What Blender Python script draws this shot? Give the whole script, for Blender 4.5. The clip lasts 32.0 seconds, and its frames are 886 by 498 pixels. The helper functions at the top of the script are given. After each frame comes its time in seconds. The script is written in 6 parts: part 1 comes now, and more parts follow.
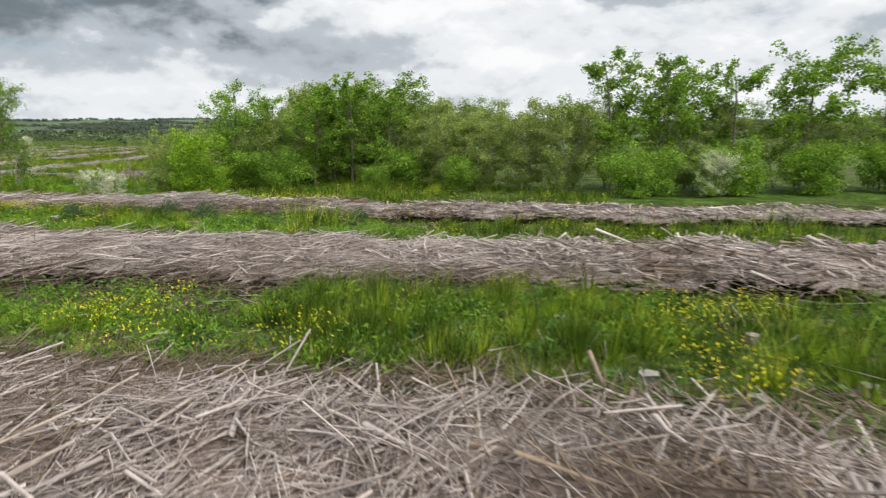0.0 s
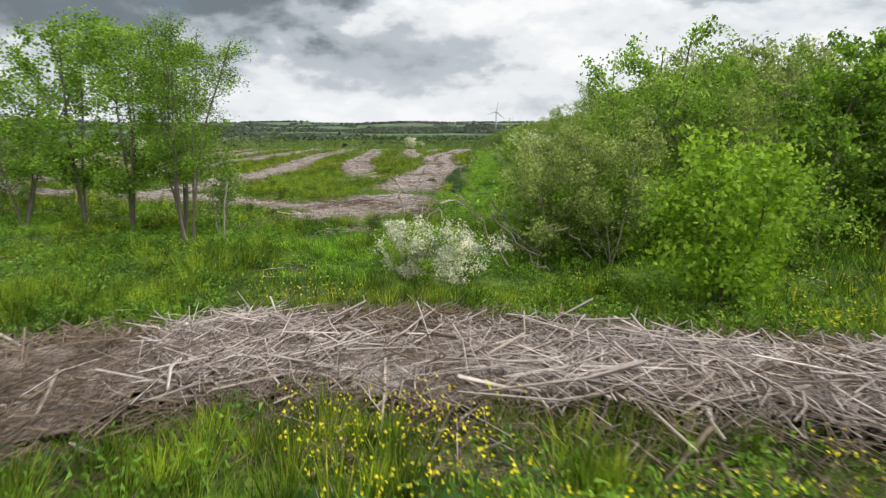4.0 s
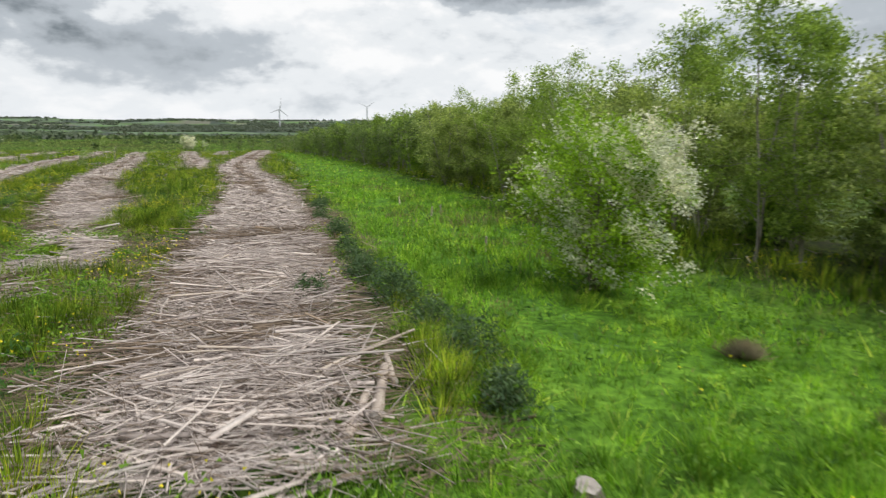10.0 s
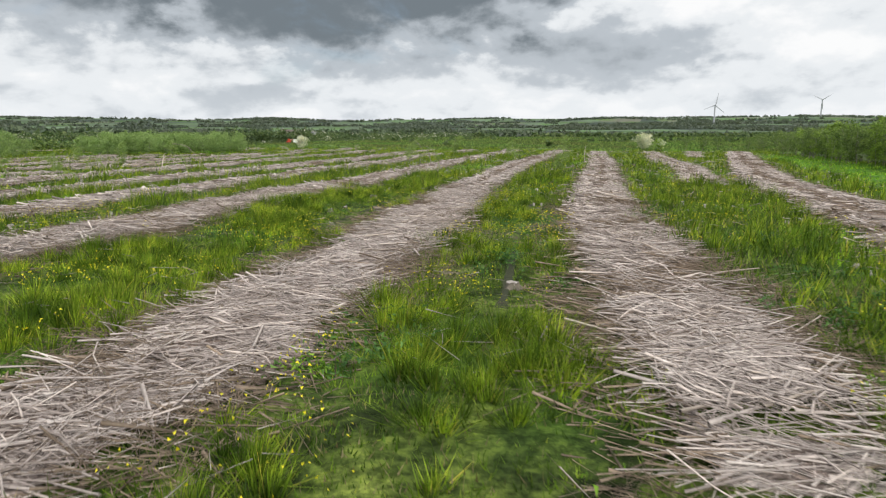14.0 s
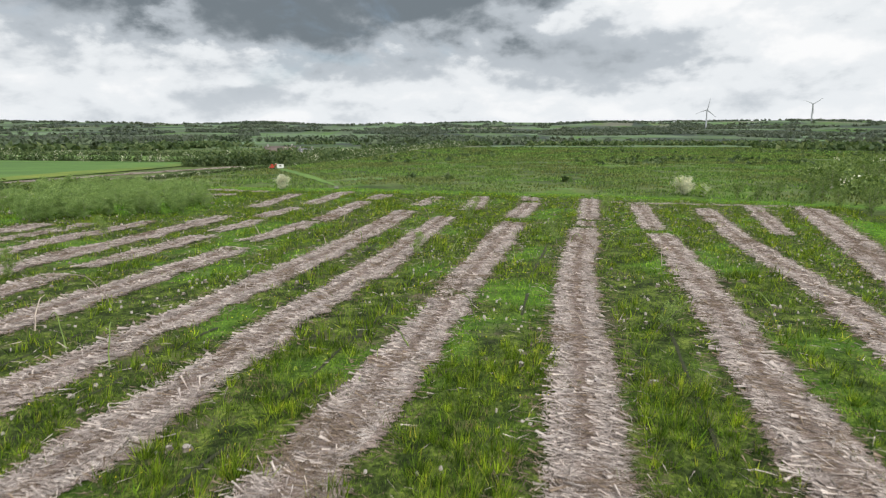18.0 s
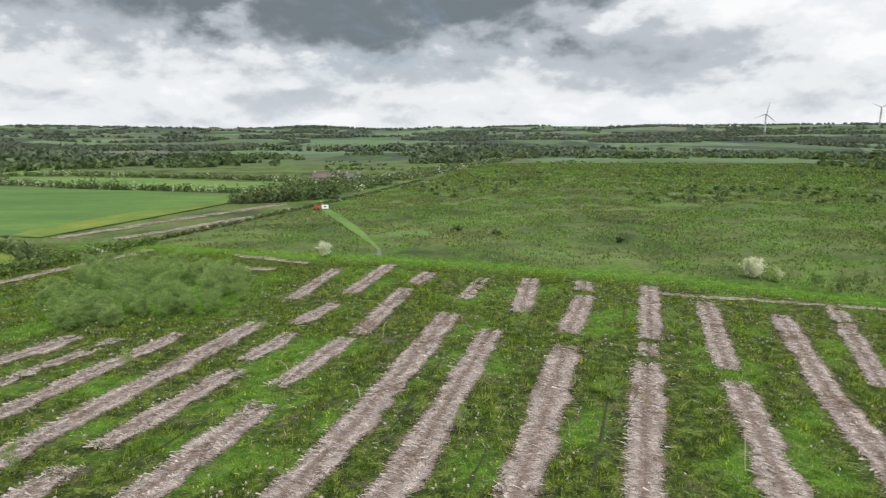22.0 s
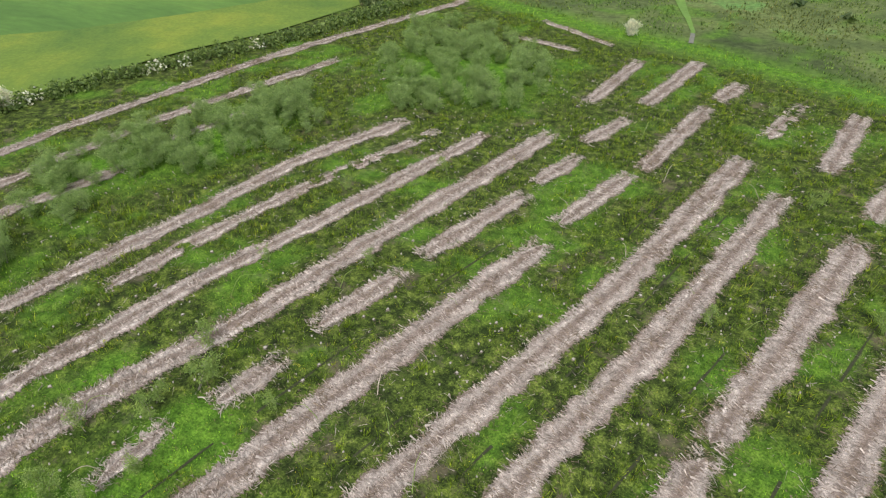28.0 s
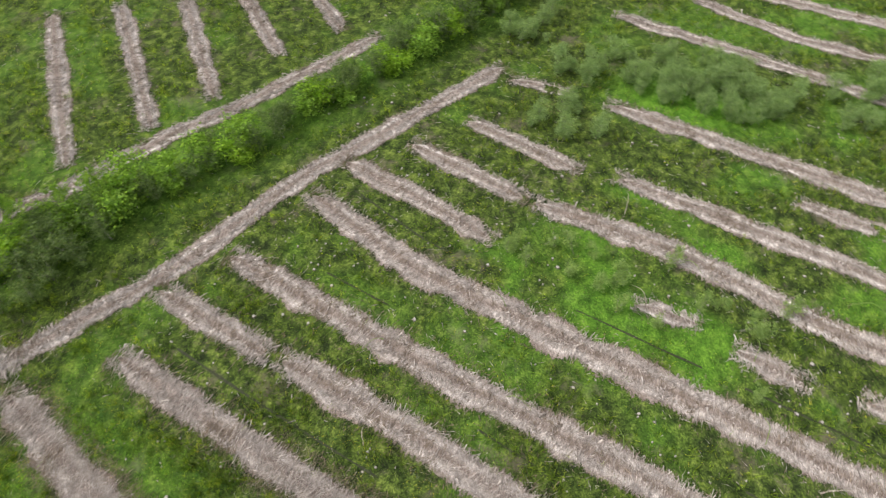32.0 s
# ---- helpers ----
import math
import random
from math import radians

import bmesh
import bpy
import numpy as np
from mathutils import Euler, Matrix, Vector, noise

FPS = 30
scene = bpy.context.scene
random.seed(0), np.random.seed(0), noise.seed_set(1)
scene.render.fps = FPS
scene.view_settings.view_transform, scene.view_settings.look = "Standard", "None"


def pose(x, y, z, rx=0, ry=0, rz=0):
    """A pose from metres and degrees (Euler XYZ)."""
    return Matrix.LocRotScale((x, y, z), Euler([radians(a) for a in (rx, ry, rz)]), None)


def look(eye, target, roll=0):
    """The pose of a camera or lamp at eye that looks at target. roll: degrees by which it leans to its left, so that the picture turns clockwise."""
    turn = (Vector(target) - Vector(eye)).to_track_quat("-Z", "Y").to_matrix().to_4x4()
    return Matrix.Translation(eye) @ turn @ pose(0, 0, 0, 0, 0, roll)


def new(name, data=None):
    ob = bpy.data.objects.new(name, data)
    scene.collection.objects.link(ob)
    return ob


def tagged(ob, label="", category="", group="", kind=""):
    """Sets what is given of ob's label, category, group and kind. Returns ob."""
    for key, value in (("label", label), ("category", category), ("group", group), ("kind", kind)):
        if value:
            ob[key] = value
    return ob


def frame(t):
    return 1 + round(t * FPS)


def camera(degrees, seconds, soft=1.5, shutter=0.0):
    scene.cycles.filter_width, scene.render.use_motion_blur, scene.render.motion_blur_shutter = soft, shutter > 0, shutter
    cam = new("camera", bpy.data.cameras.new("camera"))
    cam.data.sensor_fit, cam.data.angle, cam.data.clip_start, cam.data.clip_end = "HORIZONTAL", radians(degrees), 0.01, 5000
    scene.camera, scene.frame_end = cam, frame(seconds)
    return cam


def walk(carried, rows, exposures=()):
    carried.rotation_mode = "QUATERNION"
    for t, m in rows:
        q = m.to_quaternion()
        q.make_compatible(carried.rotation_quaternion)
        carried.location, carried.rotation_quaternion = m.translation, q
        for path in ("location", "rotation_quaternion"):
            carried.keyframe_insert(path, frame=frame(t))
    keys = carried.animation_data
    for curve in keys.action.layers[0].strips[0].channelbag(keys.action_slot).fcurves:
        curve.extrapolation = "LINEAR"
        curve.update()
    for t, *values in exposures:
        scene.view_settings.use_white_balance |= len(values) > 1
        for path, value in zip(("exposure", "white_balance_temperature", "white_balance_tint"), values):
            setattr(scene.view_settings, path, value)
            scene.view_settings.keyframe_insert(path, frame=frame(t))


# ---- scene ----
cam = camera(70.8, 32.0, soft=1.25, shutter=0.2)
PATH = [
    (0.0, -3.499, -74.106, 3.230, -27.17, -10.29),
    (0.5, -3.399, -71.191, 3.288, -20.79, -10.18),
    (1.0, -3.687, -68.158, 3.295, -14.44, -10.07),
    (1.5, -4.300, -65.214, 3.287, -8.43, -10.06),
    (2.0, -5.218, -62.260, 3.319, -6.04, -10.08),
    (2.5, -6.335, -59.117, 3.236, -5.17, -9.77),
    (3.0, -7.544, -55.974, 3.313, -5.98, -9.90),
    (3.5, -8.615, -52.705, 3.408, -12.33, -10.05),
    (5.5, -10.302, -39.256, 3.183, -33.08, -9.99),
    (6.0, -10.118, -36.828, 3.287, -33.06, -10.00),
    (6.5, -9.855, -34.522, 3.263, -34.30, -10.02),
    (7.0, -9.471, -32.085, 3.247, -36.40, -10.01),
    (7.5, -8.631, -29.540, 3.251, -43.38, -10.13),
    (8.0, -7.296, -27.264, 3.248, -49.80, -10.20),
    (8.5, -5.736, -25.095, 3.276, -49.83, -10.21),
    (9.0, -3.917, -22.926, 3.269, -49.78, -10.24),
    (9.5, -2.141, -20.797, 3.316, -46.70, -10.20),
    (10.0, -0.646, -18.550, 3.337, -39.43, -10.19),
    (10.5, 0.478, -16.075, 3.347, -27.59, -10.13),
    (11.0, 0.926, -13.596, 3.391, -13.01, -10.13),
    (11.5, 0.880, -11.294, 3.419, -3.65, -10.24),
    (12.0, 0.723, -8.734, 3.425, -1.94, -10.29),
    (12.5, 0.614, -5.910, 3.442, -1.85, -10.34),
    (13.0, 0.527, -2.745, 3.435, -1.90, -10.39),
    (13.5, 0.482, 0.675, 3.398, -1.96, -10.45),
    (15.5, -2.504, 9.239, 3.416, -2.89, -10.18),
    (16.0, -2.426, 12.369, 4.800, -2.89, -10.20),
    (16.5, -2.308, 15.603, 6.380, -2.86, -10.25),
    (17.0, -2.181, 18.806, 7.844, -2.84, -10.18),
    (17.5, -2.113, 22.297, 9.365, -2.94, -10.19),
    (18.0, -1.937, 25.942, 10.948, -3.02, -10.19),
    (18.5, -1.781, 29.341, 12.648, -3.10, -10.13),
    (19.0, -1.679, 31.889, 14.295, -3.18, -10.11),
    (19.5, -1.607, 33.456, 15.977, -3.22, -10.16),
    (20.0, -1.577, 34.255, 17.610, -3.25, -10.17),
    (20.5, -1.609, 34.578, 19.175, -3.30, -10.19),
    (21.0, -1.614, 34.718, 20.736, -3.33, -10.18),
    (21.5, -1.599, 34.797, 22.335, -2.84, -10.14),
    (22.0, -1.578, 34.700, 23.910, 1.31, -10.05),
    (22.5, -1.505, 34.623, 25.498, 6.82, -9.97),
    (23.0, -1.529, 34.639, 27.077, 12.75, -9.90),
    (23.5, -1.573, 34.577, 28.479, 19.49, -9.85),
    (24.0, -1.604, 34.484, 29.667, 20.22, -9.84),
    (24.5, -1.658, 34.395, 30.776, 20.20, -13.08),
    (25.0, -1.725, 34.380, 32.126, 20.21, -18.22),
    (25.5, -1.793, 34.391, 33.749, 20.80, -21.98),
    (26.0, -1.891, 34.419, 35.385, 22.19, -25.72),
    (26.5, -1.946, 34.451, 36.980, 24.24, -30.11),
    (28.5, -2.797, 34.829, 41.921, 31.55, -39.54),
    (29.0, -2.775, 35.157, 43.687, 36.94, -43.09),
    (29.5, -2.733, 35.239, 45.504, 45.70, -46.43),
    (30.0, -2.742, 35.387, 47.187, 56.09, -49.40),
    (30.5, -2.732, 35.506, 48.781, 67.19, -51.95),
    (31.0, -2.686, 35.559, 50.331, 79.37, -53.93),
    (31.5, -2.669, 35.694, 51.662, 92.66, -55.10),
    (32.0, -2.704, 35.948, 52.857, 106.92, -55.31),
]
walk(cam, [(t, pose(x, y, z, 90 + pitch, 0, yaw)) for t, x, y, z, yaw, pitch in PATH],
     exposures=((0, 0), (23, 0), (24, 0.02), (24.6, 0.12), (24.9, 0.24), (25.5, 0.18), (26, 0.1), (28.5, 0.1), (30, 0.14), (31, 0.2), (32, 0.26)))

# ---- world and light ----
def nodes_of(mat):
    mat.use_nodes = True
    nt = mat.node_tree
    nt.nodes.clear()
    return nt


def node(nt, kind, x=0, **values):
    n = nt.nodes.new(kind)
    for k, v in values.items():
        if k in n.inputs:
            n.inputs[k].default_value = v
    return n


SUN_AZ, SUN_EL = 160.0, 52.0
world = bpy.data.worlds.new("world")
scene.world = world
world.use_nodes = True
wt = world.node_tree
wt.nodes.clear()


def wmath(op, a, b=None, c=None, clamp=False):
    n = wt.nodes.new("ShaderNodeMath")
    n.operation, n.use_clamp = op, clamp
    for i, v in enumerate((a, b, c)):
        if v is None:
            continue
        if isinstance(v, (int, float)):
            n.inputs[i].default_value = v
        else:
            wt.links.new(v, n.inputs[i])
    return n.outputs[0]


def wnoise(vec, scale, detail, rough, dist=0.0):
    n = wt.nodes.new("ShaderNodeTexNoise")
    n.inputs["Scale"].default_value, n.inputs["Detail"].default_value = scale, detail
    n.inputs["Roughness"].default_value, n.inputs["Distortion"].default_value = rough, dist
    wt.links.new(vec, n.inputs["Vector"])
    return n.outputs["Fac"]


def wramp(fac, stops):
    n = wt.nodes.new("ShaderNodeValToRGB")
    n.color_ramp.interpolation = "EASE"
    while len(n.color_ramp.elements) < len(stops):
        n.color_ramp.elements.new(0.5)
    for e, (p, c) in zip(n.color_ramp.elements, stops):
        e.position, e.color = p, (*c, 1)
    wt.links.new(fac, n.inputs["Fac"])
    return n.outputs["Color"]


def wmix(fac, a, b):
    n = wt.nodes.new("ShaderNodeMix")
    n.data_type = "RGBA"
    for sock, v in ((n.inputs[0], fac), (n.inputs[6], a), (n.inputs[7], b)):
        if isinstance(v, (int, float)):
            sock.default_value = v
        elif isinstance(v, tuple):
            sock.default_value = (*v, 1)
        else:
            wt.links.new(v, sock)
    return n.outputs[2]


coord = wt.nodes.new("ShaderNodeTexCoord")
sep = wt.nodes.new("ShaderNodeSeparateXYZ")
wt.links.new(coord.outputs["Generated"], sep.inputs[0])
dx, dy, dz = sep.outputs
up = wmath("MAXIMUM", dz, 0.0)
# a flat cloud deck: the direction laid onto a plane overhead
low = wmath("ADD", up, 0.30)
px, py = wmath("DIVIDE", dx, low), wmath("DIVIDE", dy, low)
deck = wt.nodes.new("ShaderNodeCombineXYZ")
wt.links.new(px, deck.inputs[0]), wt.links.new(py, deck.inputs[1])
deck.inputs[2].default_value = 3.7
deck = deck.outputs[0]
# bearing (degrees, right of +y) and height above the horizon for the great dark banks
bear = wmath("MULTIPLY", wmath("ARCTAN2", dx, dy), 57.2958)
high = wmath("MULTIPLY", wmath("ARCSINE", dz), 57.2958)


def layer(width, height, lift, depth, detail=8, rough=0.55):
    """Cloud density in cells so many degrees wide and high, lift degrees further up."""
    v = wt.nodes.new("ShaderNodeCombineXYZ")
    wt.links.new(wmath("DIVIDE", bear, width), v.inputs[0])
    wt.links.new(wmath("DIVIDE", wmath("ADD", high, lift), height), v.inputs[1])
    v.inputs[2].default_value = depth
    return wnoise(v.outputs[0], 1.0, detail, rough, 0.15)


wob = wmath("MULTIPLY", wmath("SUBTRACT", layer(9.0, 6.0, 0.0, 8.3, 7, 0.5), 0.5), 17.0)

curl = wmath("MULTIPLY", wmath("SUBTRACT", layer(4.2, 2.6, 0.0, 11.2, 8, 0.55), 0.5), 1.35)


def bank(b0, bw, h0, hw, gain):
    """A dark cloud bank with a lobed rim, b0 and h0 its middle, bw and hw its half sizes in degrees."""
    u = wmath("DIVIDE", wmath("SUBTRACT", wmath("ADD", bear, wob), b0), bw)
    v = wmath("DIVIDE", wmath("SUBTRACT", wmath("ADD", high, wmath("MULTIPLY", wob, 0.24)), h0), hw)
    q = wmath("ADD", wmath("ADD", wmath("MULTIPLY", u, u), wmath("MULTIPLY", v, v)), curl)
    body = wt.nodes.new("ShaderNodeMapRange")
    body.interpolation_type = "SMOOTHSTEP"
    body.inputs[1].default_value, body.inputs[2].default_value = 1.15, 0.2
    wt.links.new(q, body.inputs[0])
    return wmath("MULTIPLY", body.outputs[0], gain)


# heaped cloud: bright crowns where the density falls off upwards, grey bases below
heap = wmath("SUBTRACT", layer(15.0, 8.5, 1.7, 2.1), layer(15.0, 8.5, 0.0, 2.1))
puff = wmath("SUBTRACT", layer(6.0, 3.2, 0.6, 5.7, 6), layer(6.0, 3.2, 0.0, 5.7, 6))
dark = wmath("ADD", 0.27, wmath("ADD", wmath("MULTIPLY", heap, 1.0), wmath("MULTIPLY", puff, 0.55)))
dark = wmath("ADD", dark, wmath("MULTIPLY", wmath("SUBTRACT", layer(22.0, 9.0, 0.0, 3.3, 8), 0.5), 0.85))
for b0, bw, h0, hw, gain in ((-5, 25, 14.2, 9.0, 0.44), (-12, 32, 14.5, 7.5, 0.20), (-31, 14, 12.4, 6.2, 0.36), (16, 13, 6.4, 3.0, 0.22), (43, 18, 13.8, 3.6, 0.54), (32, 10, 8.4, 2.4, 0.14),
                             (-15.5, 6, 2.9, 1.6, 0.13), (-34, 10, 5.8, 1.9, 0.15), (70, 16, 8, 2.4, 0.24), (20, 60, 34, 14, 0.25), (-60, 12, 9, 3, 0.2)):
    dark = wmath("ADD", dark, bank(b0, bw, h0, hw, gain))
cloud = wramp(dark, ((0.12, (0.97, 0.975, 0.98)), (0.30, (0.83, 0.86, 0.885)), (0.52, (0.50, 0.545, 0.59)), (0.95, (0.18, 0.213, 0.24))))
sky = wt.nodes.new("ShaderNodeTexSky")
sky.sky_type, sky.sun_disc = "NISHITA", False
sky.sun_elevation, sky.sun_rotation = radians(SUN_EL), radians(SUN_AZ)
sky_dim = wt.nodes.new("ShaderNodeVectorMath")
sky_dim.operation = "SCALE"
sky_dim.inputs["Scale"].default_value = 0.10
wt.links.new(sky.outputs[0], sky_dim.inputs[0])
gap = wramp(wnoise(deck, 1.1, 7, 0.6, 0.5), ((0.28, (0.35, 0.35, 0.35)), (0.40, (0, 0, 0))))
cloud = wmix(gap, cloud, sky_dim.outputs[0])
# pale band of far cloud over the horizon
rim = wmath("POWER", wmath("SUBTRACT", 1.0, wmath("MULTIPLY", up, 7.0, clamp=True), clamp=True), 2.0)
cloud = wmix(wmath("MULTIPLY", rim, 0.45), cloud, (0.82, 0.86, 0.90))
back = wt.nodes.new("ShaderNodeBackground")
back.inputs["Strength"].default_value = 1.0
wt.links.new(cloud, back.inputs["Color"])
wout = wt.nodes.new("ShaderNodeOutputWorld")
wt.links.new(back.outputs[0], wout.inputs["Surface"])

sun = new("sun", bpy.data.lights.new("sun", "SUN"))
sun.data.energy, sun.data.angle, sun.data.color = 2.9, radians(28), (1.0, 0.97, 0.92)
sun.matrix_world = look((0, 0, 60), (-60 * math.sin(radians(SUN_AZ)) / math.tan(radians(SUN_EL)), -60 * math.cos(radians(SUN_AZ)) / math.tan(radians(SUN_EL)), 0))
scene.view_settings.exposure = 0.0


# ---- materials ----
def ramp_node(nt, fac, stops, ease="LINEAR"):
    n = nt.nodes.new("ShaderNodeValToRGB")
    n.color_ramp.interpolation = ease
    while len(n.color_ramp.elements) < len(stops):
        n.color_ramp.elements.new(0.5)
    for e, (p, c) in zip(n.color_ramp.elements, stops):
        e.position, e.color = p, (*c, 1)
    nt.links.new(fac, n.inputs["Fac"])
    return n.outputs["Color"]


def noise_fac(nt, scale, detail=4, rough=0.6, stretch=(1, 1, 1), space="Object"):
    c = nt.nodes.new("ShaderNodeTexCoord")
    m = nt.nodes.new("ShaderNodeMapping")
    m.inputs["Scale"].default_value = stretch
    n = nt.nodes.new("ShaderNodeTexNoise")
    n.inputs["Scale"].default_value, n.inputs["Detail"].default_value, n.inputs["Roughness"].default_value = scale, detail, rough
    nt.links.new(c.outputs[space], m.inputs[0])
    nt.links.new(m.outputs[0], n.inputs["Vector"])
    return n.outputs["Fac"]


def mix_col(nt, fac, a, b, mode="MIX"):
    n = nt.nodes.new("ShaderNodeMix")
    n.data_type, n.blend_type = "RGBA", mode
    for sock, v in ((n.inputs[0], fac), (n.inputs[6], a), (n.inputs[7], b)):
        if isinstance(v, (int, float)):
            sock.default_value = v
        elif isinstance(v, tuple):
            sock.default_value = (*v, 1)
        else:
            nt.links.new(v, sock)
    return n.outputs[2]


def leafy(name, stops, patch=None, patch_scale=0.15, through_light=0.35, rough=0.6, mottle=((0.32, (0.68, 0.74, 0.7)), (0.68, (1.32, 1.24, 1.2)))):
    """Leaf or blade: each one its own tone, drifting over the ground in patches; some light comes through."""
    mat = bpy.data.materials.new(name)
    nt = nodes_of(mat)
    geo = nt.nodes.new("ShaderNodeNewGeometry")
    col = ramp_node(nt, geo.outputs["Random Per Island"], stops)
    if patch:
        pos = nt.nodes.new("ShaderNodeTexNoise")
        pos.inputs["Scale"].default_value, pos.inputs["Detail"].default_value = patch_scale, 4
        nt.links.new(geo.outputs["Position"], pos.inputs["Vector"])
        sharp = ramp_node(nt, pos.outputs["Fac"], ((0.40, (0, 0, 0)), (0.62, (1, 1, 1))))
        col = mix_col(nt, sharp, col, mix_col(nt, 1.0, col, patch, "MULTIPLY"))
    small = nt.nodes.new("ShaderNodeTexNoise")
    small.inputs["Scale"].default_value, small.inputs["Detail"].default_value = 1.7, 3
    nt.links.new(geo.outputs["Position"], small.inputs["Vector"])
    col = mix_col(nt, 1.0, col, ramp_node(nt, small.outputs["Fac"], mottle), "MULTIPLY")
    bsdf = node(nt, "ShaderNodeBsdfPrincipled", Roughness=rough)
    bsdf.inputs["Specular IOR Level"].default_value = 0.25
    nt.links.new(col, bsdf.inputs["Base Color"])
    tr = nt.nodes.new("ShaderNodeBsdfTranslucent")
    nt.links.new(mix_col(nt, 1.0, col, (1.15, 1.2, 0.7), "MULTIPLY"), tr.inputs["Color"])
    mx = nt.nodes.new("ShaderNodeMixShader")
    mx.inputs[0].default_value = through_light
    nt.links.new(bsdf.outputs[0], mx.inputs[1]), nt.links.new(tr.outputs[0], mx.inputs[2])
    out = nt.nodes.new("ShaderNodeOutputMaterial")
    nt.links.new(mx.outputs[0], out.inputs[0])
    return mat


def solid(name, stops, scale=6.0, rough=0.8, bump=0.3, stretch=(1, 1, 1), random_tone=None, metal=0.0, space="Object", detail=6, fine_scale=None):
    """A surface with tones drifting by noise, a finer grain on top, and relief."""
    mat = bpy.data.materials.new(name)
    nt = nodes_of(mat)
    f = noise_fac(nt, scale, detail, 0.62, stretch, space)
    col = ramp_node(nt, f, stops)
    g = noise_fac(nt, fine_scale or scale * 9, 4, 0.7, stretch, space)
    col = mix_col(nt, 0.5, col, ramp_node(nt, g, ((0.3, (0.62, 0.62, 0.62)), (0.7, (1.25, 1.25, 1.25)))), "MULTIPLY")
    if random_tone == "island":
        geo = nt.nodes.new("ShaderNodeNewGeometry")
        col = mix_col(nt, 1.0, col, ramp_node(nt, geo.outputs["Random Per Island"], ((0, (0.55, 0.53, 0.52)), (0.5, (0.95, 0.95, 0.95)), (1, (1.35, 1.33, 1.3)))), "MULTIPLY")
    elif random_tone == "object":
        inf = nt.nodes.new("ShaderNodeObjectInfo")
        col = mix_col(nt, 1.0, col, ramp_node(nt, inf.outputs["Random"], ((0, (0.65, 0.64, 0.63)), (1, (1.25, 1.24, 1.22)))), "MULTIPLY")
    bsdf = node(nt, "ShaderNodeBsdfPrincipled", Roughness=rough, Metallic=metal)
    bsdf.inputs["Specular IOR Level"].default_value = 0.25
    nt.links.new(col, bsdf.inputs["Base Color"])
    if bump:
        b = node(nt, "ShaderNodeBump", Strength=bump, Distance=0.03)
        nt.links.new(g, b.inputs["Height"])
        nt.links.new(b.outputs[0], bsdf.inputs["Normal"])
    out = nt.nodes.new("ShaderNodeOutputMaterial")
    nt.links.new(bsdf.outputs[0], out.inputs[0])
    return mat


PATCHY = ((0.38, (0.42, 0.48, 0.38)), (0.5, (0.95, 0.95, 0.95)), (0.62, (1.75, 1.58, 1.35)))
CLUMPY = ((0.36, (0.66, 0.70, 0.62)), (0.5, (0.98, 0.98, 0.95)), (0.64, (1.45, 1.38, 1.22)))
M_RUSH = leafy("rush", ((0, (0.060, 0.098, 0.009)), (0.5, (0.212, 0.328, 0.030)), (0.85, (0.370, 0.495, 0.050)), (1, (0.479, 0.430, 0.083))), patch=(0.44, 0.54, 0.5), patch_scale=0.6, mottle=PATCHY, through_light=0.5)
M_LUSH = leafy("lush_grass", ((0, (0.080, 0.200, 0.015)), (0.5, (0.170, 0.370, 0.026)), (0.85, (0.280, 0.510, 0.050)), (1, (0.420, 0.540, 0.098))), patch=(1.10, 0.94, 1.0), patch_scale=0.22, mottle=PATCHY)
M_GRASS = leafy("meadow_grass", ((0, (0.058, 0.114, 0.015)), (0.5, (0.138, 0.238, 0.026)), (0.85, (0.226, 0.345, 0.042)), (1, (0.345, 0.380, 0.080))), patch=(0.52, 0.60, 0.6), patch_scale=0.7, mottle=PATCHY, through_light=0.45)
M_WEED = leafy("broad_weed", ((0, (0.042, 0.105, 0.028)), (0.6, (0.084, 0.182, 0.050)), (1, (0.154, 0.294, 0.067))))
M_HERB = leafy("bright_herb", ((0, (0.090, 0.190, 0.020)), (0.6, (0.180, 0.340, 0.036)), (1, (0.300, 0.480, 0.065))), through_light=0.4)
M_STRAW = leafy("dry_grass", ((0, (0.13, 0.11, 0.06)), (1, (0.30, 0.26, 0.15))))
M_YELLOW = leafy("buttercup_petal", ((0, (0.78, 0.66, 0.015)), (1, (0.88, 0.80, 0.06))), through_light=0.3)
M_WHITE = leafy("blossom", ((0, (0.55, 0.56, 0.46)), (1, (0.82, 0.82, 0.74))), through_light=0.3)
M_HEATH = leafy("heath", ((0, (0.085, 0.112, 0.044)), (0.5, (0.145, 0.182, 0.068)), (0.9, (0.20, 0.245, 0.092)), (1, (0.22, 0.19, 0.105))), patch=(1.0, 1.45, 0.95), patch_scale=0.03, through_light=0.45, mottle=PATCHY)
M_LEAF_DARK = leafy("ash_leaf", ((0, (0.085, 0.165, 0.028)), (0.5, (0.185, 0.325, 0.045)), (1, (0.370, 0.530, 0.080))), through_light=0.5, mottle=CLUMPY)
M_LEAF_WILLOW = leafy("willow_leaf", ((0, (0.165, 0.225, 0.070)), (0.5, (0.290, 0.365, 0.125)), (1, (0.450, 0.520, 0.205))), through_light=0.5, mottle=CLUMPY)
M_LEAF_BIRCH = leafy("birch_leaf", ((0, (0.125, 0.200, 0.045)), (0.5, (0.225, 0.330, 0.070)), (1, (0.350, 0.470, 0.115))), through_light=0.5, mottle=CLUMPY)
M_LEAF_BRIGHT = leafy("hazel_leaf", ((0, (0.140, 0.260, 0.020)), (0.5, (0.250, 0.420, 0.034)), (1, (0.390, 0.560, 0.062))), through_light=0.45)
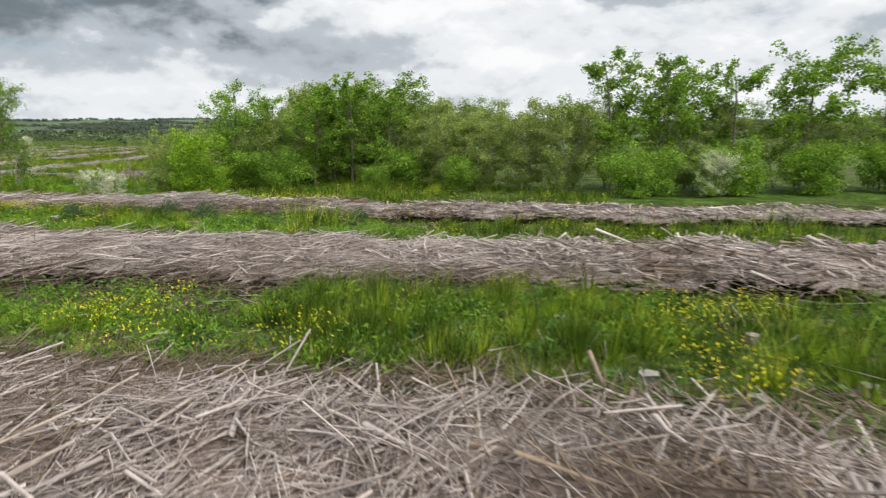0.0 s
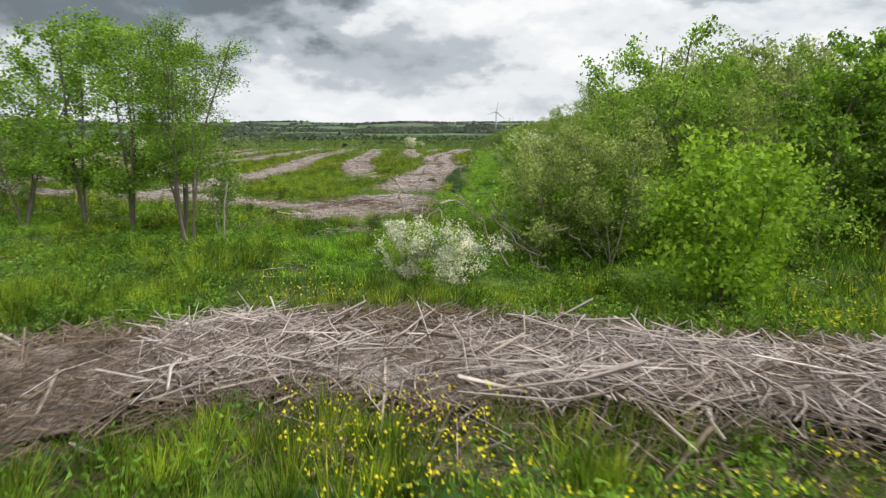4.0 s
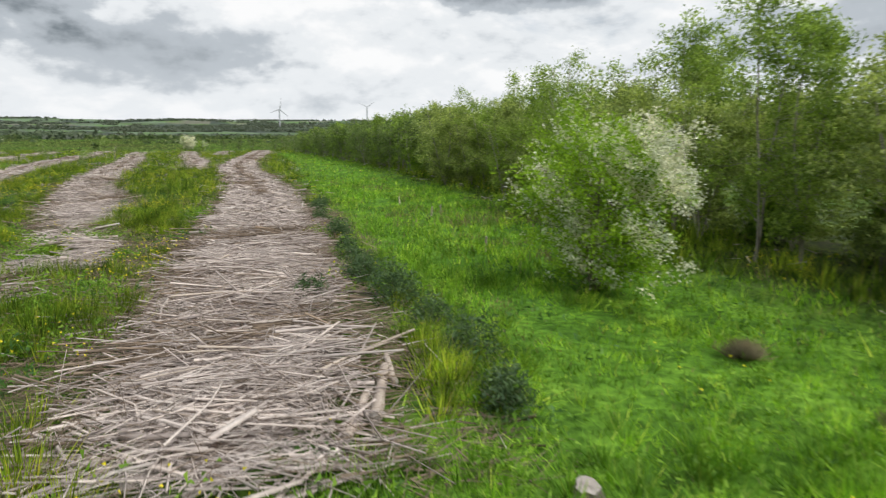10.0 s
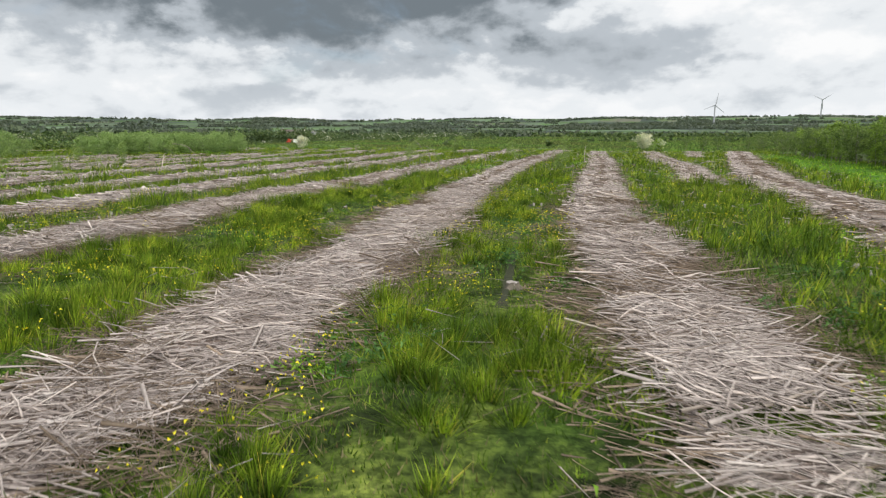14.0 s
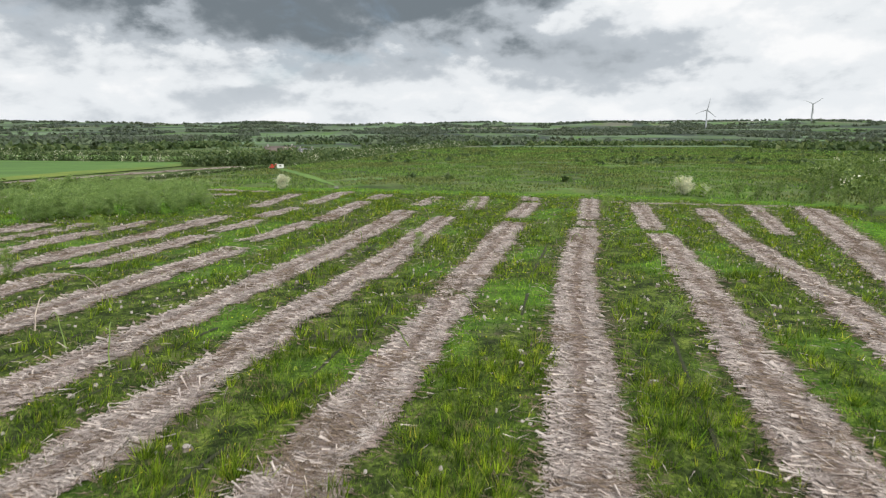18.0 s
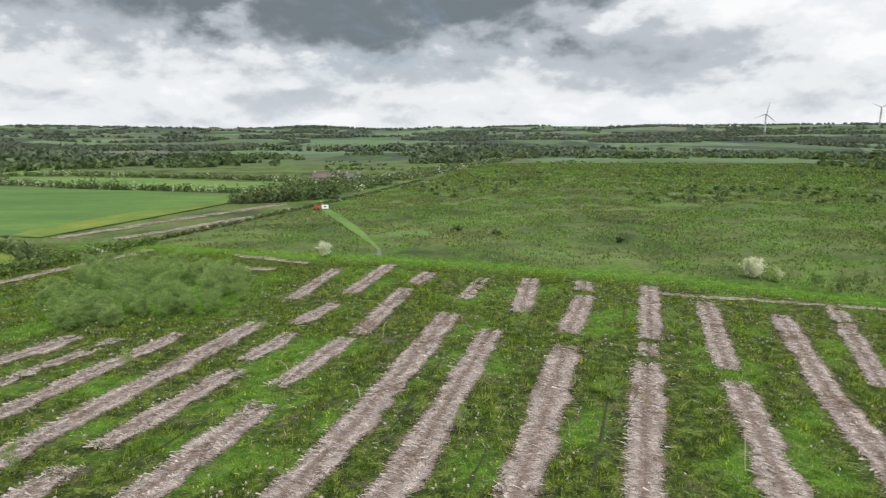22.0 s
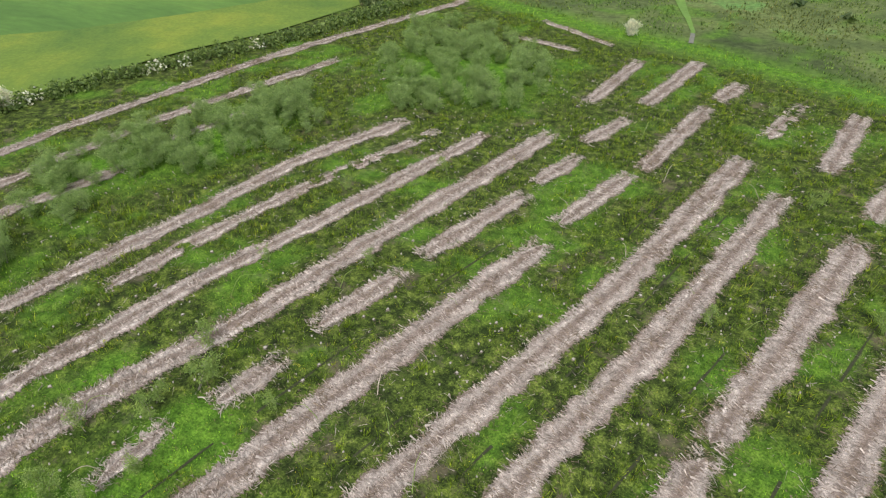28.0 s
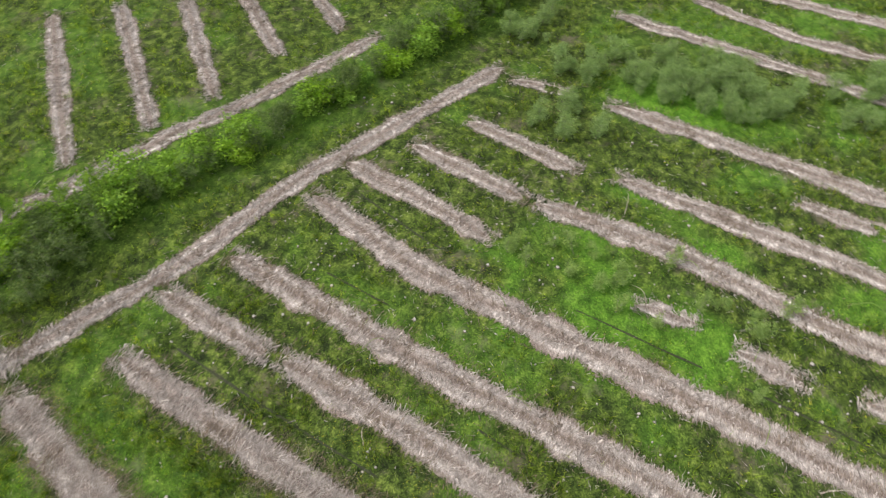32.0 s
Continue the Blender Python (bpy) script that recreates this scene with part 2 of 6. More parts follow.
M_LEAF_PALE = leafy("sapling_leaf", ((0, (0.140, 0.228, 0.063)), (1, (0.333, 0.439, 0.142))))
M_LEAF_SALLOW = leafy("sallow_leaf", ((0, (0.160, 0.250, 0.092)), (0.5, (0.262, 0.370, 0.148)), (1, (0.390, 0.500, 0.225))), through_light=0.5)
M_LEAF_MID = leafy("maple_leaf", ((0, (0.120, 0.215, 0.038)), (0.5, (0.225, 0.380, 0.056)), (1, (0.370, 0.530, 0.092))), through_light=0.5, mottle=CLUMPY)
M_BROOM = leafy("broom", ((0, (0.045, 0.085, 0.040)), (0.6, (0.085, 0.145, 0.065)), (1, (0.135, 0.21, 0.09))))
M_SCRUB = leafy("scrub_leaf", ((0, (0.075, 0.125, 0.040)), (0.5, (0.140, 0.205, 0.066)), (1, (0.225, 0.300, 0.105))), through_light=0.4, mottle=CLUMPY)
M_FAR = leafy("far_leaf", ((0, (0.053, 0.090, 0.037)), (0.6, (0.116, 0.167, 0.066)), (1, (0.204, 0.248, 0.105))), patch=(0.75, 0.8, 0.9), patch_scale=0.01)
M_PINE = leafy("conifer", ((0, (0.060, 0.087, 0.054)), (1, (0.128, 0.168, 0.099))), through_light=0.1)
# hill trees paled and greyed: distance haze is put into the leaf colour
M_HILL_HAZED = leafy("hazed_hill_tree", ((0, (0.100, 0.122, 0.098)), (1, (0.150, 0.178, 0.138))), patch=(0.85, 0.9, 0.95), patch_scale=0.004)
M_BARK = solid("bark", ((0.3, (0.10, 0.085, 0.065)), (0.6, (0.20, 0.175, 0.14)), (0.8, (0.30, 0.28, 0.23))), scale=4, stretch=(1, 1, 0.25), bump=0.6)
M_BARK_PALE = solid("pale_bark", ((0.3, (0.16, 0.14, 0.11)), (0.6, (0.36, 0.33, 0.28)), (0.8, (0.50, 0.47, 0.41))), scale=5, stretch=(1, 1, 0.4), bump=0.5)
M_TWIG = solid("brown_twig", ((0.3, (0.17, 0.128, 0.092)), (0.7, (0.30, 0.235, 0.178))), scale=3, random_tone="island", bump=0)
M_STICK = solid("weathered_stick", ((0.3, (0.38, 0.325, 0.295)), (0.55, (0.53, 0.465, 0.43)), (0.8, (0.66, 0.605, 0.565))), scale=1.2, random_tone="island", bump=0.2)
M_LOG = solid("weathered_log", ((0.3, (0.34, 0.28, 0.24)), (0.6, (0.50, 0.43, 0.37)), (0.85, (0.62, 0.56, 0.49))), scale=3, stretch=(1, 1, 0.3), random_tone="object", bump=0.5)
M_STUMP_TOP = solid("sawn_wood", ((0.3, (0.30, 0.265, 0.24)), (0.7, (0.50, 0.455, 0.415))), scale=9, bump=0.4)


def bed_material():
    """Brash litter: brown broken twigs with dark gaps painted between, bleached where wheels have pressed it."""
    mat = bpy.data.materials.new("brash_litter")
    nt = nodes_of(mat)
    f = noise_fac(nt, 1.1, 10, 0.7)
    g = noise_fac(nt, 9, 6, 0.7, (0.30, 1.7, 1))
    h = noise_fac(nt, 48, 4, 0.7, (0.22, 1.5, 1))
    col = ramp_node(nt, f, ((0.28, (0.115, 0.086, 0.072)), (0.48, (0.215, 0.168, 0.146)), (0.7, (0.34, 0.278, 0.248))))
    pale = ramp_node(nt, f, ((0.25, (0.62, 0.55, 0.525)), (0.7, (0.84, 0.775, 0.74))))
    at = nt.nodes.new("ShaderNodeAttribute")
    at.attribute_name = "pressed"
    col = mix_col(nt, at.outputs["Fac"], col, pale)
    # dark streaks: shade of the gaps between sticks, put into the colour
    col = mix_col(nt, 0.8, col, ramp_node(nt, g, ((0.36, (0.30, 0.28, 0.27)), (0.48, (0.85, 0.85, 0.85)), (0.62, (1.5, 1.48, 1.45)))), "MULTIPLY")
    col = mix_col(nt, 0.85, col, ramp_node(nt, h, ((0.38, (0.35, 0.33, 0.31)), (0.5, (0.95, 0.95, 0.95)), (0.62, (1.5, 1.48, 1.45)))), "MULTIPLY")
    bsdf = node(nt, "ShaderNodeBsdfPrincipled", Roughness=0.9)
    bsdf.inputs["Specular IOR Level"].default_value = 0.15
    nt.links.new(col, bsdf.inputs["Base Color"])
    # the mat thins out in tatters at its margins
    rim = nt.nodes.new("ShaderNodeAttribute")
    rim.attribute_name = "depth"
    tat = nt.nodes.new("ShaderNodeMath")
    tat.operation = "ADD"
    nt.links.new(rim.outputs["Fac"], tat.inputs[0])
    nt.links.new(noise_fac(nt, 3.2, 9, 0.78, (0.6, 1.3, 1)), tat.inputs[1])
    cutoff = nt.nodes.new("ShaderNodeMath")
    cutoff.operation = "GREATER_THAN"
    cutoff.inputs[1].default_value = 0.72
    nt.links.new(tat.outputs[0], cutoff.inputs[0])
    nt.links.new(cutoff.outputs[0], bsdf.inputs["Alpha"])
    b = node(nt, "ShaderNodeBump", Strength=1.0, Distance=0.06)
    nt.links.new(g, b.inputs["Height"])
    nt.links.new(b.outputs[0], bsdf.inputs["Normal"])
    out = nt.nodes.new("ShaderNodeOutputMaterial")
    nt.links.new(bsdf.outputs[0], out.inputs[0])
    return mat


M_BED = bed_material()
M_PEAT = solid("wet_peat", ((0.3, (0.018, 0.014, 0.011)), (0.7, (0.05, 0.04, 0.03))), scale=5, rough=0.4)
M_DRAIN = solid("wet_drain", ((0.3, (0.022, 0.026, 0.012)), (0.7, (0.05, 0.055, 0.025))), scale=3)
M_PATH = solid("gravel_path", ((0.3, (0.12, 0.125, 0.10)), (0.7, (0.20, 0.20, 0.17))), scale=2)
M_WHITE_PAINT = solid("white_paint", ((0.3, (0.72, 0.72, 0.70)), (0.7, (0.82, 0.82, 0.80))), scale=2, rough=0.4, bump=0)
M_RED_PAINT = solid("red_paint", ((0.3, (0.42, 0.05, 0.03)), (0.7, (0.55, 0.09, 0.05))), scale=2, rough=0.45, bump=0)
M_TURBINE = solid("turbine_grey", ((0.3, (0.36, 0.38, 0.40)), (0.7, (0.42, 0.44, 0.46))), scale=0.1, rough=0.5, bump=0)
M_DARK = solid("dark_rubber", ((0.3, (0.02, 0.02, 0.02)), (0.7, (0.05, 0.05, 0.05))), scale=3)
M_GLASS = solid("dark_glass", ((0.3, (0.02, 0.025, 0.03)), (0.7, (0.04, 0.045, 0.05))), scale=1, rough=0.08, bump=0)
M_ROOF = solid("tile_roof", ((0.3, (0.13, 0.105, 0.09)), (0.7, (0.20, 0.165, 0.145))), scale=1.5, bump=0.5)
M_SLATE = solid("slate_roof", ((0.3, (0.10, 0.105, 0.11)), (0.7, (0.19, 0.195, 0.2))), scale=1.5, bump=0.5)
M_RENDER = solid("house_render", ((0.3, (0.34, 0.33, 0.31)), (0.7, (0.46, 0.45, 0.42))), scale=0.8)
M_CROP = solid("young_crop", ((0.32, (0.055, 0.122, 0.022)), (0.5, (0.080, 0.168, 0.030)), (0.68, (0.120, 0.215, 0.038))), scale=0.03, stretch=(0.5, 1.6, 1), detail=10, bump=0.6, fine_scale=0.42)
M_CROP_YELLOW = solid("flowering_margin", ((0.32, (0.065, 0.130, 0.022)), (0.52, (0.125, 0.190, 0.026)), (0.70, (0.205, 0.245, 0.03))), scale=0.05, detail=10, bump=0.6, fine_scale=1.6)
M_FIELD_PALE = solid("pasture", ((0.30, (0.085, 0.165, 0.036)), (0.55, (0.125, 0.225, 0.045)), (0.75, (0.17, 0.27, 0.06))), scale=0.02, detail=10, bump=0.5, fine_scale=0.9)


# ---- small builders ----
rng = np.random.default_rng(11)


def np_mesh(name, verts, faces, smooth=False, uv=None):
    """A mesh from numpy arrays; faces all have the same number of corners."""
    me = bpy.data.meshes.new(name)
    verts, faces = np.asarray(verts, np.float32), np.asarray(faces, np.int32)
    me.vertices.add(len(verts))
    me.vertices.foreach_set("co", verts.ravel())
    me.loops.add(faces.size)
    me.loops.foreach_set("vertex_index", faces.ravel())
    me.polygons.add(len(faces))
    me.polygons.foreach_set("loop_start", np.arange(len(faces), dtype=np.int32) * faces.shape[1])
    me.update(calc_edges=True)
    if smooth:
        me.polygons.foreach_set("use_smooth", np.ones(len(faces), bool))
    return me


def put(name, me, mat, parent=None, label="", category="", group="", kind=""):
    if mat is not None and not me.materials:
        me.materials.append(mat)
    ob = new(name, me)
    if parent is not None:
        ob.parent = parent
    return tagged(ob, label, category, group, kind)


def bm_mesh(name, bm, smooth=False):
    me = bpy.data.meshes.new(name)
    bm.to_mesh(me)
    bm.free()
    if smooth:
        me.polygons.foreach_set("use_smooth", np.ones(len(me.polygons), bool))
    return me


def part(name, bm, mat, parent, label=""):
    return put(name, bm_mesh(name, bm), mat, parent, label)


def box(bm, x0, y0, z0, x1, y1, z1, bevel=0.0):
    r = bmesh.ops.create_cube(bm, size=1.0, matrix=Matrix.Translation(((x0 + x1) / 2, (y0 + y1) / 2, (z0 + z1) / 2)) @ Matrix.Diagonal((x1 - x0, y1 - y0, z1 - z0, 1)))
    if bevel:
        edges = list({e for v in r["verts"] for e in v.link_edges})
        bmesh.ops.bevel(bm, geom=edges, offset=bevel, segments=2, affect="EDGES")
    return bm


def tubes(p, q, r0, r1, sides=5):
    """Many tapered tubes at once, from p to q (n x 3) with radii r0 and r1."""
    p, q = np.asarray(p, float), np.asarray(q, float)
    d = q - p
    d /= np.linalg.norm(d, axis=1, keepdims=True) + 1e-9
    ref = np.where(np.abs(d[:, 2:3]) > 0.9, np.array([[1.0, 0, 0]]), np.array([[0, 0, 1.0]]))
    a = np.cross(d, ref)
    a /= np.linalg.norm(a, axis=1, keepdims=True) + 1e-9
    b = np.cross(d, a)
    n = len(p)
    ang = np.arange(sides) * 2 * np.pi / sides
    ring = a[:, None] * np.cos(ang)[None, :, None] + b[:, None] * np.sin(ang)[None, :, None]
    V = np.concatenate([p[:, None] + ring * np.reshape(r0, (-1, 1, 1)), q[:, None] + ring * np.reshape(r1, (-1, 1, 1))], 1).reshape(-1, 3)
    i = np.arange(sides)
    f = np.stack([i, (i + 1) % sides, (i + 1) % sides + sides, i + sides], 1)
    F = (f[None] + (np.arange(n) * 2 * sides)[:, None, None]).reshape(-1, 4)
    return V, F


def spikes(p, q, r):
    """Many slim three-sided sticks that end in a point."""
    V, _ = tubes(p, q, r, r * 0.5, 3)
    V = V.reshape(len(p), 6, 3)[:, :4].reshape(-1, 3)
    f = np.array([(0, 1, 3), (1, 2, 3), (2, 0, 3)])
    return V, (f[None] + (np.arange(len(p)) * 4)[:, None, None]).reshape(-1, 3)


def bowed(p, q, r0, r1, bow, gen=None):
    """Many three-sided sticks, each with one crook in it."""
    g = gen or rng
    mid = (p + q) / 2 + g.normal(size=p.shape) * np.array([1, 1, 0.5]) * np.reshape(bow, (-1, 1))
    rm = (r0 + r1) / 2
    V1, F1 = tubes(p, mid, r0, rm, 3)
    V2, _ = tubes(mid, q, rm, r1, 3)
    n = len(p)
    V = np.concatenate([V1.reshape(n, 6, 3), V2.reshape(n, 6, 3)[:, 3:]], 1).reshape(-1, 3)
    f = np.array([(0, 1, 4, 3), (1, 2, 5, 4), (2, 0, 3, 5), (3, 4, 7, 6), (4, 5, 8, 7), (5, 3, 6, 8)])
    return V, (f[None] + (np.arange(n) * 9)[:, None, None]).reshape(-1, 4)


def leaves(centres, size, droop=0.2, gen=None, slim=0.55, broad=False):
    """Pointed leaf blades round the given centres, every one turned its own way."""
    g = gen or rng
    n = len(centres)
    size = np.broadcast_to(size, (n,)) * g.uniform(0.7, 1.3, n)
    d = g.normal(size=(n, 3))
    d[:, 2] -= droop
    d /= np.linalg.norm(d, axis=1, keepdims=True)
    s = np.cross(d, g.normal(size=(n, 3)))
    s /= np.linalg.norm(s, axis=1, keepdims=True)
    c = np.asarray(centres)
    half, wide = (size * 0.5)[:, None], (size * 0.5 * slim)[:, None]
    if broad:
        V = np.stack([c - d * half, c - d * half * 0.1 + s * wide, c + d * half, c - d * half * 0.2 - s * wide], 1).reshape(-1, 3)
        return V, np.arange(n * 4).reshape(-1, 4)
    V = np.stack([c - d * half + s * wide, c - d * half * 0.6 - s * wide, c + d * half * 1.15], 1).reshape(-1, 3)
    return V, np.arange(n * 3).reshape(-1, 3)


def blades(xy, z, height, width, lean, gen=None, curl=0.0):
    """Blades of grass as slim triangles, rooted at xy."""
    g = gen or rng
    n = len(xy)
    a = g.uniform(0, 2 * np.pi, n)
    t = g.uniform(0, 2 * np.pi, n)
    off = lean * height * g.uniform(0.2, 1.0, n)
    base = np.column_stack([xy, z])
    side = np.column_stack([np.cos(a), np.sin(a), np.zeros(n)]) * (width / 2)[:, None]
    tip = base + np.column_stack([np.cos(t) * off, np.sin(t) * off, height])
    V = np.stack([base - side, base + side, tip], 1).reshape(-1, 3)
    return V, np.arange(n * 3).reshape(-1, 3)


def join(parts):
    V, F, k = [], [], 0
    for v, f in parts:
        V.append(v), F.append(f + k)
        k += len(v)
    return np.concatenate(V), np.concatenate(F)


# smooth value noise for the plan, on a repeating lattice
LATTICE = np.random.default_rng(5).random((256, 256))


def vnoise(x, y, size):
    u, v = np.asarray(x) / size + 100, np.asarray(y) / size + 100
    i, j = np.floor(u).astype(int), np.floor(v).astype(int)
    fu, fv = u - i, v - j
    fu, fv = fu * fu * (3 - 2 * fu), fv * fv * (3 - 2 * fv)
    L = lambda a, b: LATTICE[a % 256, b % 256]
    return (L(i, j) * (1 - fu) + L(i + 1, j) * fu) * (1 - fv) + (L(i, j + 1) * (1 - fu) + L(i + 1, j + 1) * fu) * fv


def polyline(pts, step):
    """Even points along a smooth line through pts, with the direction at each."""
    p = np.array(pts, float)
    seg = np.r_[0, np.cumsum(np.linalg.norm(np.diff(p, axis=0), axis=1))]
    n = max(2, int(seg[-1] / step) + 1)
    s = np.linspace(0, seg[-1], n)
    q = np.column_stack([np.interp(s, seg, p[:, k]) for k in (0, 1)])
    for _ in range(6):
        q[1:-1] = 0.25 * q[:-2] + 0.5 * q[1:-1] + 0.25 * q[2:]
    d = np.gradient(q, axis=0)
    d /= np.linalg.norm(d, axis=1, keepdims=True)
    return q, d


def far_from(x, y, pts):
    """Distance of points to a broken line."""
    p = np.array(pts, float)
    best = np.full(np.shape(x), 1e9)
    for a, b in zip(p[:-1], p[1:]):
        d = b - a
        t = np.clip(((x - a[0]) * d[0] + (y - a[1]) * d[1]) / (d @ d), 0, 1)
        best = np.minimum(best, np.hypot(x - a[0] - t * d[0], y - a[1] - t * d[1]))
    return best


def inside(x, y, pts):
    p = np.array(pts, float)
    c = np.zeros(np.shape(x), bool)
    for (ax, ay), (bx, by) in zip(p, np.roll(p, -1, axis=0)):
        c ^= ((ay > y) != (by > y)) & (x < (bx - ax) * (y - ay) / (by - ay + 1e-12) + ax)
    return c


# ---- the plan ----
# the camera's flight line laid on the plan; ground detail is densest along it
FLIGHT_LINE = ((-3.5, -74), (-5.2, -62), (-9, -52), (-10.3, -39), (-8.6, -29.5), (-4, -23), (0.5, -16), (0.9, -8), (0.5, 1), (-2, 12), (-2, 32))
ROWS = []


def row(pts, width, cover=1.0, high=0.20):
    """A brash windrow: its line, its width, how much of it is whole."""
    ROWS.append((pts, width, min(1.0, cover + 0.09) if cover < 1 else 1.0, high))


# north field, rows from the wood towards the west
row(((1.7, -11.6), (6.6, -1.3), (14.0, 15.0), (24.7, 46.5), (38.5, 76), (58, 116)), 4.2, 1.0, 0.26)
row(((40.3, 93.8), (46, 107), (51.8, 120.7)), 2.6, 0.6)
row(((19.5, 45), (27.2, 66), (33.7, 90.9), (42.1, 116.3)), 3.0)
row(((0.8, -3), (2.6, 4), (4.4, 11.5)), 2.6, 0.44)
row(((4.4, 11.5), (8.0, 30), (14, 51), (21, 74.4), (25.8, 92.5)), 3.3, 0.9)
row(((27.2, 98.5), (34.7, 123.3)), 3.0)
row(((-11, -6.3), (-5.4, 7.3), (-1.2, 21), (2.2, 38), (11.3, 74), (18.7, 98)), 3.4)
row(((20.2, 102.5), (20.8, 104.5)), 2.6, 0.7)
row(((22.2, 108.5), (29.6, 133.6)), 3.2)
row(((-17.2, 1), (-13.2, 16), (-9.7, 31), (1.1, 67.5)), 3.2, 0.9)
row(((1.6, 70.5), (5.6, 83.8), (10.9, 103.3)), 3.6)
row(((12.6, 110.5), (17.8, 127)), 3.4)
row(((18.9, 132.5), (19.6, 136)), 3.2)
row(((-24.6, 0.7), (-21.8, 12.4)), 3.2)
row(((-21.3, 15.5), (-18.7, 27.8), (-16, 36.5), (-9.1, 63.5), (-4.7, 78.4), (2.6, 109)), 3.3)
row(((7.7, 120.2), (11.0, 138.8)), 3.3)
row(((-30.3, 5.7), (-27.8, 15.5), (-24.3, 30.2), (-20, 49.7), (-17.1, 60), (-10.3, 82.8), (-2.7, 116.5)), 3.4)
row(((-0.5, 126), (2.9, 139)), 2.6, 0.45)
row(((-40.2, 10.1), (-34.7, 22.4), (-29.9, 44.7), (-26, 62), (-19.2, 86.7)), 3.6)
row(((-18.6, 93), (-15.0, 105.5)), 2.9, 0.8)
row(((-13.4, 109.5), (-9.9, 130.7)), 3.0)
row(((-8.4, 136.5), (-6.6, 143)), 3.0)
row(((-34.3, 55.5), (-33.2, 60)), 3.0, 0.8)
row(((-36.7, 46), (-36.4, 50)), 2.4, 0.7)
row(((-32.6, 66.5), (-30.3, 75)), 2.8)
row(((-29.3, 80.5), (-24.9, 95)), 3.0)
row(((-24.2, 100), (-22.3, 107)), 2.6, 0.8)
row(((-22.3, 113.5), (-19.6, 121)), 2.8)
row(((-18.1, 130), (-14.4, 150)), 3.0)
row(((-45.9, 11.8), (-43.4, 20.7), (-40.5, 29)), 2.9, 0.85)
row(((-46.2, 34), (-44.4, 48), (-39.2, 64), (-35.3, 81.3), (-27.8, 111.5)), 3.2)
row(((-26.2, 127), (-23.8, 146)), 2.6, 0.7)
row(((-50.6, 18.4), (-46.8, 31)), 3.2)
row(((-52.3, 42), (-49.6, 55), (-47.5, 65), (-43.3, 79), (-36.0, 107)), 2.8)
row(((-56.1, 23.7), (-52.7, 35.9)), 2.6, 0.8)
row(((-54.5, 61), (-52.6, 71), (-49.3, 84.5), (-42.6, 104.5)), 2.3, 0.62)
row(((-65, 27), (-64.7, 33)), 2.2, 0.7)
row(((-64, 39.4), (-61.4, 52), (-59.6, 61), (-57, 73), (-54.5, 89), (-48.3, 105.5)), 3.0, 0.9)
row(((-82.4, 37.6), (-79.3, 53), (-73.4, 76)), 2.4, 0.85)
row(((-73.8, 87), (-70.5, 98)), 2.0, 0.8)
row(((-89, 48), (-84, 62), (-81.5, 85), (-78.5, 98), (-72, 121)), 2.4)
row(((-96.6, 44), (-93.5, 52), (-90.3, 81), (-83.2, 118.5), (-68.6, 165)), 2.4)
row(((-87.5, 29.5), (-90, 34), (-96.6, 43.5)), 2.4)
row(((-46, 160), (-31.5, 153)), 1.6, 0.7)
row(((-46.4, 148.5), (-36.4, 147)), 1.6, 0.7)
row(((-98, 183), (-84, 220), (-66, 261)), 3.8, 1.0, 0.2)
row(((-82.4, 182), (-70, 212), (-56, 246)), 3.6, 1.0, 0.2)
# headlands beside the hedge, and along the bog bank
row(((-13.6, -9.7), (-22, -3.4), (-29.3, 1.1), (-42.8, 7.6), (-49.1, 11.9), (-66.4, 23.9)), 2.6)
row(((-13.6, -9.7), (-7.5, -17.8), (-3.2, -21.2)), 4.0, 0.8)
row(((-4.6, -24.5), (-2.6, -21.2), (-1.3, -18.5)), 4.5, 1.0, 0.30)
row(((-4.5, -27.3), (-3.6, -26.9)), 0.7, 1.0, 0.12)
row(((30.7, 130), (45.8, 126), (59.4, 121.7)), 1.5, 0.9, 0.08)
# south field
row(((-17, -30), (-34.9, -15.6), (-43.8, -10.3), (-50.5, -4.9), (-67.7, 6.4)), 2.6)
row(((-37, -19.5), (-59.5, -38)), 2.6)
row(((-45, -13.5), (-64, -30)), 2.6)
row(((-52, -9), (-68, -22)), 2.6)
row(((-62, -5), (-72, -15)), 2.4)
row(((-69, 1), (-78, -8)), 2.4)
row(((-22, -40), (-14.5, -40.5), (-9, -39.7), (-3.8, -42.5), (2.5, -48), (8.5, -52), (20, -60), (34, -68)), 3.6, 1.0, 0.45)
row(((-16, -48.5), (-9.3, -51.8), (-4, -56.6), (1.5, -60), (9.5, -65.2), (24, -73)), 4.6, 1.0, 0.55)
row(((-12, -61.5), (-5.4, -66.5), (-1.5, -69.5), (3, -73.5), (9, -77)), 4.4, 1.0, 0.4)

HEDGE = ((-80, 19), (-71, 13.2), (-59.4, 6.4), (-49, 0.4), (-36.2, -8.5), (-24.2, -16.8), (-12.5, -24.5), (-9.5, -27.5), (-2, -32.5), (6, -35.8), (14, -41), (20.5, -47.5), (32, -51.5), (48, -60))
WOOD_EDGE = ((14, -36), (12.6, -24), (14.6, -15.5), (16.4, -9.5), (26.5, 11.5), (35, 33), (43, 52), (50, 76), (60, 103))
NORTH_BANK = ((-86, 172), (-66.9, 170.2), (-35.9, 161.4), (-14.5, 158), (8.3, 150.5), (37.1, 140.5), (63, 126), (90, 112))
FIELD_NEAR = ((-92, 128), (-87.5, 152), (-96, 163), (-165, 191), (-238, 197), (-330, 215), (-330, 20), (-111, 52), (-107, 80), (-104, 95), (-99, 113))
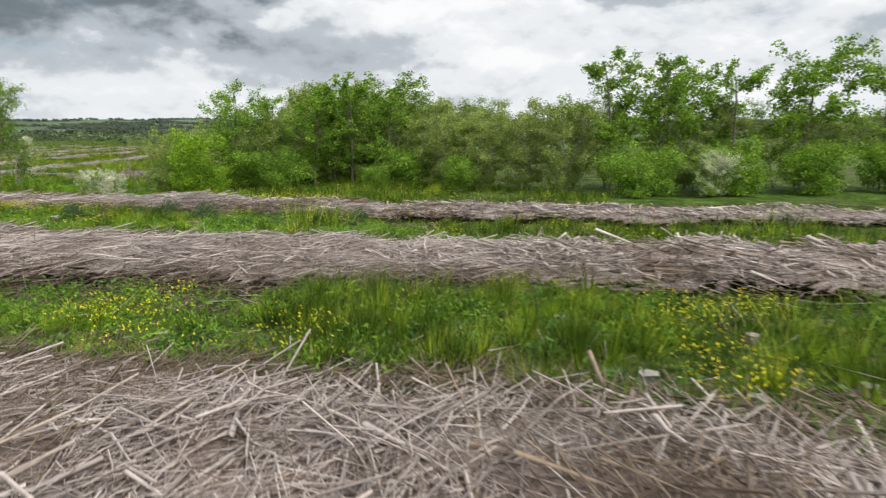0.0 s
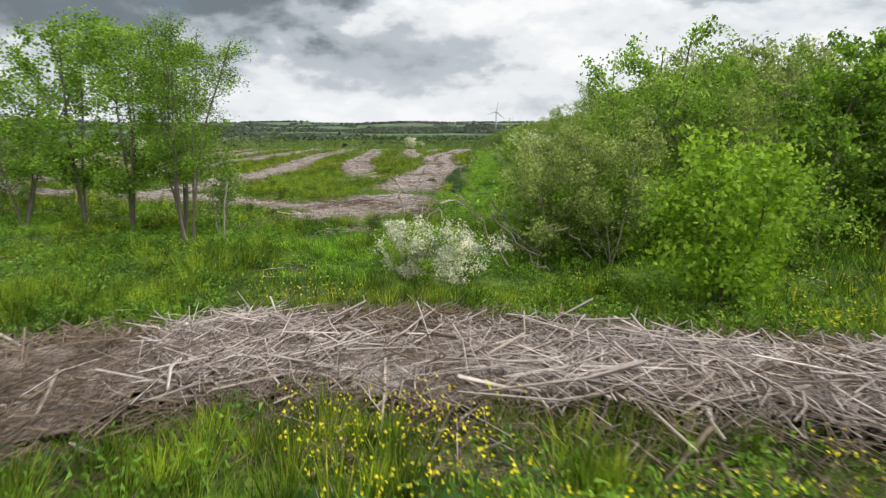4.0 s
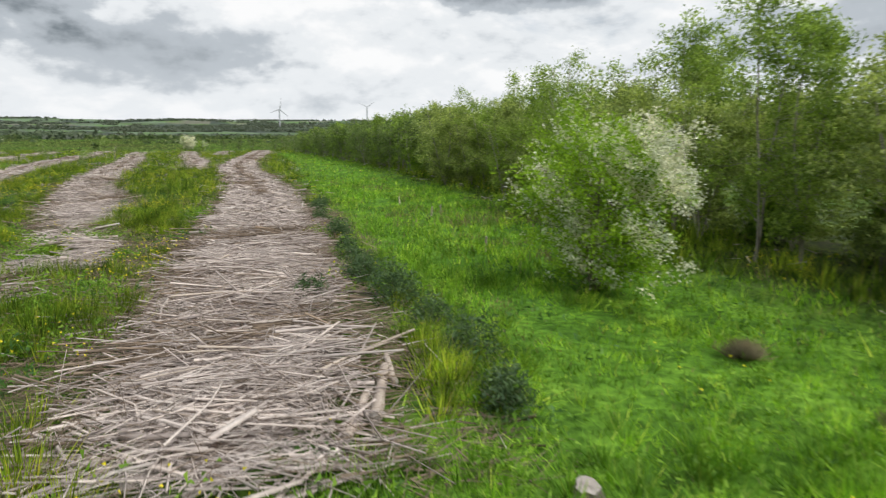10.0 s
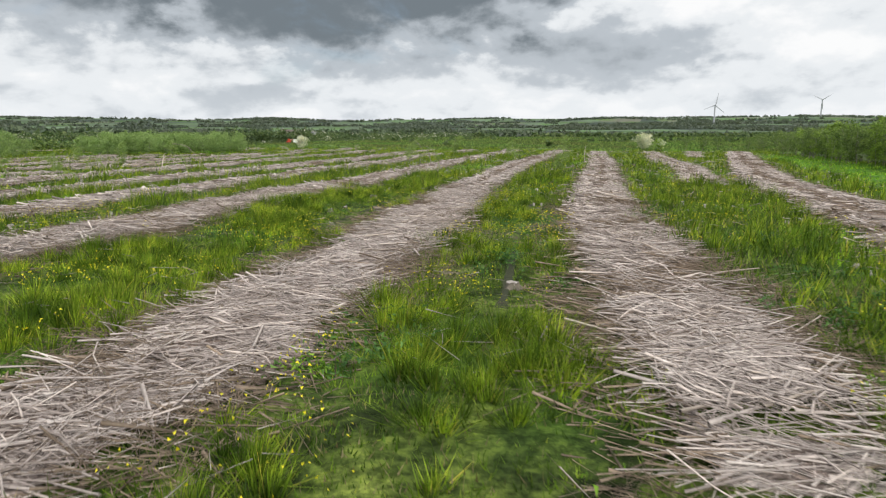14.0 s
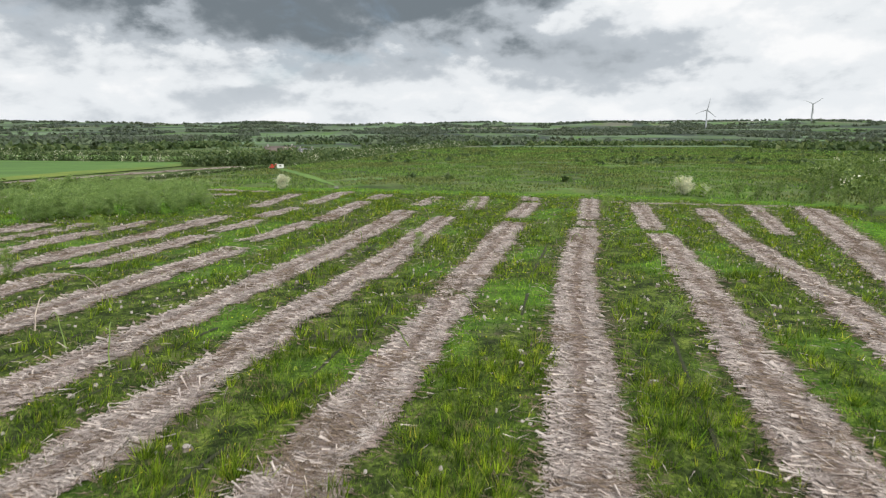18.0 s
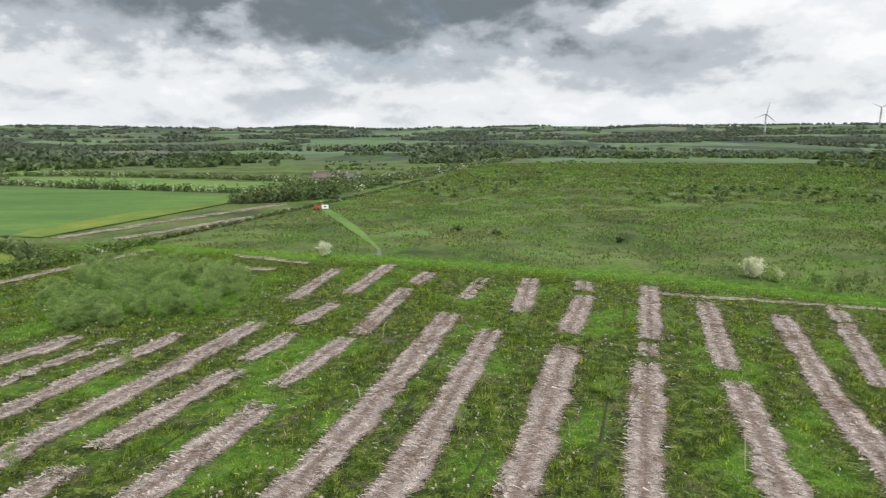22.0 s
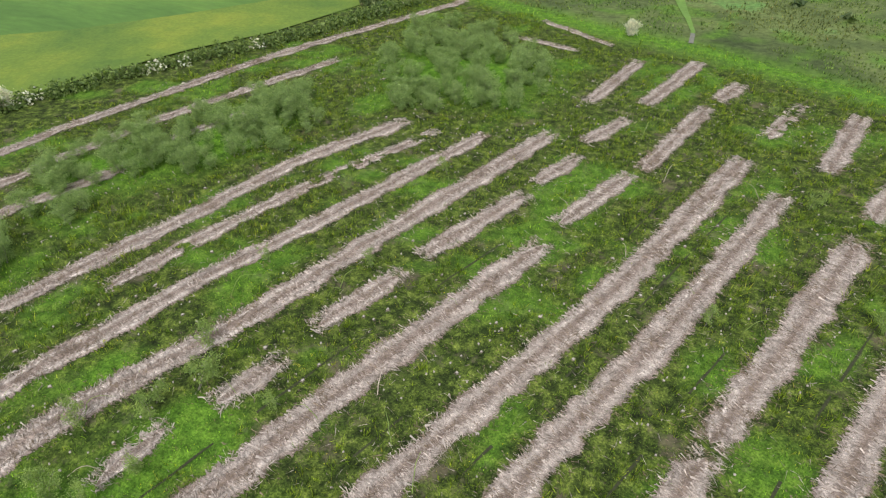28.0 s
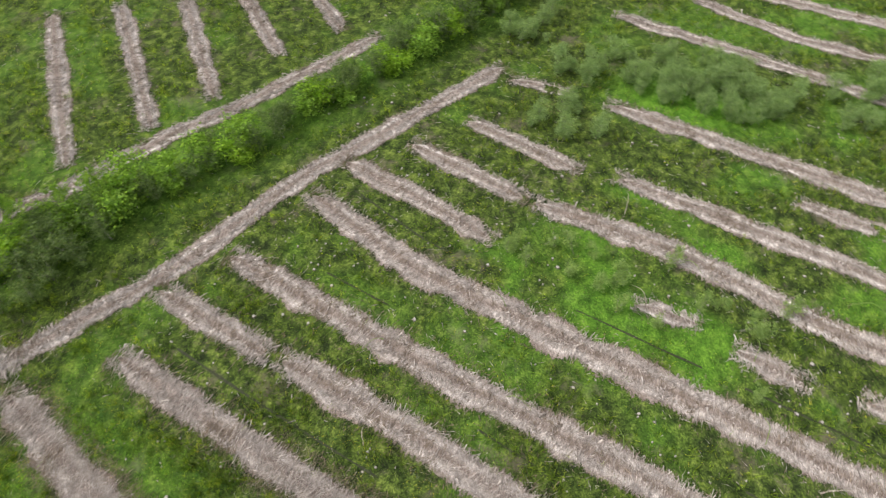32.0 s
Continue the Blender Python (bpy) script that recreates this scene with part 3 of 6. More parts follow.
FIELD_FAR = ((-103, 182), (-96, 215), (-87, 262), (-93, 302), (-188, 331), (-256, 352), (-262, 232), (-165, 195))
FIELD_BACK = ((-88, 312), (-105, 375), (-200, 410), (-282, 425), (-268, 378), (-186, 338))
FIELD_WEST = ((-270, 240), (-285, 300), (-280, 368), (-480, 420), (-560, 330), (-420, 250))
BOG_PATH = ((-17.7, 161), (-18.5, 168), (-25.7, 189.8), (-34, 213), (-47, 246))


def tattered(x, y):
    """Where a thin windrow is overgrown: high values break it up."""
    return 0.12 + 0.76 * (0.55 * vnoise(x, y + 40, 3.1) + 0.45 * vnoise(x + 9, y, 1.0))


def row_dist(x, y):
    """How deep inside a brash row a point lies: below 0 inside."""
    x, y = np.asarray(x, float), np.asarray(y, float)
    best = np.full(x.shape, 1e9)
    wob = (vnoise(x, y, 2.1) - 0.5) * 1.5 + (vnoise(x, y, 0.7) - 0.5) * 0.7
    for pts, width, cover, high in ROWS:
        p = np.array(pts)
        m = (x > p[:, 0].min() - 6) & (x < p[:, 0].max() + 6) & (y > p[:, 1].min() - 6) & (y < p[:, 1].max() + 6)
        if not m.any():
            continue
        d = far_from(x[m], y[m], pts) - width / 2 + wob[m]
        if cover < 1:
            d = d + np.where(tattered(x[m], y[m]) > cover - 0.1, 2.0, 0.0)
        best[m] = np.minimum(best[m], d)
    return best


def lush(x, y):
    """Bright meadow grass: the green lane by the wood, the hedge's foot, the bank, and patches."""
    a = np.clip(1 - far_from(x, y, ((9, -25), (7.5, -16), (11.5, -5), (20, 10), (31, 36), (42, 60), (57, 100))) / 6.3, 0, 1) * 1.7
    b = np.clip(1 - far_from(x, y, HEDGE) / 7.5, 0, 1) * np.where(x < -18, 0.75, 0.5)
    c = np.clip(1 - far_from(x, y, NORTH_BANK) / 7.0, 0, 1) * 1.0
    f = np.clip(1 - far_from(x, y, ((-15, -43.5), (-8, -46), (-3, -48.5), (3, -54))) / 3.0, 0, 1) * 0.75
    p = np.maximum(np.clip(1.3 - np.hypot(x + 38, y - 45) / 9 + (vnoise(x, y, 3.0) - 0.5) * 2.0, 0, 0.75), np.clip(1.4 - np.hypot((x - 3.5) / 4, (y + 18) / 5.5), 0, 0.9))
    p = np.maximum(p, np.clip(1.5 - np.hypot((x + 6.0) / 4.0, (y + 30.5) / 3.2), 0, 0.3))
    for cx, cy, rx, ry in ((-49, 128, 15, 12), (-68, 92, 6, 14), (-75, 76, 5, 9), (-67, 48, 5, 11)):
        p = np.maximum(p, np.clip(1.4 - np.hypot((x - cx) / rx, (y - cy) / ry), 0, 1))
    e = np.clip((0.6 * vnoise(x, y, 7.0) + 0.4 * vnoise(x, y, 2.6) - 0.575) * 4.5, 0, 0.6) * np.clip((y - 20) / 40, 0.6, 1)
    return np.clip(np.maximum.reduce([a, b, c, e, f, p]), 0, 1)


def ground_z(x, y):
    """Height of the ground: nearly level, hummocky, with hills far off."""
    x, y = np.asarray(x, float), np.asarray(y, float)
    near = np.hypot(x, y - 60)
    z = (vnoise(x, y, 3.0) - 0.5) * 0.24 + (vnoise(x, y, 1.2) - 0.5) * 0.07
    z = z * np.clip(1.6 - near / 300, 0.2, 1)
    z = z - 0.5 * np.clip(1.4 - np.hypot((x + 7.5) / 0.5, (y + 32.0) / 1.1), 0, 1)
    # the ditch by the hedge, the drain along the bog bank
    z = z - 0.55 * np.clip(1 - far_from(x, y, ((-26, -17.5), (-12, -28.5), (-7.6, -31.8), (-3, -35.5), (8, -40))) / 1.1, 0, 1)
    z = z - 0.5 * np.clip(1 - far_from(x, y, ((-17, 163), (8, 153.5), (37, 143.5), (63, 129), (90, 115))) / 1.3, 0, 1)
    az = np.degrees(np.arctan2(x, y - 30))
    d = np.hypot(x, y - 30)
    hills = np.clip((d - 900) / 2600, 0, 1) ** 1.3
    lumps = 62 + 22 * vnoise(x, y, 900) + 18 * vnoise(x, y, 380) + np.where(np.abs(az) < 110, 6 * vnoise(x, y, 170), 0)
    return z + hills * lumps * np.where(d > 3600, np.clip(1 - (d - 3600) / 900, 0.3, 1), 1)


def graded(lo, hi, step, reach, grow):
    mid = np.arange(lo, hi + 1e-6, step)
    out, s, v = [], step, 0.0
    while v < reach:
        s *= grow
        v += s
        out.append(v)
    out = np.array(out)
    return np.concatenate([lo - out[::-1], mid, hi + out])


gx, gy = graded(-100, 75, 1.5, 4700, 1.075), graded(-90, 175, 1.5, 4600, 1.075)
GX, GY = np.meshgrid(gx, gy)
GZ = ground_z(GX.ravel(), GY.ravel())
nx, ny = len(gx), len(gy)
I = np.arange(nx * ny).reshape(ny, nx)
quads = np.stack([I[:-1, :-1], I[:-1, 1:], I[1:, 1:], I[1:, :-1]], -1).reshape(-1, 4)
ground_me = np_mesh("ground", np.column_stack([GX.ravel(), GY.ravel(), GZ]), quads, smooth=True)
g_lush = lush(GX.ravel(), GY.ravel())
inner = np.clip(1 - far_from(GX.ravel(), GY.ravel(), ((-40, -60), (-5, -60), (0, 0), (20, 60), (10, 140), (-60, 140), (-70, 40), (-40, 10))) / 60, 0, 1) * 3
g_cut = np.clip(inner, 0, 1) * (1 - np.clip((GY.ravel() - 150 + 0.28 * GX.ravel()) / 8 + 0.5, 0, 1))
for name, vals in (("lush", g_lush), ("cut", g_cut)):
    at = ground_me.attributes.new(name, "FLOAT", "POINT")
    at.data.foreach_set("value", vals.astype(np.float32))


def ground_material():
    mat = bpy.data.materials.new("ground_cover")
    nt = nodes_of(mat)
    geo = nt.nodes.new("ShaderNodeNewGeometry")

    def nz(scale, detail=6, rough=0.6):
        n = nt.nodes.new("ShaderNodeTexNoise")
        n.inputs["Scale"].default_value, n.inputs["Detail"].default_value, n.inputs["Roughness"].default_value = scale, detail, rough
        nt.links.new(geo.outputs["Position"], n.inputs["Vector"])
        return n.outputs["Fac"]

    def attr(name):
        a = nt.nodes.new("ShaderNodeAttribute")
        a.attribute_name = name
        return a.outputs["Fac"]
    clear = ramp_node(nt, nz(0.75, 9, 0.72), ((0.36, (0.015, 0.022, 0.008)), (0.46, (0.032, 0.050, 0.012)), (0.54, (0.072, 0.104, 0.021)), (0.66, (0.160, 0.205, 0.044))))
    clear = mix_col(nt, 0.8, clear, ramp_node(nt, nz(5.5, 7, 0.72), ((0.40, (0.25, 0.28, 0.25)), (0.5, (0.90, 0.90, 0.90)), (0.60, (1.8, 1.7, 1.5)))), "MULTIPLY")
    clear = mix_col(nt, ramp_node(nt, nz(0.23, 8, 0.7), ((0.56, (0, 0, 0)), (0.66, (0.75, 0.75, 0.75)))), clear, (0.125, 0.104, 0.074))
    green = ramp_node(nt, nz(0.8, 8), ((0.34, (0.038, 0.095, 0.010)), (0.5, (0.080, 0.185, 0.018)), (0.66, (0.140, 0.280, 0.030))))
    green = mix_col(nt, 0.8, green, ramp_node(nt, nz(5.5, 7, 0.72), ((0.38, (0.36, 0.40, 0.36)), (0.5, (0.95, 0.95, 0.95)), (0.62, (1.6, 1.5, 1.4)))), "MULTIPLY")
    bog = ramp_node(nt, nz(0.035, 9, 0.68), ((0.36, (0.045, 0.064, 0.026)), (0.47, (0.084, 0.114, 0.042)), (0.57, (0.128, 0.162, 0.058)), (0.66, (0.115, 0.220, 0.064))))
    bog = mix_col(nt, 0.65, bog, ramp_node(nt, nz(0.9, 6), ((0.35, (0.5, 0.5, 0.5)), (0.65, (1.4, 1.4, 1.35)))), "MULTIPLY")
    # farmland far off: fields of many greens, dulled and blued to paint in haze
    vor = nt.nodes.new("ShaderNodeTexVoronoi")
    vor.inputs["Scale"].default_value = 0.0042
    warp = nt.nodes.new("ShaderNodeMapping")
    warp.inputs["Rotation"].default_value = (0, 0, 0.5)
    warp.inputs["Scale"].default_value = (1.5, 0.75, 1)
    nt.links.new(geo.outputs["Position"], warp.inputs[0])
    nt.links.new(warp.outputs[0], vor.inputs["Vector"])
    cell = nt.nodes.new("ShaderNodeSeparateColor")
    nt.links.new(vor.outputs["Color"], cell.inputs[0])
    farm_hazed = ramp_node(nt, cell.outputs[0], ((0.0, (0.055, 0.072, 0.058)), (0.34, (0.075, 0.097, 0.068)), (0.36, (0.100, 0.135, 0.084)), (0.6, (0.125, 0.180, 0.105)), (0.8, (0.140, 0.200, 0.122)), (0.9, (0.145, 0.150, 0.112)), (1, (0.080, 0.104, 0.078))), "CONSTANT")
    farm_hazed = mix_col(nt, 0.5, farm_hazed, ramp_node(nt, nz(0.02, 7), ((0.3, (0.6, 0.6, 0.6)), (0.7, (1.3, 1.3, 1.3)))), "MULTIPLY")
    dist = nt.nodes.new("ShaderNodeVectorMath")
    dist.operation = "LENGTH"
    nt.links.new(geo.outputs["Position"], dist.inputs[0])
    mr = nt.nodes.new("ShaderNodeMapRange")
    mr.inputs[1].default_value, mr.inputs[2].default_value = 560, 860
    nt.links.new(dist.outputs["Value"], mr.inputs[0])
    col = mix_col(nt, mr.outputs[0], bog, farm_hazed)
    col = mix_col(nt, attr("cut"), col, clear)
    col = mix_col(nt, attr("lush"), col, green)
    bsdf = node(nt, "ShaderNodeBsdfPrincipled", Roughness=0.9)
    bsdf.inputs["Specular IOR Level"].default_value = 0.1
    nt.links.new(col, bsdf.inputs["Base Color"])
    b = node(nt, "ShaderNodeBump", Strength=0.6, Distance=0.15)
    nt.links.new(nz(2.2, 8), b.inputs["Height"])
    nt.links.new(b.outputs[0], bsdf.inputs["Normal"])
    out = nt.nodes.new("ShaderNodeOutputMaterial")
    nt.links.new(bsdf.outputs[0], out.inputs[0])
    return mat


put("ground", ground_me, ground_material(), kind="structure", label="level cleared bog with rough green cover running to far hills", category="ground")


# ---- brash windrows ----
def windrow(k, pts, width, cover, high):
    q, d = polyline(pts, 0.55)
    # rounded ends that run out past the line
    m = max(2, int(width * 0.45 / 0.55))
    ext = np.arange(1, m + 1)[:, None] * 0.55
    q, d = np.concatenate([q[0] - d[0] * ext[::-1], q, q[-1] + d[-1] * ext]), np.concatenate([np.repeat(d[:1], m, 0), d, np.repeat(d[-1:], m, 0)])
    n = len(q)
    side = np.column_stack([d[:, 1], -d[:, 0]])
    across = np.linspace(-1, 1, 11)
    edge_l = 1 + (vnoise(q[:, 0] + 50, q[:, 1], 1.7) - 0.5) * 0.6
    edge_r = 1 + (vnoise(q[:, 0], q[:, 1] + 90, 1.7) - 0.5) * 0.6
    taper = np.clip(np.minimum(np.arange(n), np.arange(n)[::-1]) * 0.55 / (0.9 * width), 0.04, 1) ** 0.6
    half = width / 2 * 1.26
    off = np.where(across[None] < 0, across[None] * (half * edge_l * taper)[:, None], across[None] * (half * edge_r * taper)[:, None])
    x = q[:, 0:1] + side[:, 0:1] * off
    y = q[:, 1:2] + side[:, 1:2] * off
    hump = (1 - across ** 2) ** 0.7
    tracks = 1 - 0.35 * np.exp(-((np.abs(across) - 0.42) / 0.13) ** 2)
    z = ground_z(x.ravel(), y.ravel()).reshape(x.shape)
    lump = 0.55 + 0.9 * vnoise(x, y, 1.3) * 0.6 + 0.5 * vnoise(x, y, 0.5)
    broken = np.where(tattered(x, y) > cover - 0.1, -0.35, 0.0) if cover < 1 else 0
    z = z + high * (hump * tracks)[None] * lump * taper[:, None] - 0.05 + np.where(np.abs(across)[None] > 0.99, -0.10, 0) + broken
    V = np.column_stack([x.ravel(), y.ravel(), z.ravel()])
    I = np.arange(n * 11).reshape(n, 11)
    F = np.stack([I[:-1, :-1], I[:-1, 1:], I[1:, 1:], I[1:, :-1]], -1).reshape(-1, 4)
    bed = np_mesh("brash_bed", V, F, smooth=True)
    depth = np.clip((1 - np.abs(across))[None] * 0.75 * np.minimum(edge_l, edge_r)[:, None] * taper[:, None] ** 0.5, 0, 1) + 0 * x
    bed.attributes.new("depth", "FLOAT", "POINT").data.foreach_set("value", depth.ravel().astype(np.float32))
    press = np.exp(-((np.abs(across) - 0.40) / 0.15) ** 2)[None] * np.clip(vnoise(x, y, 2.4) * 2.2 - 0.1, 0.5, 1)
    bed.attributes.new("pressed", "FLOAT", "POINT").data.foreach_set("value", press.ravel().astype(np.float32))
    ob = put("brash_windrow", bed, M_BED, label="long low windrow of grey-pink felled branches on cleared ground", category="brash windrow", group="windrows")
    # loose sticks, mostly lying across the row
    length = np.linalg.norm(np.diff(q, axis=0), axis=1).sum()
    # sticks are more and finer close to the camera's flight line
    gap = far_from(q[:, 0], q[:, 1], FLIGHT_LINE)
    close = np.exp(-np.maximum(gap - 7, 0) / 9.0)
    rate = (34.0 + np.where(q[:, 1] < -35, 150, 80) * close) * width * 0.55
    count = rng.poisson(rate)
    idx = np.repeat(np.arange(n), count)
    m = len(idx)
    u = np.where(rng.random(m) < 0.55 - 0.40 * close[idx], rng.choice([-1, 1], m) * rng.normal(0.40, 0.10, m), rng.normal(0, 0.62 + 0.16 * close[idx], m)).clip(-1.2, 1.2)
    cx = q[idx, 0] + side[idx, 0] * u * half + rng.uniform(-0.3, 0.3, m)
    cy = q[idx, 1] + side[idx, 1] * u * half + rng.uniform(-0.3, 0.3, m)
    ok = np.ones(m, bool) if cover >= 1 else tattered(cx, cy) < cover - 0.1 + rng.uniform(-0.08, 0.12, m)
    idx, u, cx, cy = idx[ok], u[ok], cx[ok], cy[ok]
    m = len(idx)
    cl = close[idx]
    yaw = np.arctan2(side[idx, 1], side[idx, 0]) + rng.normal(0, 0.42 + 0.18 * cl, m) * rng.choice([1.0, 1.0, 3.0], m)
    tilt = rng.normal(0, 0.12, m)
    ln = (rng.gamma(2.0, 0.32, m) + 0.25).clip(0, 0.2 + width * 0.55) * (0.72 + 0.28 * cl) * np.where(np.abs(u) > 0.66, 0.55 + 0.45 * cl, 1.0)
    rad = (0.0035 + rng.gamma(1.2, 0.0062, m)) * (1.0 + 0.9 * (1 - cl)) * np.where(cy < -35, 0.88, 1.0)
    top = high * np.clip(1 - u ** 2, 0, 1) ** 0.7 * (0.75 + 0.7 * vnoise(cx, cy, 1.3)) + 0.02
    cz = ground_z(cx, cy) + top * rng.uniform(0.55, 1.12, m)
    v = np.column_stack([np.cos(yaw) * np.cos(tilt), np.sin(yaw) * np.cos(tilt), np.sin(tilt)])
    c = np.column_stack([cx, cy, cz])
    h = (ln / 2)[:, None]
    brown = (np.abs(np.abs(u) - 0.4) + rng.normal(0, 0.06, m) > np.where((np.abs(u) < 0.5) & (cl > 0.4), 0.9, 0.22)) | (vnoise(cx, cy, 2.3) + rng.normal(0, 0.12, m) > np.where(cy < -35, 0.62, 0.75))
    for nm, pick, mat in (("stick_litter", ~brown, M_STICK), ("brushwood", brown, M_TWIG)):
        s = np.flatnonzero(pick)
        if len(s):
            thin = 0.72 if nm == "brushwood" else 1.0
            a, b, r = (c - v * h)[s], (c + v * h)[s], rad[s] * thin
            fine = gap[idx[s]] < 9
            for tag, k in ((nm, fine), (nm, ~fine)):
                if k.any():
                    V, F = bowed(a[k], b[k], r[k], r[k] * rng.uniform(0.3, 0.85, k.sum()), ln[s][k] * 0.055) if k is fine and nm == "stick_litter" else spikes(a[k], b[k], r[k] * 1.45)
                    put(tag, np_mesh(tag, V, F), mat, ob, kind="stuff")
    # fine upright brush at the margins near by
    near_i = np.flatnonzero(gap < 11)
    if len(near_i):
        b = rng.choice(near_i, int(len(near_i) * (230 if q[0, 1] < -35 else 190) * width / 4))
        s = np.sign(rng.normal(size=len(b))) * np.where(rng.random(len(b)) < 0.6, rng.uniform(0.55, 1.3, len(b)), rng.uniform(0, 1, len(b)))
        p = np.column_stack([q[b] + side[b] * (s * half)[:, None] + rng.normal(0, 0.25, (len(b), 2)), np.zeros(len(b))])
        keep = vnoise(p[:, 0], p[:, 1], 1.9) > 0.38
        p = p[keep]
        p[:, 2] = ground_z(p[:, 0], p[:, 1]) + 0.02 + high * 1.02 * np.clip(1 - s[keep] ** 2, 0, 1) ** 0.7
        a = rng.uniform(0, 2 * np.pi, len(p))
        ll = rng.uniform(0.25, 0.7, len(p))
        e = p + np.column_stack([np.cos(a) * ll, np.sin(a) * ll, ll * rng.uniform(0.0, 0.5, len(p))])
        put("margin_brush", np_mesh("margin_brush", *spikes(p, e, np.full(len(p), 0.0062))), M_TWIG, ob, kind="stuff")
    # the thick logs that lie on top, each its own piece
    near_i = np.flatnonzero(gap < 13)
    return ob, q, side, half, near_i, high


LOG = np_mesh("log", *tubes([(0, 0, -0.5), (0.03, 0.01, -0.05)], [(0.03, 0.01, -0.05), (0, -0.02, 0.5)], [1 * 0.03, 0.028], [0.028, 0.021], 7))
LOG.materials.append(M_LOG)


def lay_log(parent, x, y, z, yaw, tilt, length, thick):
    ob = new("log", LOG)
    ob.parent = parent
    ob.matrix_basis = Matrix.Translation((x, y, z)) @ Euler((radians(90) + tilt, 0, yaw)).to_matrix().to_4x4() @ Matrix.Diagonal((thick, thick, length, 1))


for k, spec in enumerate(ROWS):
    ob, q, side, half, near_i, high = windrow(k, *spec)
    for i in (rng.choice(near_i, min(len(near_i), 40)) if len(near_i) else ()):
        u = rng.uniform(-0.8, 0.8)
        x, y = q[i] + side[i] * u * half
        if spec[2] < 1 and tattered(x, y) > spec[2] - 0.18:
            continue
        yaw = math.atan2(side[i, 1], side[i, 0]) + math.pi / 2 + rng.normal(0, 0.6)
        z = float(ground_z(x, y)) + high * (1 - u * u) ** 0.7 * 1.05 + 0.05
        lay_log(ob, x, y, z, yaw, rng.normal(0, 0.10), rng.uniform(0.6, 2.0), rng.uniform(0.35, 0.9))


# ---- grass, rushes and flowers ----
def scatter(per_m2, lo, hi, reach0, reach1):
    """Random points in the box lo..hi whose distance to the flight line lies between reach0 and reach1."""
    n = int((hi[0] - lo[0]) * (hi[1] - lo[1]) * per_m2)
    x, y = rng.uniform(lo[0], hi[0], n), rng.uniform(lo[1], hi[1], n)
    d = far_from(x, y, FLIGHT_LINE)
    ok = (d >= reach0) & (d < reach1)
    return x[ok], y[ok]


def north_limit(x, y):
    """True on the cleared ground: inside of the bank and clear of the wood."""
    line = np.interp(x, [p[0] for p in NORTH_BANK], [p[1] for p in NORTH_BANK])
    wood = np.interp(y, [p[1] for p in WOOD_EDGE], [p[0] for p in WOOD_EDGE])
    return (y < line + 3) & (x < wood + 4) & (x > np.interp(y, [-90, 20, 60, 170], [-95, -95, -100, -78]))


# old planting drains down the middle of the lanes
DRAINS = []
for pts, width, cover, high in ROWS[4:24]:
    q, d = polyline(pts, 0.8)
    if len(q) > 24 and q[:, 1].min() > -12:
        DRAINS.append(q[3:-3] + np.column_stack([-d[:, 1], d[:, 0]])[3:-3] * 3.5)


def drain_dist(x, y):
    best = np.full(np.shape(x), 9.0)
    for q in DRAINS:
        m = (x > q[:, 0].min() - 1) & (x < q[:, 0].max() + 1) & (y > q[:, 1].min() - 1) & (y < q[:, 1].max() + 1)
        if m.any():
            best[m] = np.minimum(best[m], far_from(x[m], y[m], q[::6]))
    return best


for q in DRAINS:
    d = np.gradient(q, axis=0)
    d /= np.linalg.norm(d, axis=1, keepdims=True)
    s = np.column_stack([d[:, 1], -d[:, 0]]) * (0.04 + 0.11 * vnoise(q[:, 0], q[:, 1], 1.5))[:, None]
    V = np.concatenate([q - s, q + s])
    V = np.column_stack([V, ground_z(V[:, 0], V[:, 1]) + 0.03 - 0.25 * (np.tile((row_dist(q[:, 0], q[:, 1]) < 0.3) | (vnoise(q[:, 0], q[:, 1], 6.0) > 0.5), 2))])
    n = len(q)
    i = np.arange(n - 1)
    put("drain", np_mesh("drain", V, np.stack([i, i + n, i + n + 1, i + 1], 1)), M_DRAIN, kind="structure", label="narrow wet peat drain between brash windrows", category="drain")


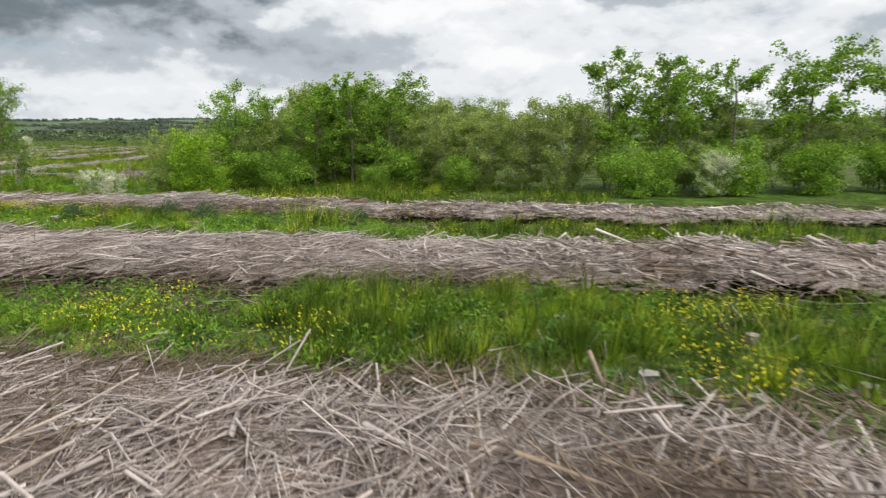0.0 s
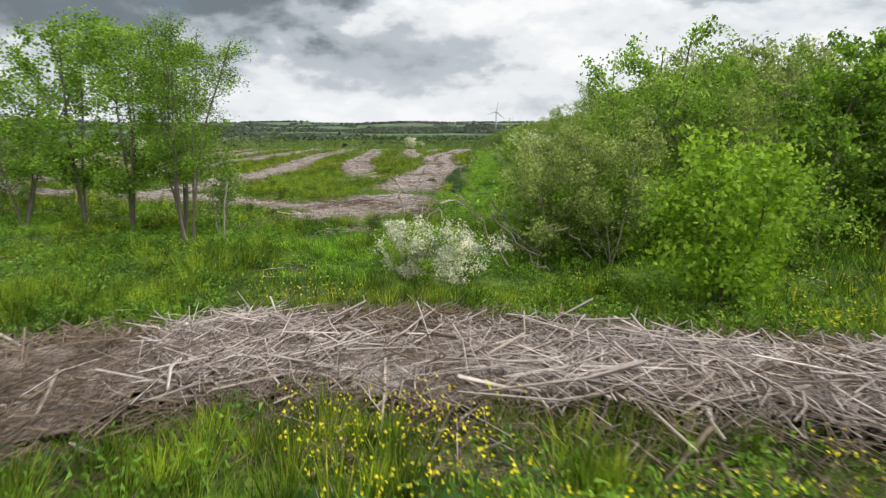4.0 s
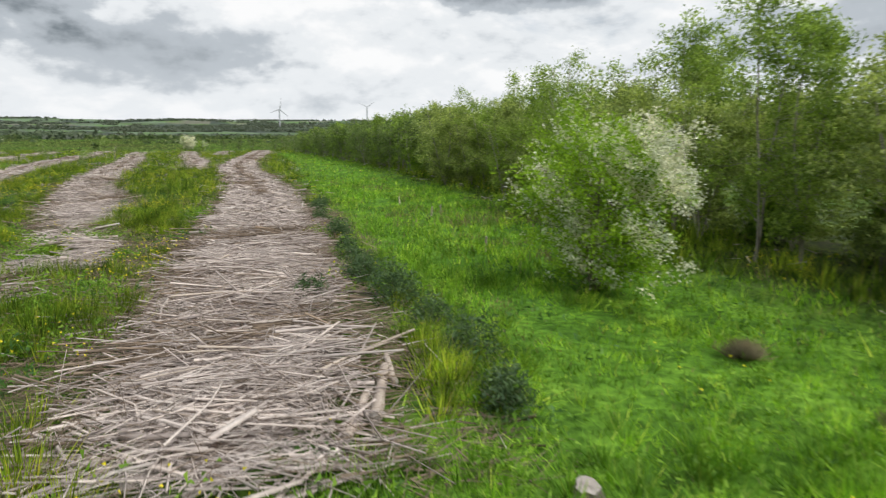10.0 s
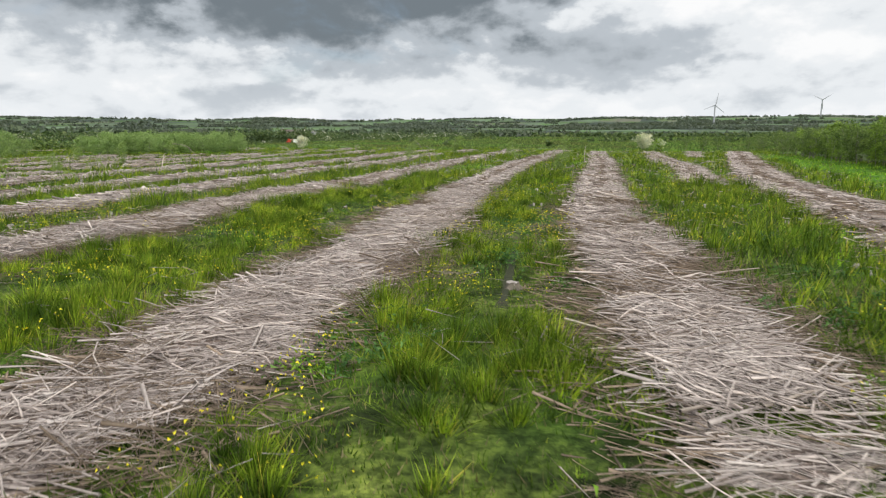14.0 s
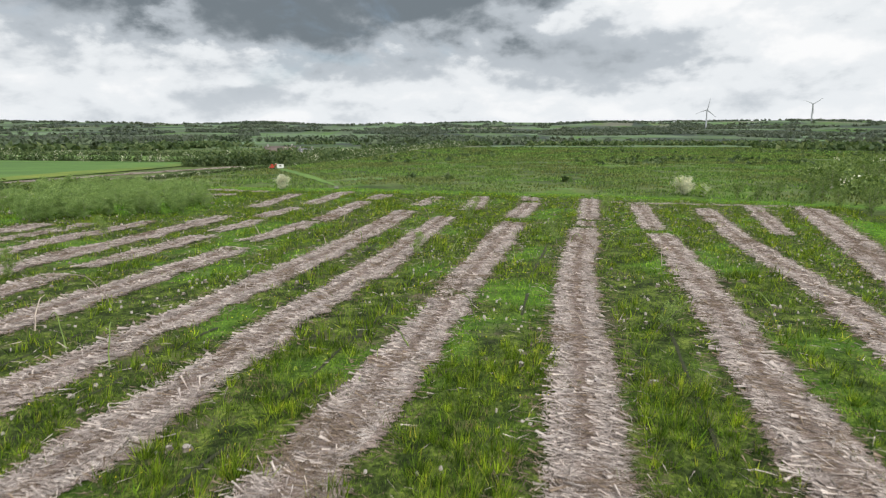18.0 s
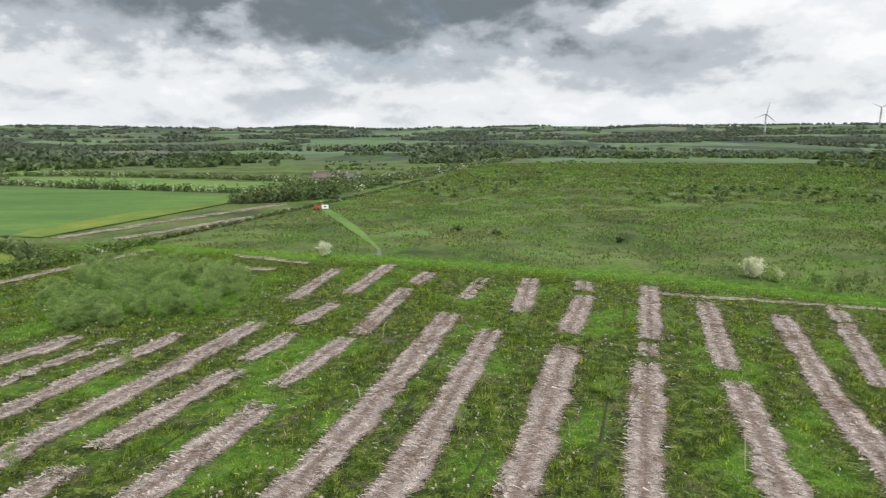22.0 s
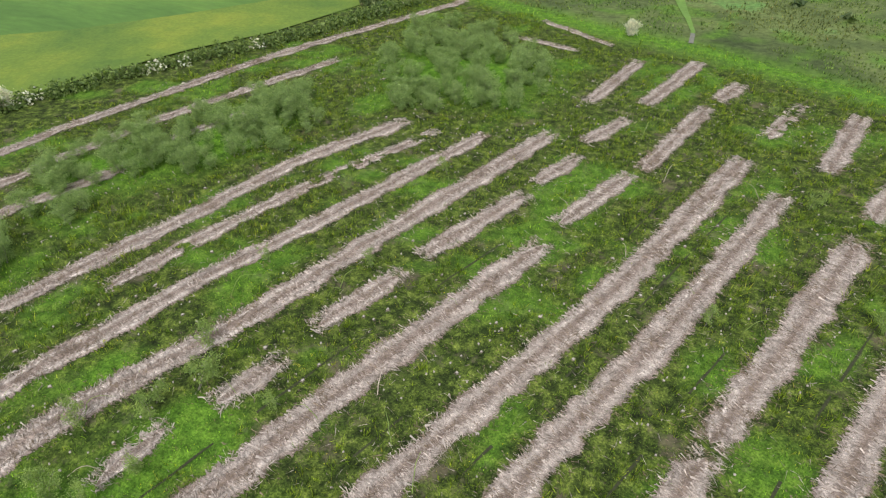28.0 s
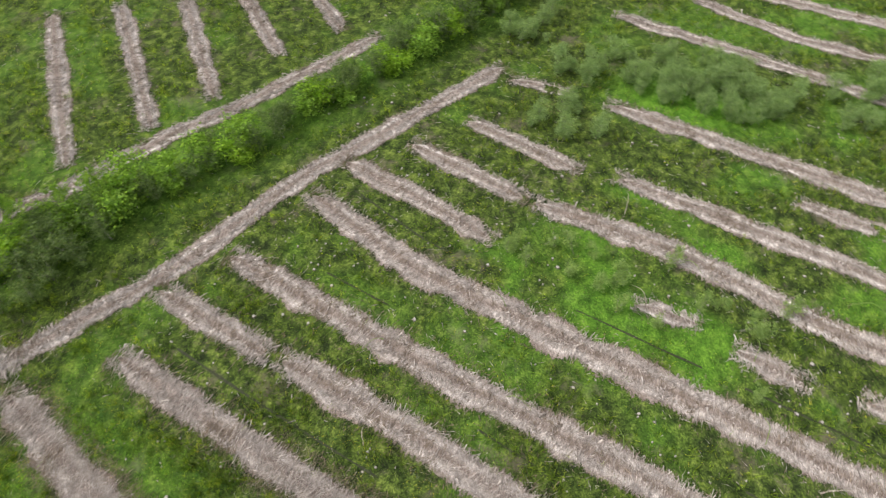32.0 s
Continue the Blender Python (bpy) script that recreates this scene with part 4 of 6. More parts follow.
def sward(tufts, per, under, lo, hi, r0, r1, tall, wide, label):
    """Rush tussocks over a lower layer of grass; tufts and under count per square metre, per is blades in a tuft."""
    x, y = scatter(tufts, lo, hi, r0, r1)
    lu = lush(x, y) + (vnoise(x, y, 2.2) - 0.5) * 0.9
    ok = north_limit(x, y) & (row_dist(x, y) > 0.05) & (lu < 0.45) & (vnoise(x, y, 2.9) * 0.6 + vnoise(x, y, 1.1) * 0.4 > 0.47) & (np.hypot(x + 7.45, (y + 32.3) * 0.42) > 0.55)
    x, y = x[ok], y[ok]
    n = len(x)
    th = tall * rng.uniform(0.6, 1.3, n) * (0.45 + 0.95 * vnoise(x, y, 3.0))
    tr = rng.uniform(0.08, 0.21, n) * (1 + wide * 8)
    i = np.repeat(np.arange(n), per)
    m = len(i)
    a, r = rng.uniform(0, 2 * np.pi, m), np.abs(rng.normal(0, 1, m))
    rx, ry = np.cos(a) * r * tr[i], np.sin(a) * r * tr[i]
    h = th[i] * rng.uniform(0.7, 1.1, m) * np.clip(1.15 - 0.25 * r, 0.3, 1)
    base = np.column_stack([x[i] + rx, y[i] + ry, ground_z(x[i], y[i]) - 0.03])
    tip = base + np.column_stack([rx * 1.6 + rng.normal(0, 0.17, m) * h + 0.10 * h, ry * 1.6 + rng.normal(0, 0.17, m) * h, h])
    ang = rng.uniform(0, 2 * np.pi, m)
    s = np.column_stack([np.cos(ang), np.sin(ang), np.zeros(m)]) * (wide * rng.uniform(0.3, 0.65, m))[:, None]
    V = np.stack([base - s, base + s, tip], 1).reshape(-1, 3)
    put("rushes", np_mesh("rushes", V, np.arange(m * 3).reshape(-1, 3)), M_RUSH, label=label % "rush tussocks", category="rushes", kind="stuff")
    if r0 < 9:
        # soft mounds of meadow grass where it grows lush
        x, y = scatter(tufts, lo, hi, r0, r1)
        ok = north_limit(x, y) & (row_dist(x, y) > 0.15) & (lush(x, y) > 0.4) & (vnoise(x, y, 1.6) > 0.42)
        x, y = x[ok], y[ok]
        i = np.repeat(np.arange(len(x)), 46)
        m = len(i)
        a, r = rng.uniform(0, 2 * np.pi, m), np.abs(rng.normal(0, 0.17, m))
        base = np.column_stack([x[i] + np.cos(a) * r, y[i] + np.sin(a) * r, ground_z(x[i], y[i]) - 0.02])
        h = (0.20 + 0.30 * vnoise(x, y, 2.0))[i] * rng.uniform(0.6, 1.1, m) * np.clip(1.1 - 1.6 * r, 0.3, 1)
        tip = base + np.column_stack([np.cos(a) * r * 1.5 + rng.normal(0, 0.07, m), np.sin(a) * r * 1.5 + rng.normal(0, 0.07, m), h])
        ang = rng.uniform(0, 2 * np.pi, m)
        s = np.column_stack([np.cos(ang), np.sin(ang), np.zeros(m)]) * (wide * rng.uniform(0.3, 0.6, m))[:, None]
        put("grass_mounds", np_mesh("grass_mounds", np.stack([base - s, base + s, tip], 1).reshape(-1, 3), np.arange(m * 3).reshape(-1, 3)), M_LUSH, label="soft bright green mounds of meadow grass in the lane", category="grass", kind="stuff")
    x, y = scatter(under, lo, hi, r0, r1)
    ok = north_limit(x, y) & (drain_dist(x, y) > 0.12) & (row_dist(x, y) > rng.uniform(0, 1, len(x)) ** 2 * -1.3 + 0.1) & (np.hypot(x + 7.45, (y + 32.0) * 0.45) > 0.34)
    thin = 0.5 * vnoise(x + 7, y, 0.7) + 0.5 * vnoise(x, y + 3, 2.1)
    ok &= (thin > 0.36) | (rng.random(len(x)) < 0.25)
    x, y = x[ok], y[ok]
    lu = np.clip(lush(x, y) + (vnoise(x, y, 2.2) - 0.5) * 0.9, 0, 1)
    dry = rng.random(len(x)) < 0.035 + 0.18 * (vnoise(x, y, 5.1) > 0.72) + 0.45 * (vnoise(x, y, 1.3) * 0.6 + vnoise(x, y, 3.1) * 0.4 > 0.71)
    h = tall * (0.12 + 0.50 * vnoise(x, y, 0.9) * vnoise(x, y, 2.7) * 1.7 * (1 - 0.25 * lu) + 0.05) * rng.uniform(0.6, 1.25, len(x))
    rich = ~dry & (lu > 0.25 + 0.5 * rng.random(len(x)))
    z = ground_z(x, y) - 0.02
    for nm, pick, mat, lab in (("grass", ~dry & ~rich, M_GRASS, "meadow grass"), ("lush_grass", rich, M_LUSH, "short bright lime-green grass"), ("dry_grass", dry, M_STRAW, "dry straw-coloured grass")):
        s = np.flatnonzero(pick)
        V, F = blades(np.column_stack([x[s], y[s]]), z[s], h[s], wide * 1.1 * rng.uniform(0.6, 1.3, len(s)), 0.8)
        put(nm, np_mesh(nm, V, F), mat, label=label % lab, category="grass", kind="stuff")


# three rings of growth, thinner with distance from the flight line
sward(5.6, 58, 190, (-22, -80), (14, 45), 0, 9, 0.50, 0.023, "%s growing thick on the cleared ground")
sward(2.6, 18, 66, (-45, -90), (40, 66), 9, 26, 0.68, 0.036, "%s between the nearer windrows")
sward(2.2, 6, 12, (-100, -90), (75, 176), 26, 300, 0.72, 0.062, "%s between the distant windrows")


def weeds(count, lo, hi, reach, leaf, mat, least, label):
    """Low broad-leaved plants in the sward."""
    x, y = rng.uniform(lo[0], hi[0], count), rng.uniform(lo[1], hi[1], count)
    ok = (far_from(x, y, FLIGHT_LINE) < reach) & (row_dist(x, y) > 0.0) & (vnoise(x + leaf * 900, y, 2.4) > least + 0.16 * np.clip((y + 14) / 6, 0, 1)) & north_limit(x, y) & ((lush(x, y) < 0.55) | (rng.random(count) < (0.35 if leaf < 0.1 else 0.12)))
    x, y = x[ok], y[ok]
    n = len(x)
    per = 26
    r = rng.uniform(0.12, 0.34, n)
    c = np.column_stack([np.repeat(x, per) + rng.normal(0, 1, n * per) * np.repeat(r, per) * 0.6, np.repeat(y, per) + rng.normal(0, 1, n * per) * np.repeat(r, per) * 0.6,
                         np.repeat(ground_z(x, y), per) + rng.uniform(0.05, 1.1, n * per) * np.repeat(r, per) * 1.3])
    V, F = leaves(c, leaf, droop=0.1, slim=0.4)
    put("weeds", np_mesh("weeds", V, F), mat, label=label, category="weeds", kind="stuff")


weeds(9000, (-22, -80), (20, 40), 15, 0.11, M_WEED, 0.45, "dark green thistles and docks in the grass")
weeds(30000, (-20, -78), (18, 12), 12, 0.095, M_HERB, 0.42, "bright green nettles and leafy herbs in the grass")


def flowers(count, lo, hi, least, reach, size, thick, label):
    x, y = rng.uniform(lo[0], hi[0], count), rng.uniform(lo[1], hi[1], count)
    dist = far_from(x, y, FLIGHT_LINE)
    ok = (dist < reach) & (dist >= least) & (row_dist(x, y) > 0.0) & (vnoise(x + 31, y, 2.1) * 0.7 + vnoise(x, y + 17, 0.8) * 0.3 > thick) & ((lush(x, y) < 0.5) | (rng.random(count) < 0.12)) & north_limit(x, y)
    x, y = x[ok], y[ok]
    z = ground_z(x, y) + rng.uniform(0.30, 0.62, len(x))
    V, F = leaves(np.column_stack([x, y, z]), size, droop=0, slim=0.9)
    put("buttercups", np_mesh("buttercups", V, F), M_YELLOW, label=label, category="flowers", kind="stuff")


flowers(130000, (-22, -80), (20, 40), 0, 15, 0.038, 0.63, "bright yellow buttercups scattered in the grass")
flowers(15000, (-16, -50), (6, -42), 0, 15, 0.036, 0.56, "thick drifts of yellow buttercups by the windrow")
flowers(10000, (-8, -70), (8, -60), 0, 15, 0.036, 0.56, "thick drifts of yellow buttercups in rushes")
flowers(60000, (-80, -80), (60, 140), 15, 90, 0.06, 0.64, "yellow flowers dotted between the windrows")


# sticks strewn over the lanes beside the windrows
def strewn(count, lo, hi, r0, r1, thick, label):
    x, y = rng.uniform(lo[0], hi[0], count), rng.uniform(lo[1], hi[1], count)
    d, e = far_from(x, y, FLIGHT_LINE), row_dist(x, y)
    ok = (d >= r0) & (d < r1) & (e > -0.2) & (rng.random(count) < 0.12 + np.exp(-np.maximum(e, 0) / 0.8)) & north_limit(x, y) & (lush(x, y) < 0.7) & (vnoise(x, y, 3.3) > 0.35)
    x, y = x[ok], y[ok]
    n = len(x)
    a, ln = rng.uniform(0, 2 * np.pi, n), rng.uniform(0.2, 1.0, n)
    c = np.column_stack([x, y, ground_z(x, y) + rng.uniform(0.05, 0.28, n)])
    v = np.column_stack([np.cos(a), np.sin(a), rng.normal(0, 0.2, n)]) * ln[:, None] / 2
    put("strewn_sticks", np_mesh("strewn_sticks", *spikes(c - v, c + v, thick * rng.uniform(0.5, 1.5, n))), M_STICK, label=label, category="sticks", kind="stuff")


strewn(30000, (-22, -80), (22, 45), 0, 14, 0.008, "pale broken sticks strewn in grass beside the windrows")
strewn(60000, (-95, -45), (60, 150), 14, 200, 0.022, "pale broken sticks strewn between distant windrows")


def cut_tops(count, lo, hi):
    """Pale sawn tops of the many thin stems cut off at the ground."""
    x, y = rng.uniform(lo[0], hi[0], count), rng.uniform(lo[1], hi[1], count)
    ok = (row_dist(x, y) > 0.25) & north_limit(x, y) & (lush(x, y) < 0.6) & (vnoise(x, y, 9.0) > 0.38) & (far_from(x, y, FLIGHT_LINE) > 7)
    x, y = x[ok], y[ok]
    p = np.column_stack([x, y, ground_z(x, y) - 0.02])
    r = rng.uniform(0.04, 0.09, len(x))
    tall = np.column_stack([rng.normal(0, 0.02, len(x)), rng.normal(0, 0.02, len(x)), rng.uniform(0.10, 0.20, len(x))])
    V, F = tubes(p, p + tall, r * 1.2, r, 6)
    caps = (np.array([(6, 7, 8, 9), (6, 9, 10, 11)])[None] + (np.arange(len(x)) * 12)[:, None, None]).reshape(-1, 4)
    F = np.concatenate([F, caps])
    put("cut_stems", np_mesh("cut_stems", V, F), M_STUMP_TOP, label="pale sawn stem bases standing between the windrows", category="stumps", kind="stuff")


cut_tops(3400, (-75, 4), (50, 140))


# heather, sedge and small bushes of the bog beyond the bank
def heath(n, lo, hi, height, width):
    x, y = rng.uniform(lo[0], hi[0], n), rng.uniform(lo[1], hi[1], n)
    line = np.interp(x, [p[0] for p in NORTH_BANK], [p[1] for p in NORTH_BANK])
    west = np.interp(y, [150, 176, 255, 395, 760], [-66, -70, -50, -18, 40])
    ok = (y > line + 2.5) & (x > west) & (far_from(x, y, BOG_PATH) > 1.6) & (vnoise(x, y, 6.0) * 0.6 + vnoise(x, y, 2.0) * 0.4 > 0.42)
    x, y = x[ok], y[ok]
    s = rng.uniform(0.5, 1.5, len(x)) * (1 + 0.002 * np.hypot(x, y - 100))
    return blades(np.column_stack([x, y]), ground_z(x, y) - 0.02, height * s, width * s, 0.5)


put("heather", np_mesh("heather", *join([heath(170000, (-75, 110), (190, 330), 0.36, 0.22), heath(90000, (-60, 330), (330, 640), 0.5, 0.6)])), M_HEATH, label="dull green heather and sedge covering open bog", category="heather", kind="stuff")


# ---- trees and bushes ----
def grow(seed, height, stems, spread, limbs, twig_leaves, leaf, base_r, low=0.25, droop=0.1, fuzz=0.28, lean=0.12, shape=1.0, broad=False, twigs=4):
    """A tree's wood and leaves: stems that fork into limbs and twigs, with leaves gathered round the twigs."""
    g = np.random.default_rng(seed)
    P, Q, R0, R1, tips = [], [], [], [], []

    def limb(p, d, length, r, n, bend):
        pts = [np.array(p, float)]
        d = np.array(d, float)
        for k in range(n):
            d = d + g.normal(0, bend, 3) + np.array([0, 0, 0.05])
            d /= np.linalg.norm(d)
            pts.append(pts[-1] + d * length / n)
        rr = np.linspace(r, r * 0.35, n + 1)
        for k in range(n):
            P.append(pts[k]), Q.append(pts[k + 1]), R0.append(rr[k]), R1.append(rr[k + 1])
        return pts, d

    for s in range(stems):
        a = g.uniform(0, 2 * np.pi)
        root = (g.normal(0, 0.012 * stems), g.normal(0, 0.012 * stems), -0.12)
        tall = height * g.uniform(0.86, 1.0)
        pts, _ = limb(root, (math.cos(a) * lean, math.sin(a) * lean, 1), tall, base_r * g.uniform(0.7, 1.1), 7, 0.07)
        for b in range(limbs):
            f = g.uniform(low, 0.98)
            k = min(int(f * 7), 6)
            start = pts[k] + (pts[k + 1] - pts[k]) * (f * 7 - k)
            a = g.uniform(0, 2 * np.pi)
            reach = spread * (0.35 + 0.65 * math.sin(math.pi * min(1, max(0.08, (f - low) / (1.02 - low))) ** shape)) * g.uniform(0.7, 1.2)
            rise = g.uniform(0.1, 0.8)
            lp, ld = limb(start, (math.cos(a), math.sin(a), rise), reach, base_r * 0.34 * (1.15 - f), 4, 0.16)
            for t in range(twigs):
                q = lp[g.integers(1, 5)]
                tw, _ = limb(q, ld + g.normal(0, 0.7, 3), reach * 0.42, base_r * 0.10, 1, 0.2)
                tips.append(tw[1])
                if t < 4:
                    tips.append((tw[0] + tw[1]) / 2)
            tips.append(lp[-1])
        tips.append(pts[-1])
    tips = np.array(tips)
    c = np.repeat(tips, twig_leaves, axis=0)
    c = c + g.normal(0, fuzz, c.shape) * np.array([1, 1, 0.75])
    c = c[c[:, 2] > 0.12]
    V, F = leaves(c, leaf, droop, g, 0.7 if broad else 0.55, broad)
    sides = 5 if base_r > 0.08 else 3
    return tubes(np.array(P), np.array(Q), np.array(R0), np.array(R1), sides), (V, F)


KINDS = {}


def kind_of(key, name, label, category, group, bark, leaf_mat, blossom=0.0, **shape):
    """The meshes of one sort of tree, in a few grown shapes."""
    made = []
    for seed in shape.pop("seeds"):
        wood, (V, F) = grow(seed, **shape)
        tm, lm = np_mesh("trunk", *wood, smooth=True), None
        tm.materials.append(bark)
        bl = None
        if blossom:
            g = np.random.default_rng(seed + 99)
            k = F.shape[1]
            L = V.reshape(-1, k, 3)
            mid = L.mean(1)
            pick = vnoise(mid[:, 0] + mid[:, 2], mid[:, 1] + mid[:, 2] * 0.7, 0.30) < blossom + 0.20 * mid[:, 0] / shape["spread"]
            spray = np.repeat(mid[pick], 2, axis=0)
            bl = np_mesh("blossom", *leaves(spray + g.normal(0, 0.04, spray.shape), shape["leaf"] * 0.85, 0, g, 0.9))
            bl.materials.append(M_WHITE)
            V = L[~pick].reshape(-1, 3)
            F = np.arange(len(V)).reshape(-1, k)
        lm = np_mesh("crown", V, F)
        lm.materials.append(leaf_mat)
        made.append((tm, lm, bl))
    KINDS[key] = (name, label, category, group, made)


def plant(key, x, y, size=1.0, turn=None, which=None, lean=(0, 0), label=""):
    name, lab, category, group, made = KINDS[key]
    tm, lm, bl = made[which if which is not None else int(rng.integers(len(made)))]
    root = new(name)
    tagged(root, label or lab, category, group)
    for nm, me in (("trunk", tm), ("crown", lm), ("blossom", bl)):
        if me is not None:
            new(nm, me).parent = root
    s = size * rng.uniform(0.94, 1.06)
    root.matrix_basis = Matrix.LocRotScale((x, y, float(ground_z(x, y))), Euler((lean[0], lean[1], rng.uniform(0, 6.28) if turn is None else turn)), (s, s, s))
    root.empty_display_size = 0.2
    return root


kind_of("ash", "ash_tree", "tall dark green ash tree in the old hedge line", "tree", "hedge trees", M_BARK, M_LEAF_DARK, seeds=(1, 2, 3, 4), height=7.9, stems=1, spread=2.4, limbs=23, twig_leaves=24, broad=True, leaf=0.16, base_r=0.12, low=0.22, fuzz=0.15, twigs=7)
kind_of("multi", "multi_stemmed_tree", "open multi-stemmed tree with green leaves and grey trunks", "tree", "hedge trees", M_BARK, M_LEAF_MID, seeds=(11, 12, 13), height=7.2, stems=3, spread=1.7, limbs=11, twig_leaves=22, leaf=0.11, base_r=0.075, low=0.22, broad=True, fuzz=0.15, lean=0.2, twigs=6)
kind_of("willow", "willow_tree", "grey-green willow in the scrub wood", "tree", "scrub wood", M_BARK_PALE, M_LEAF_WILLOW, seeds=(21, 22, 23, 24, 25), height=6.3, stems=3, spread=1.9, limbs=13, twig_leaves=26, leaf=0.14, base_r=0.06, low=0.09, fuzz=0.17, lean=0.28, twigs=5)
kind_of("birch", "birch_tree", "young birch with pale stem at the wood edge", "tree", "scrub wood", M_BARK_PALE, M_LEAF_BIRCH, seeds=(31, 32, 33, 34), height=7.2, stems=2, spread=1.45, limbs=18, twig_leaves=22, leaf=0.11, base_r=0.05, low=0.14, fuzz=0.18, droop=0.5, lean=0.12, twigs=5)
kind_of("hawthorn", "hawthorn", "round green hawthorn with white blossom in the grass lane", "bush", "hawthorns", M_BARK, M_LEAF_BRIGHT, blossom=0.36, seeds=(41, 42, 43), height=4.2, stems=5, spread=1.9, limbs=20, twig_leaves=34, broad=True, leaf=0.075, base_r=0.055, low=0.05, fuzz=0.15, lean=0.25, twigs=5)
kind_of("hazel", "hazel_bush", "bright green bush in the hedge gap", "bush", "hedge bushes", M_BARK, M_LEAF_BRIGHT, seeds=(51, 52), height=3.0, stems=4, spread=0.95, limbs=7, twig_leaves=24, broad=True, leaf=0.105, base_r=0.035, low=0.10, fuzz=0.24, lean=0.4)
kind_of("shrub", "hedge_shrub", "mid-green shrub in the hedge", "bush", "hedge bushes", M_BARK, M_LEAF_MID, seeds=(61, 62, 63), height=2.9, stems=4, spread=1.3, limbs=8, twig_leaves=22, broad=True, leaf=0.13, base_r=0.035, low=0.06, fuzz=0.28, lean=0.45)
kind_of("young", "young_birch", "thin young birch with few pale leaves among the windrows", "sapling", "young birches", M_BARK_PALE, M_LEAF_PALE, seeds=(71, 72, 73, 74), height=3.4, stems=2, spread=0.75, limbs=8, twig_leaves=8, broad=True, leaf=0.13, base_r=0.03, low=0.25, fuzz=0.18, lean=0.2)
kind_of("sallow", "sallow_bush", "grey-green young sallow thicket in the cleared field", "bush", "sallow thicket", M_BARK_PALE, M_LEAF_SALLOW, seeds=(81, 82, 83, 84), height=3.9, stems=3, spread=1.15, limbs=9, twig_leaves=9, leaf=0.165, base_r=0.035, low=0.18, fuzz=0.24, lean=0.25)

kind_of("willow_far", "willow_tree", "grey-green willow in the scrub wood", "tree", "scrub wood", M_BARK_PALE, M_SCRUB, seeds=(26, 27, 28), height=6.3, stems=3, spread=1.9, limbs=9, twig_leaves=8, leaf=0.26, base_r=0.07, low=0.12, fuzz=0.34, lean=0.28)
kind_of("birch_far", "birch_tree", "young birch with pale stem at the wood edge", "tree", "scrub wood", M_BARK_PALE, M_LEAF_BIRCH, seeds=(36, 37), height=7.0, stems=2, spread=1.5, limbs=10, twig_leaves=9, leaf=0.24, base_r=0.06, low=0.16, fuzz=0.3, droop=0.5, lean=0.12)
kind_of("hazel_far", "hazel_bush", "bright green bush in the old hedge", "bush", "hedge bushes", M_BARK, M_LEAF_BRIGHT, seeds=(53, 54, 55), height=2.9, stems=3, spread=1.35, limbs=8, twig_leaves=8, broad=True, leaf=0.24, base_r=0.035, low=0.08, fuzz=0.26, lean=0.3)
kind_of("shrub_far", "hedge_shrub", "mid-green shrub in the old hedge", "bush", "hedge bushes", M_BARK, M_LEAF_MID, seeds=(64, 65), height=2.9, stems=3, spread=1.4, limbs=8, twig_leaves=8, broad=True, leaf=0.24, base_r=0.035, low=0.06, fuzz=0.28, lean=0.4)
kind_of("may", "hawthorn", "round hawthorn white with blossom on the open ground", "bush", "hawthorns", M_BARK, M_LEAF_BRIGHT, blossom=0.86, seeds=(44, 45), height=3.8, stems=4, spread=1.5, limbs=12, twig_leaves=12, broad=True, leaf=0.20, base_r=0.06, low=0.08, fuzz=0.28, lean=0.25)
kind_of("slim", "multi_stemmed_tree", "slender multi-stemmed maple with small leaves beside the gap", "tree", "hedge trees", M_BARK, M_LEAF_DARK, seeds=(14, 15), height=7.0, stems=5, spread=1.05, limbs=12, twig_leaves=30, leaf=0.058, base_r=0.05, low=0.30, broad=True, fuzz=0.13, lean=0.13, twigs=6)
kind_of("spray", "hawthorn", "low arching hawthorn heavy with white blossom by the ditch", "bush", "hawthorns", M_BARK, M_LEAF_BRIGHT, blossom=0.46, seeds=(46, 47), height=1.9, stems=5, spread=0.8, limbs=8, twig_leaves=13, broad=True, leaf=0.06, base_r=0.022, low=0.12, fuzz=0.07, lean=0.65, twigs=5)
# the old hedge between the two fields: trees on both sides of the gap
for key, x, y, s in (("ash", 7.2, -36.0, 0.82), ("ash", 9.4, -36.4, 0.9), ("ash", 11.4, -37.4, 0.92), ("ash", 8.8, -34.8, 0.8), ("ash", 24, -47.6, 1.02), ("ash", 28, -49.4, 1.0),
                     ("ash", 32.4, -50.6, 1.05), ("ash", 36.5, -53, 1.0), ("ash", 41, -56, 1.0), ("ash", 26, -46, 0.95), ("ash", 21.5, -46.6, 0.95), ("multi", 2.8, -33.0, 0.93), ("multi", 4.9, -34.0, 0.92),
                     ("multi", -12.2, -24.8, 1.08), ("multi", -13.9, -23.2, 1.15), ("multi", -16.2, -21.8, 1.05), ("multi", -18.8, -21, 1.0),
                     ("ash", -22.5, -17.5, 0.85), ("ash", -25.5, -15.6, 0.9), ("ash", -29, -13.2, 0.8), ("multi", -20.6, -19.2, 0.9), ("ash", -33, -10.6, 0.75)):
    plant(key, x, y, s)
for x, y, s in ((13.6, -40.6, 0.8), (15.2, -42.6, 0.78), (17.2, -44.0, 0.8), (18.8, -45.6, 0.8), (13.8, -38.6, 0.8), (16.4, -40.8, 0.85), (20.4, -44.4, 0.9), (4.4, -34.8, 0.72), (6.2, -33.2, 0.75), (-0.9, -34.2, 0.62), (0.8, -34.9, 0.66), (0.2, -32.0, 0.55), (2.2, -31.6, 0.62)):
    plant("willow", x, y, s)
plant("hazel", -0.1, -39.9, 1.1, which=0)
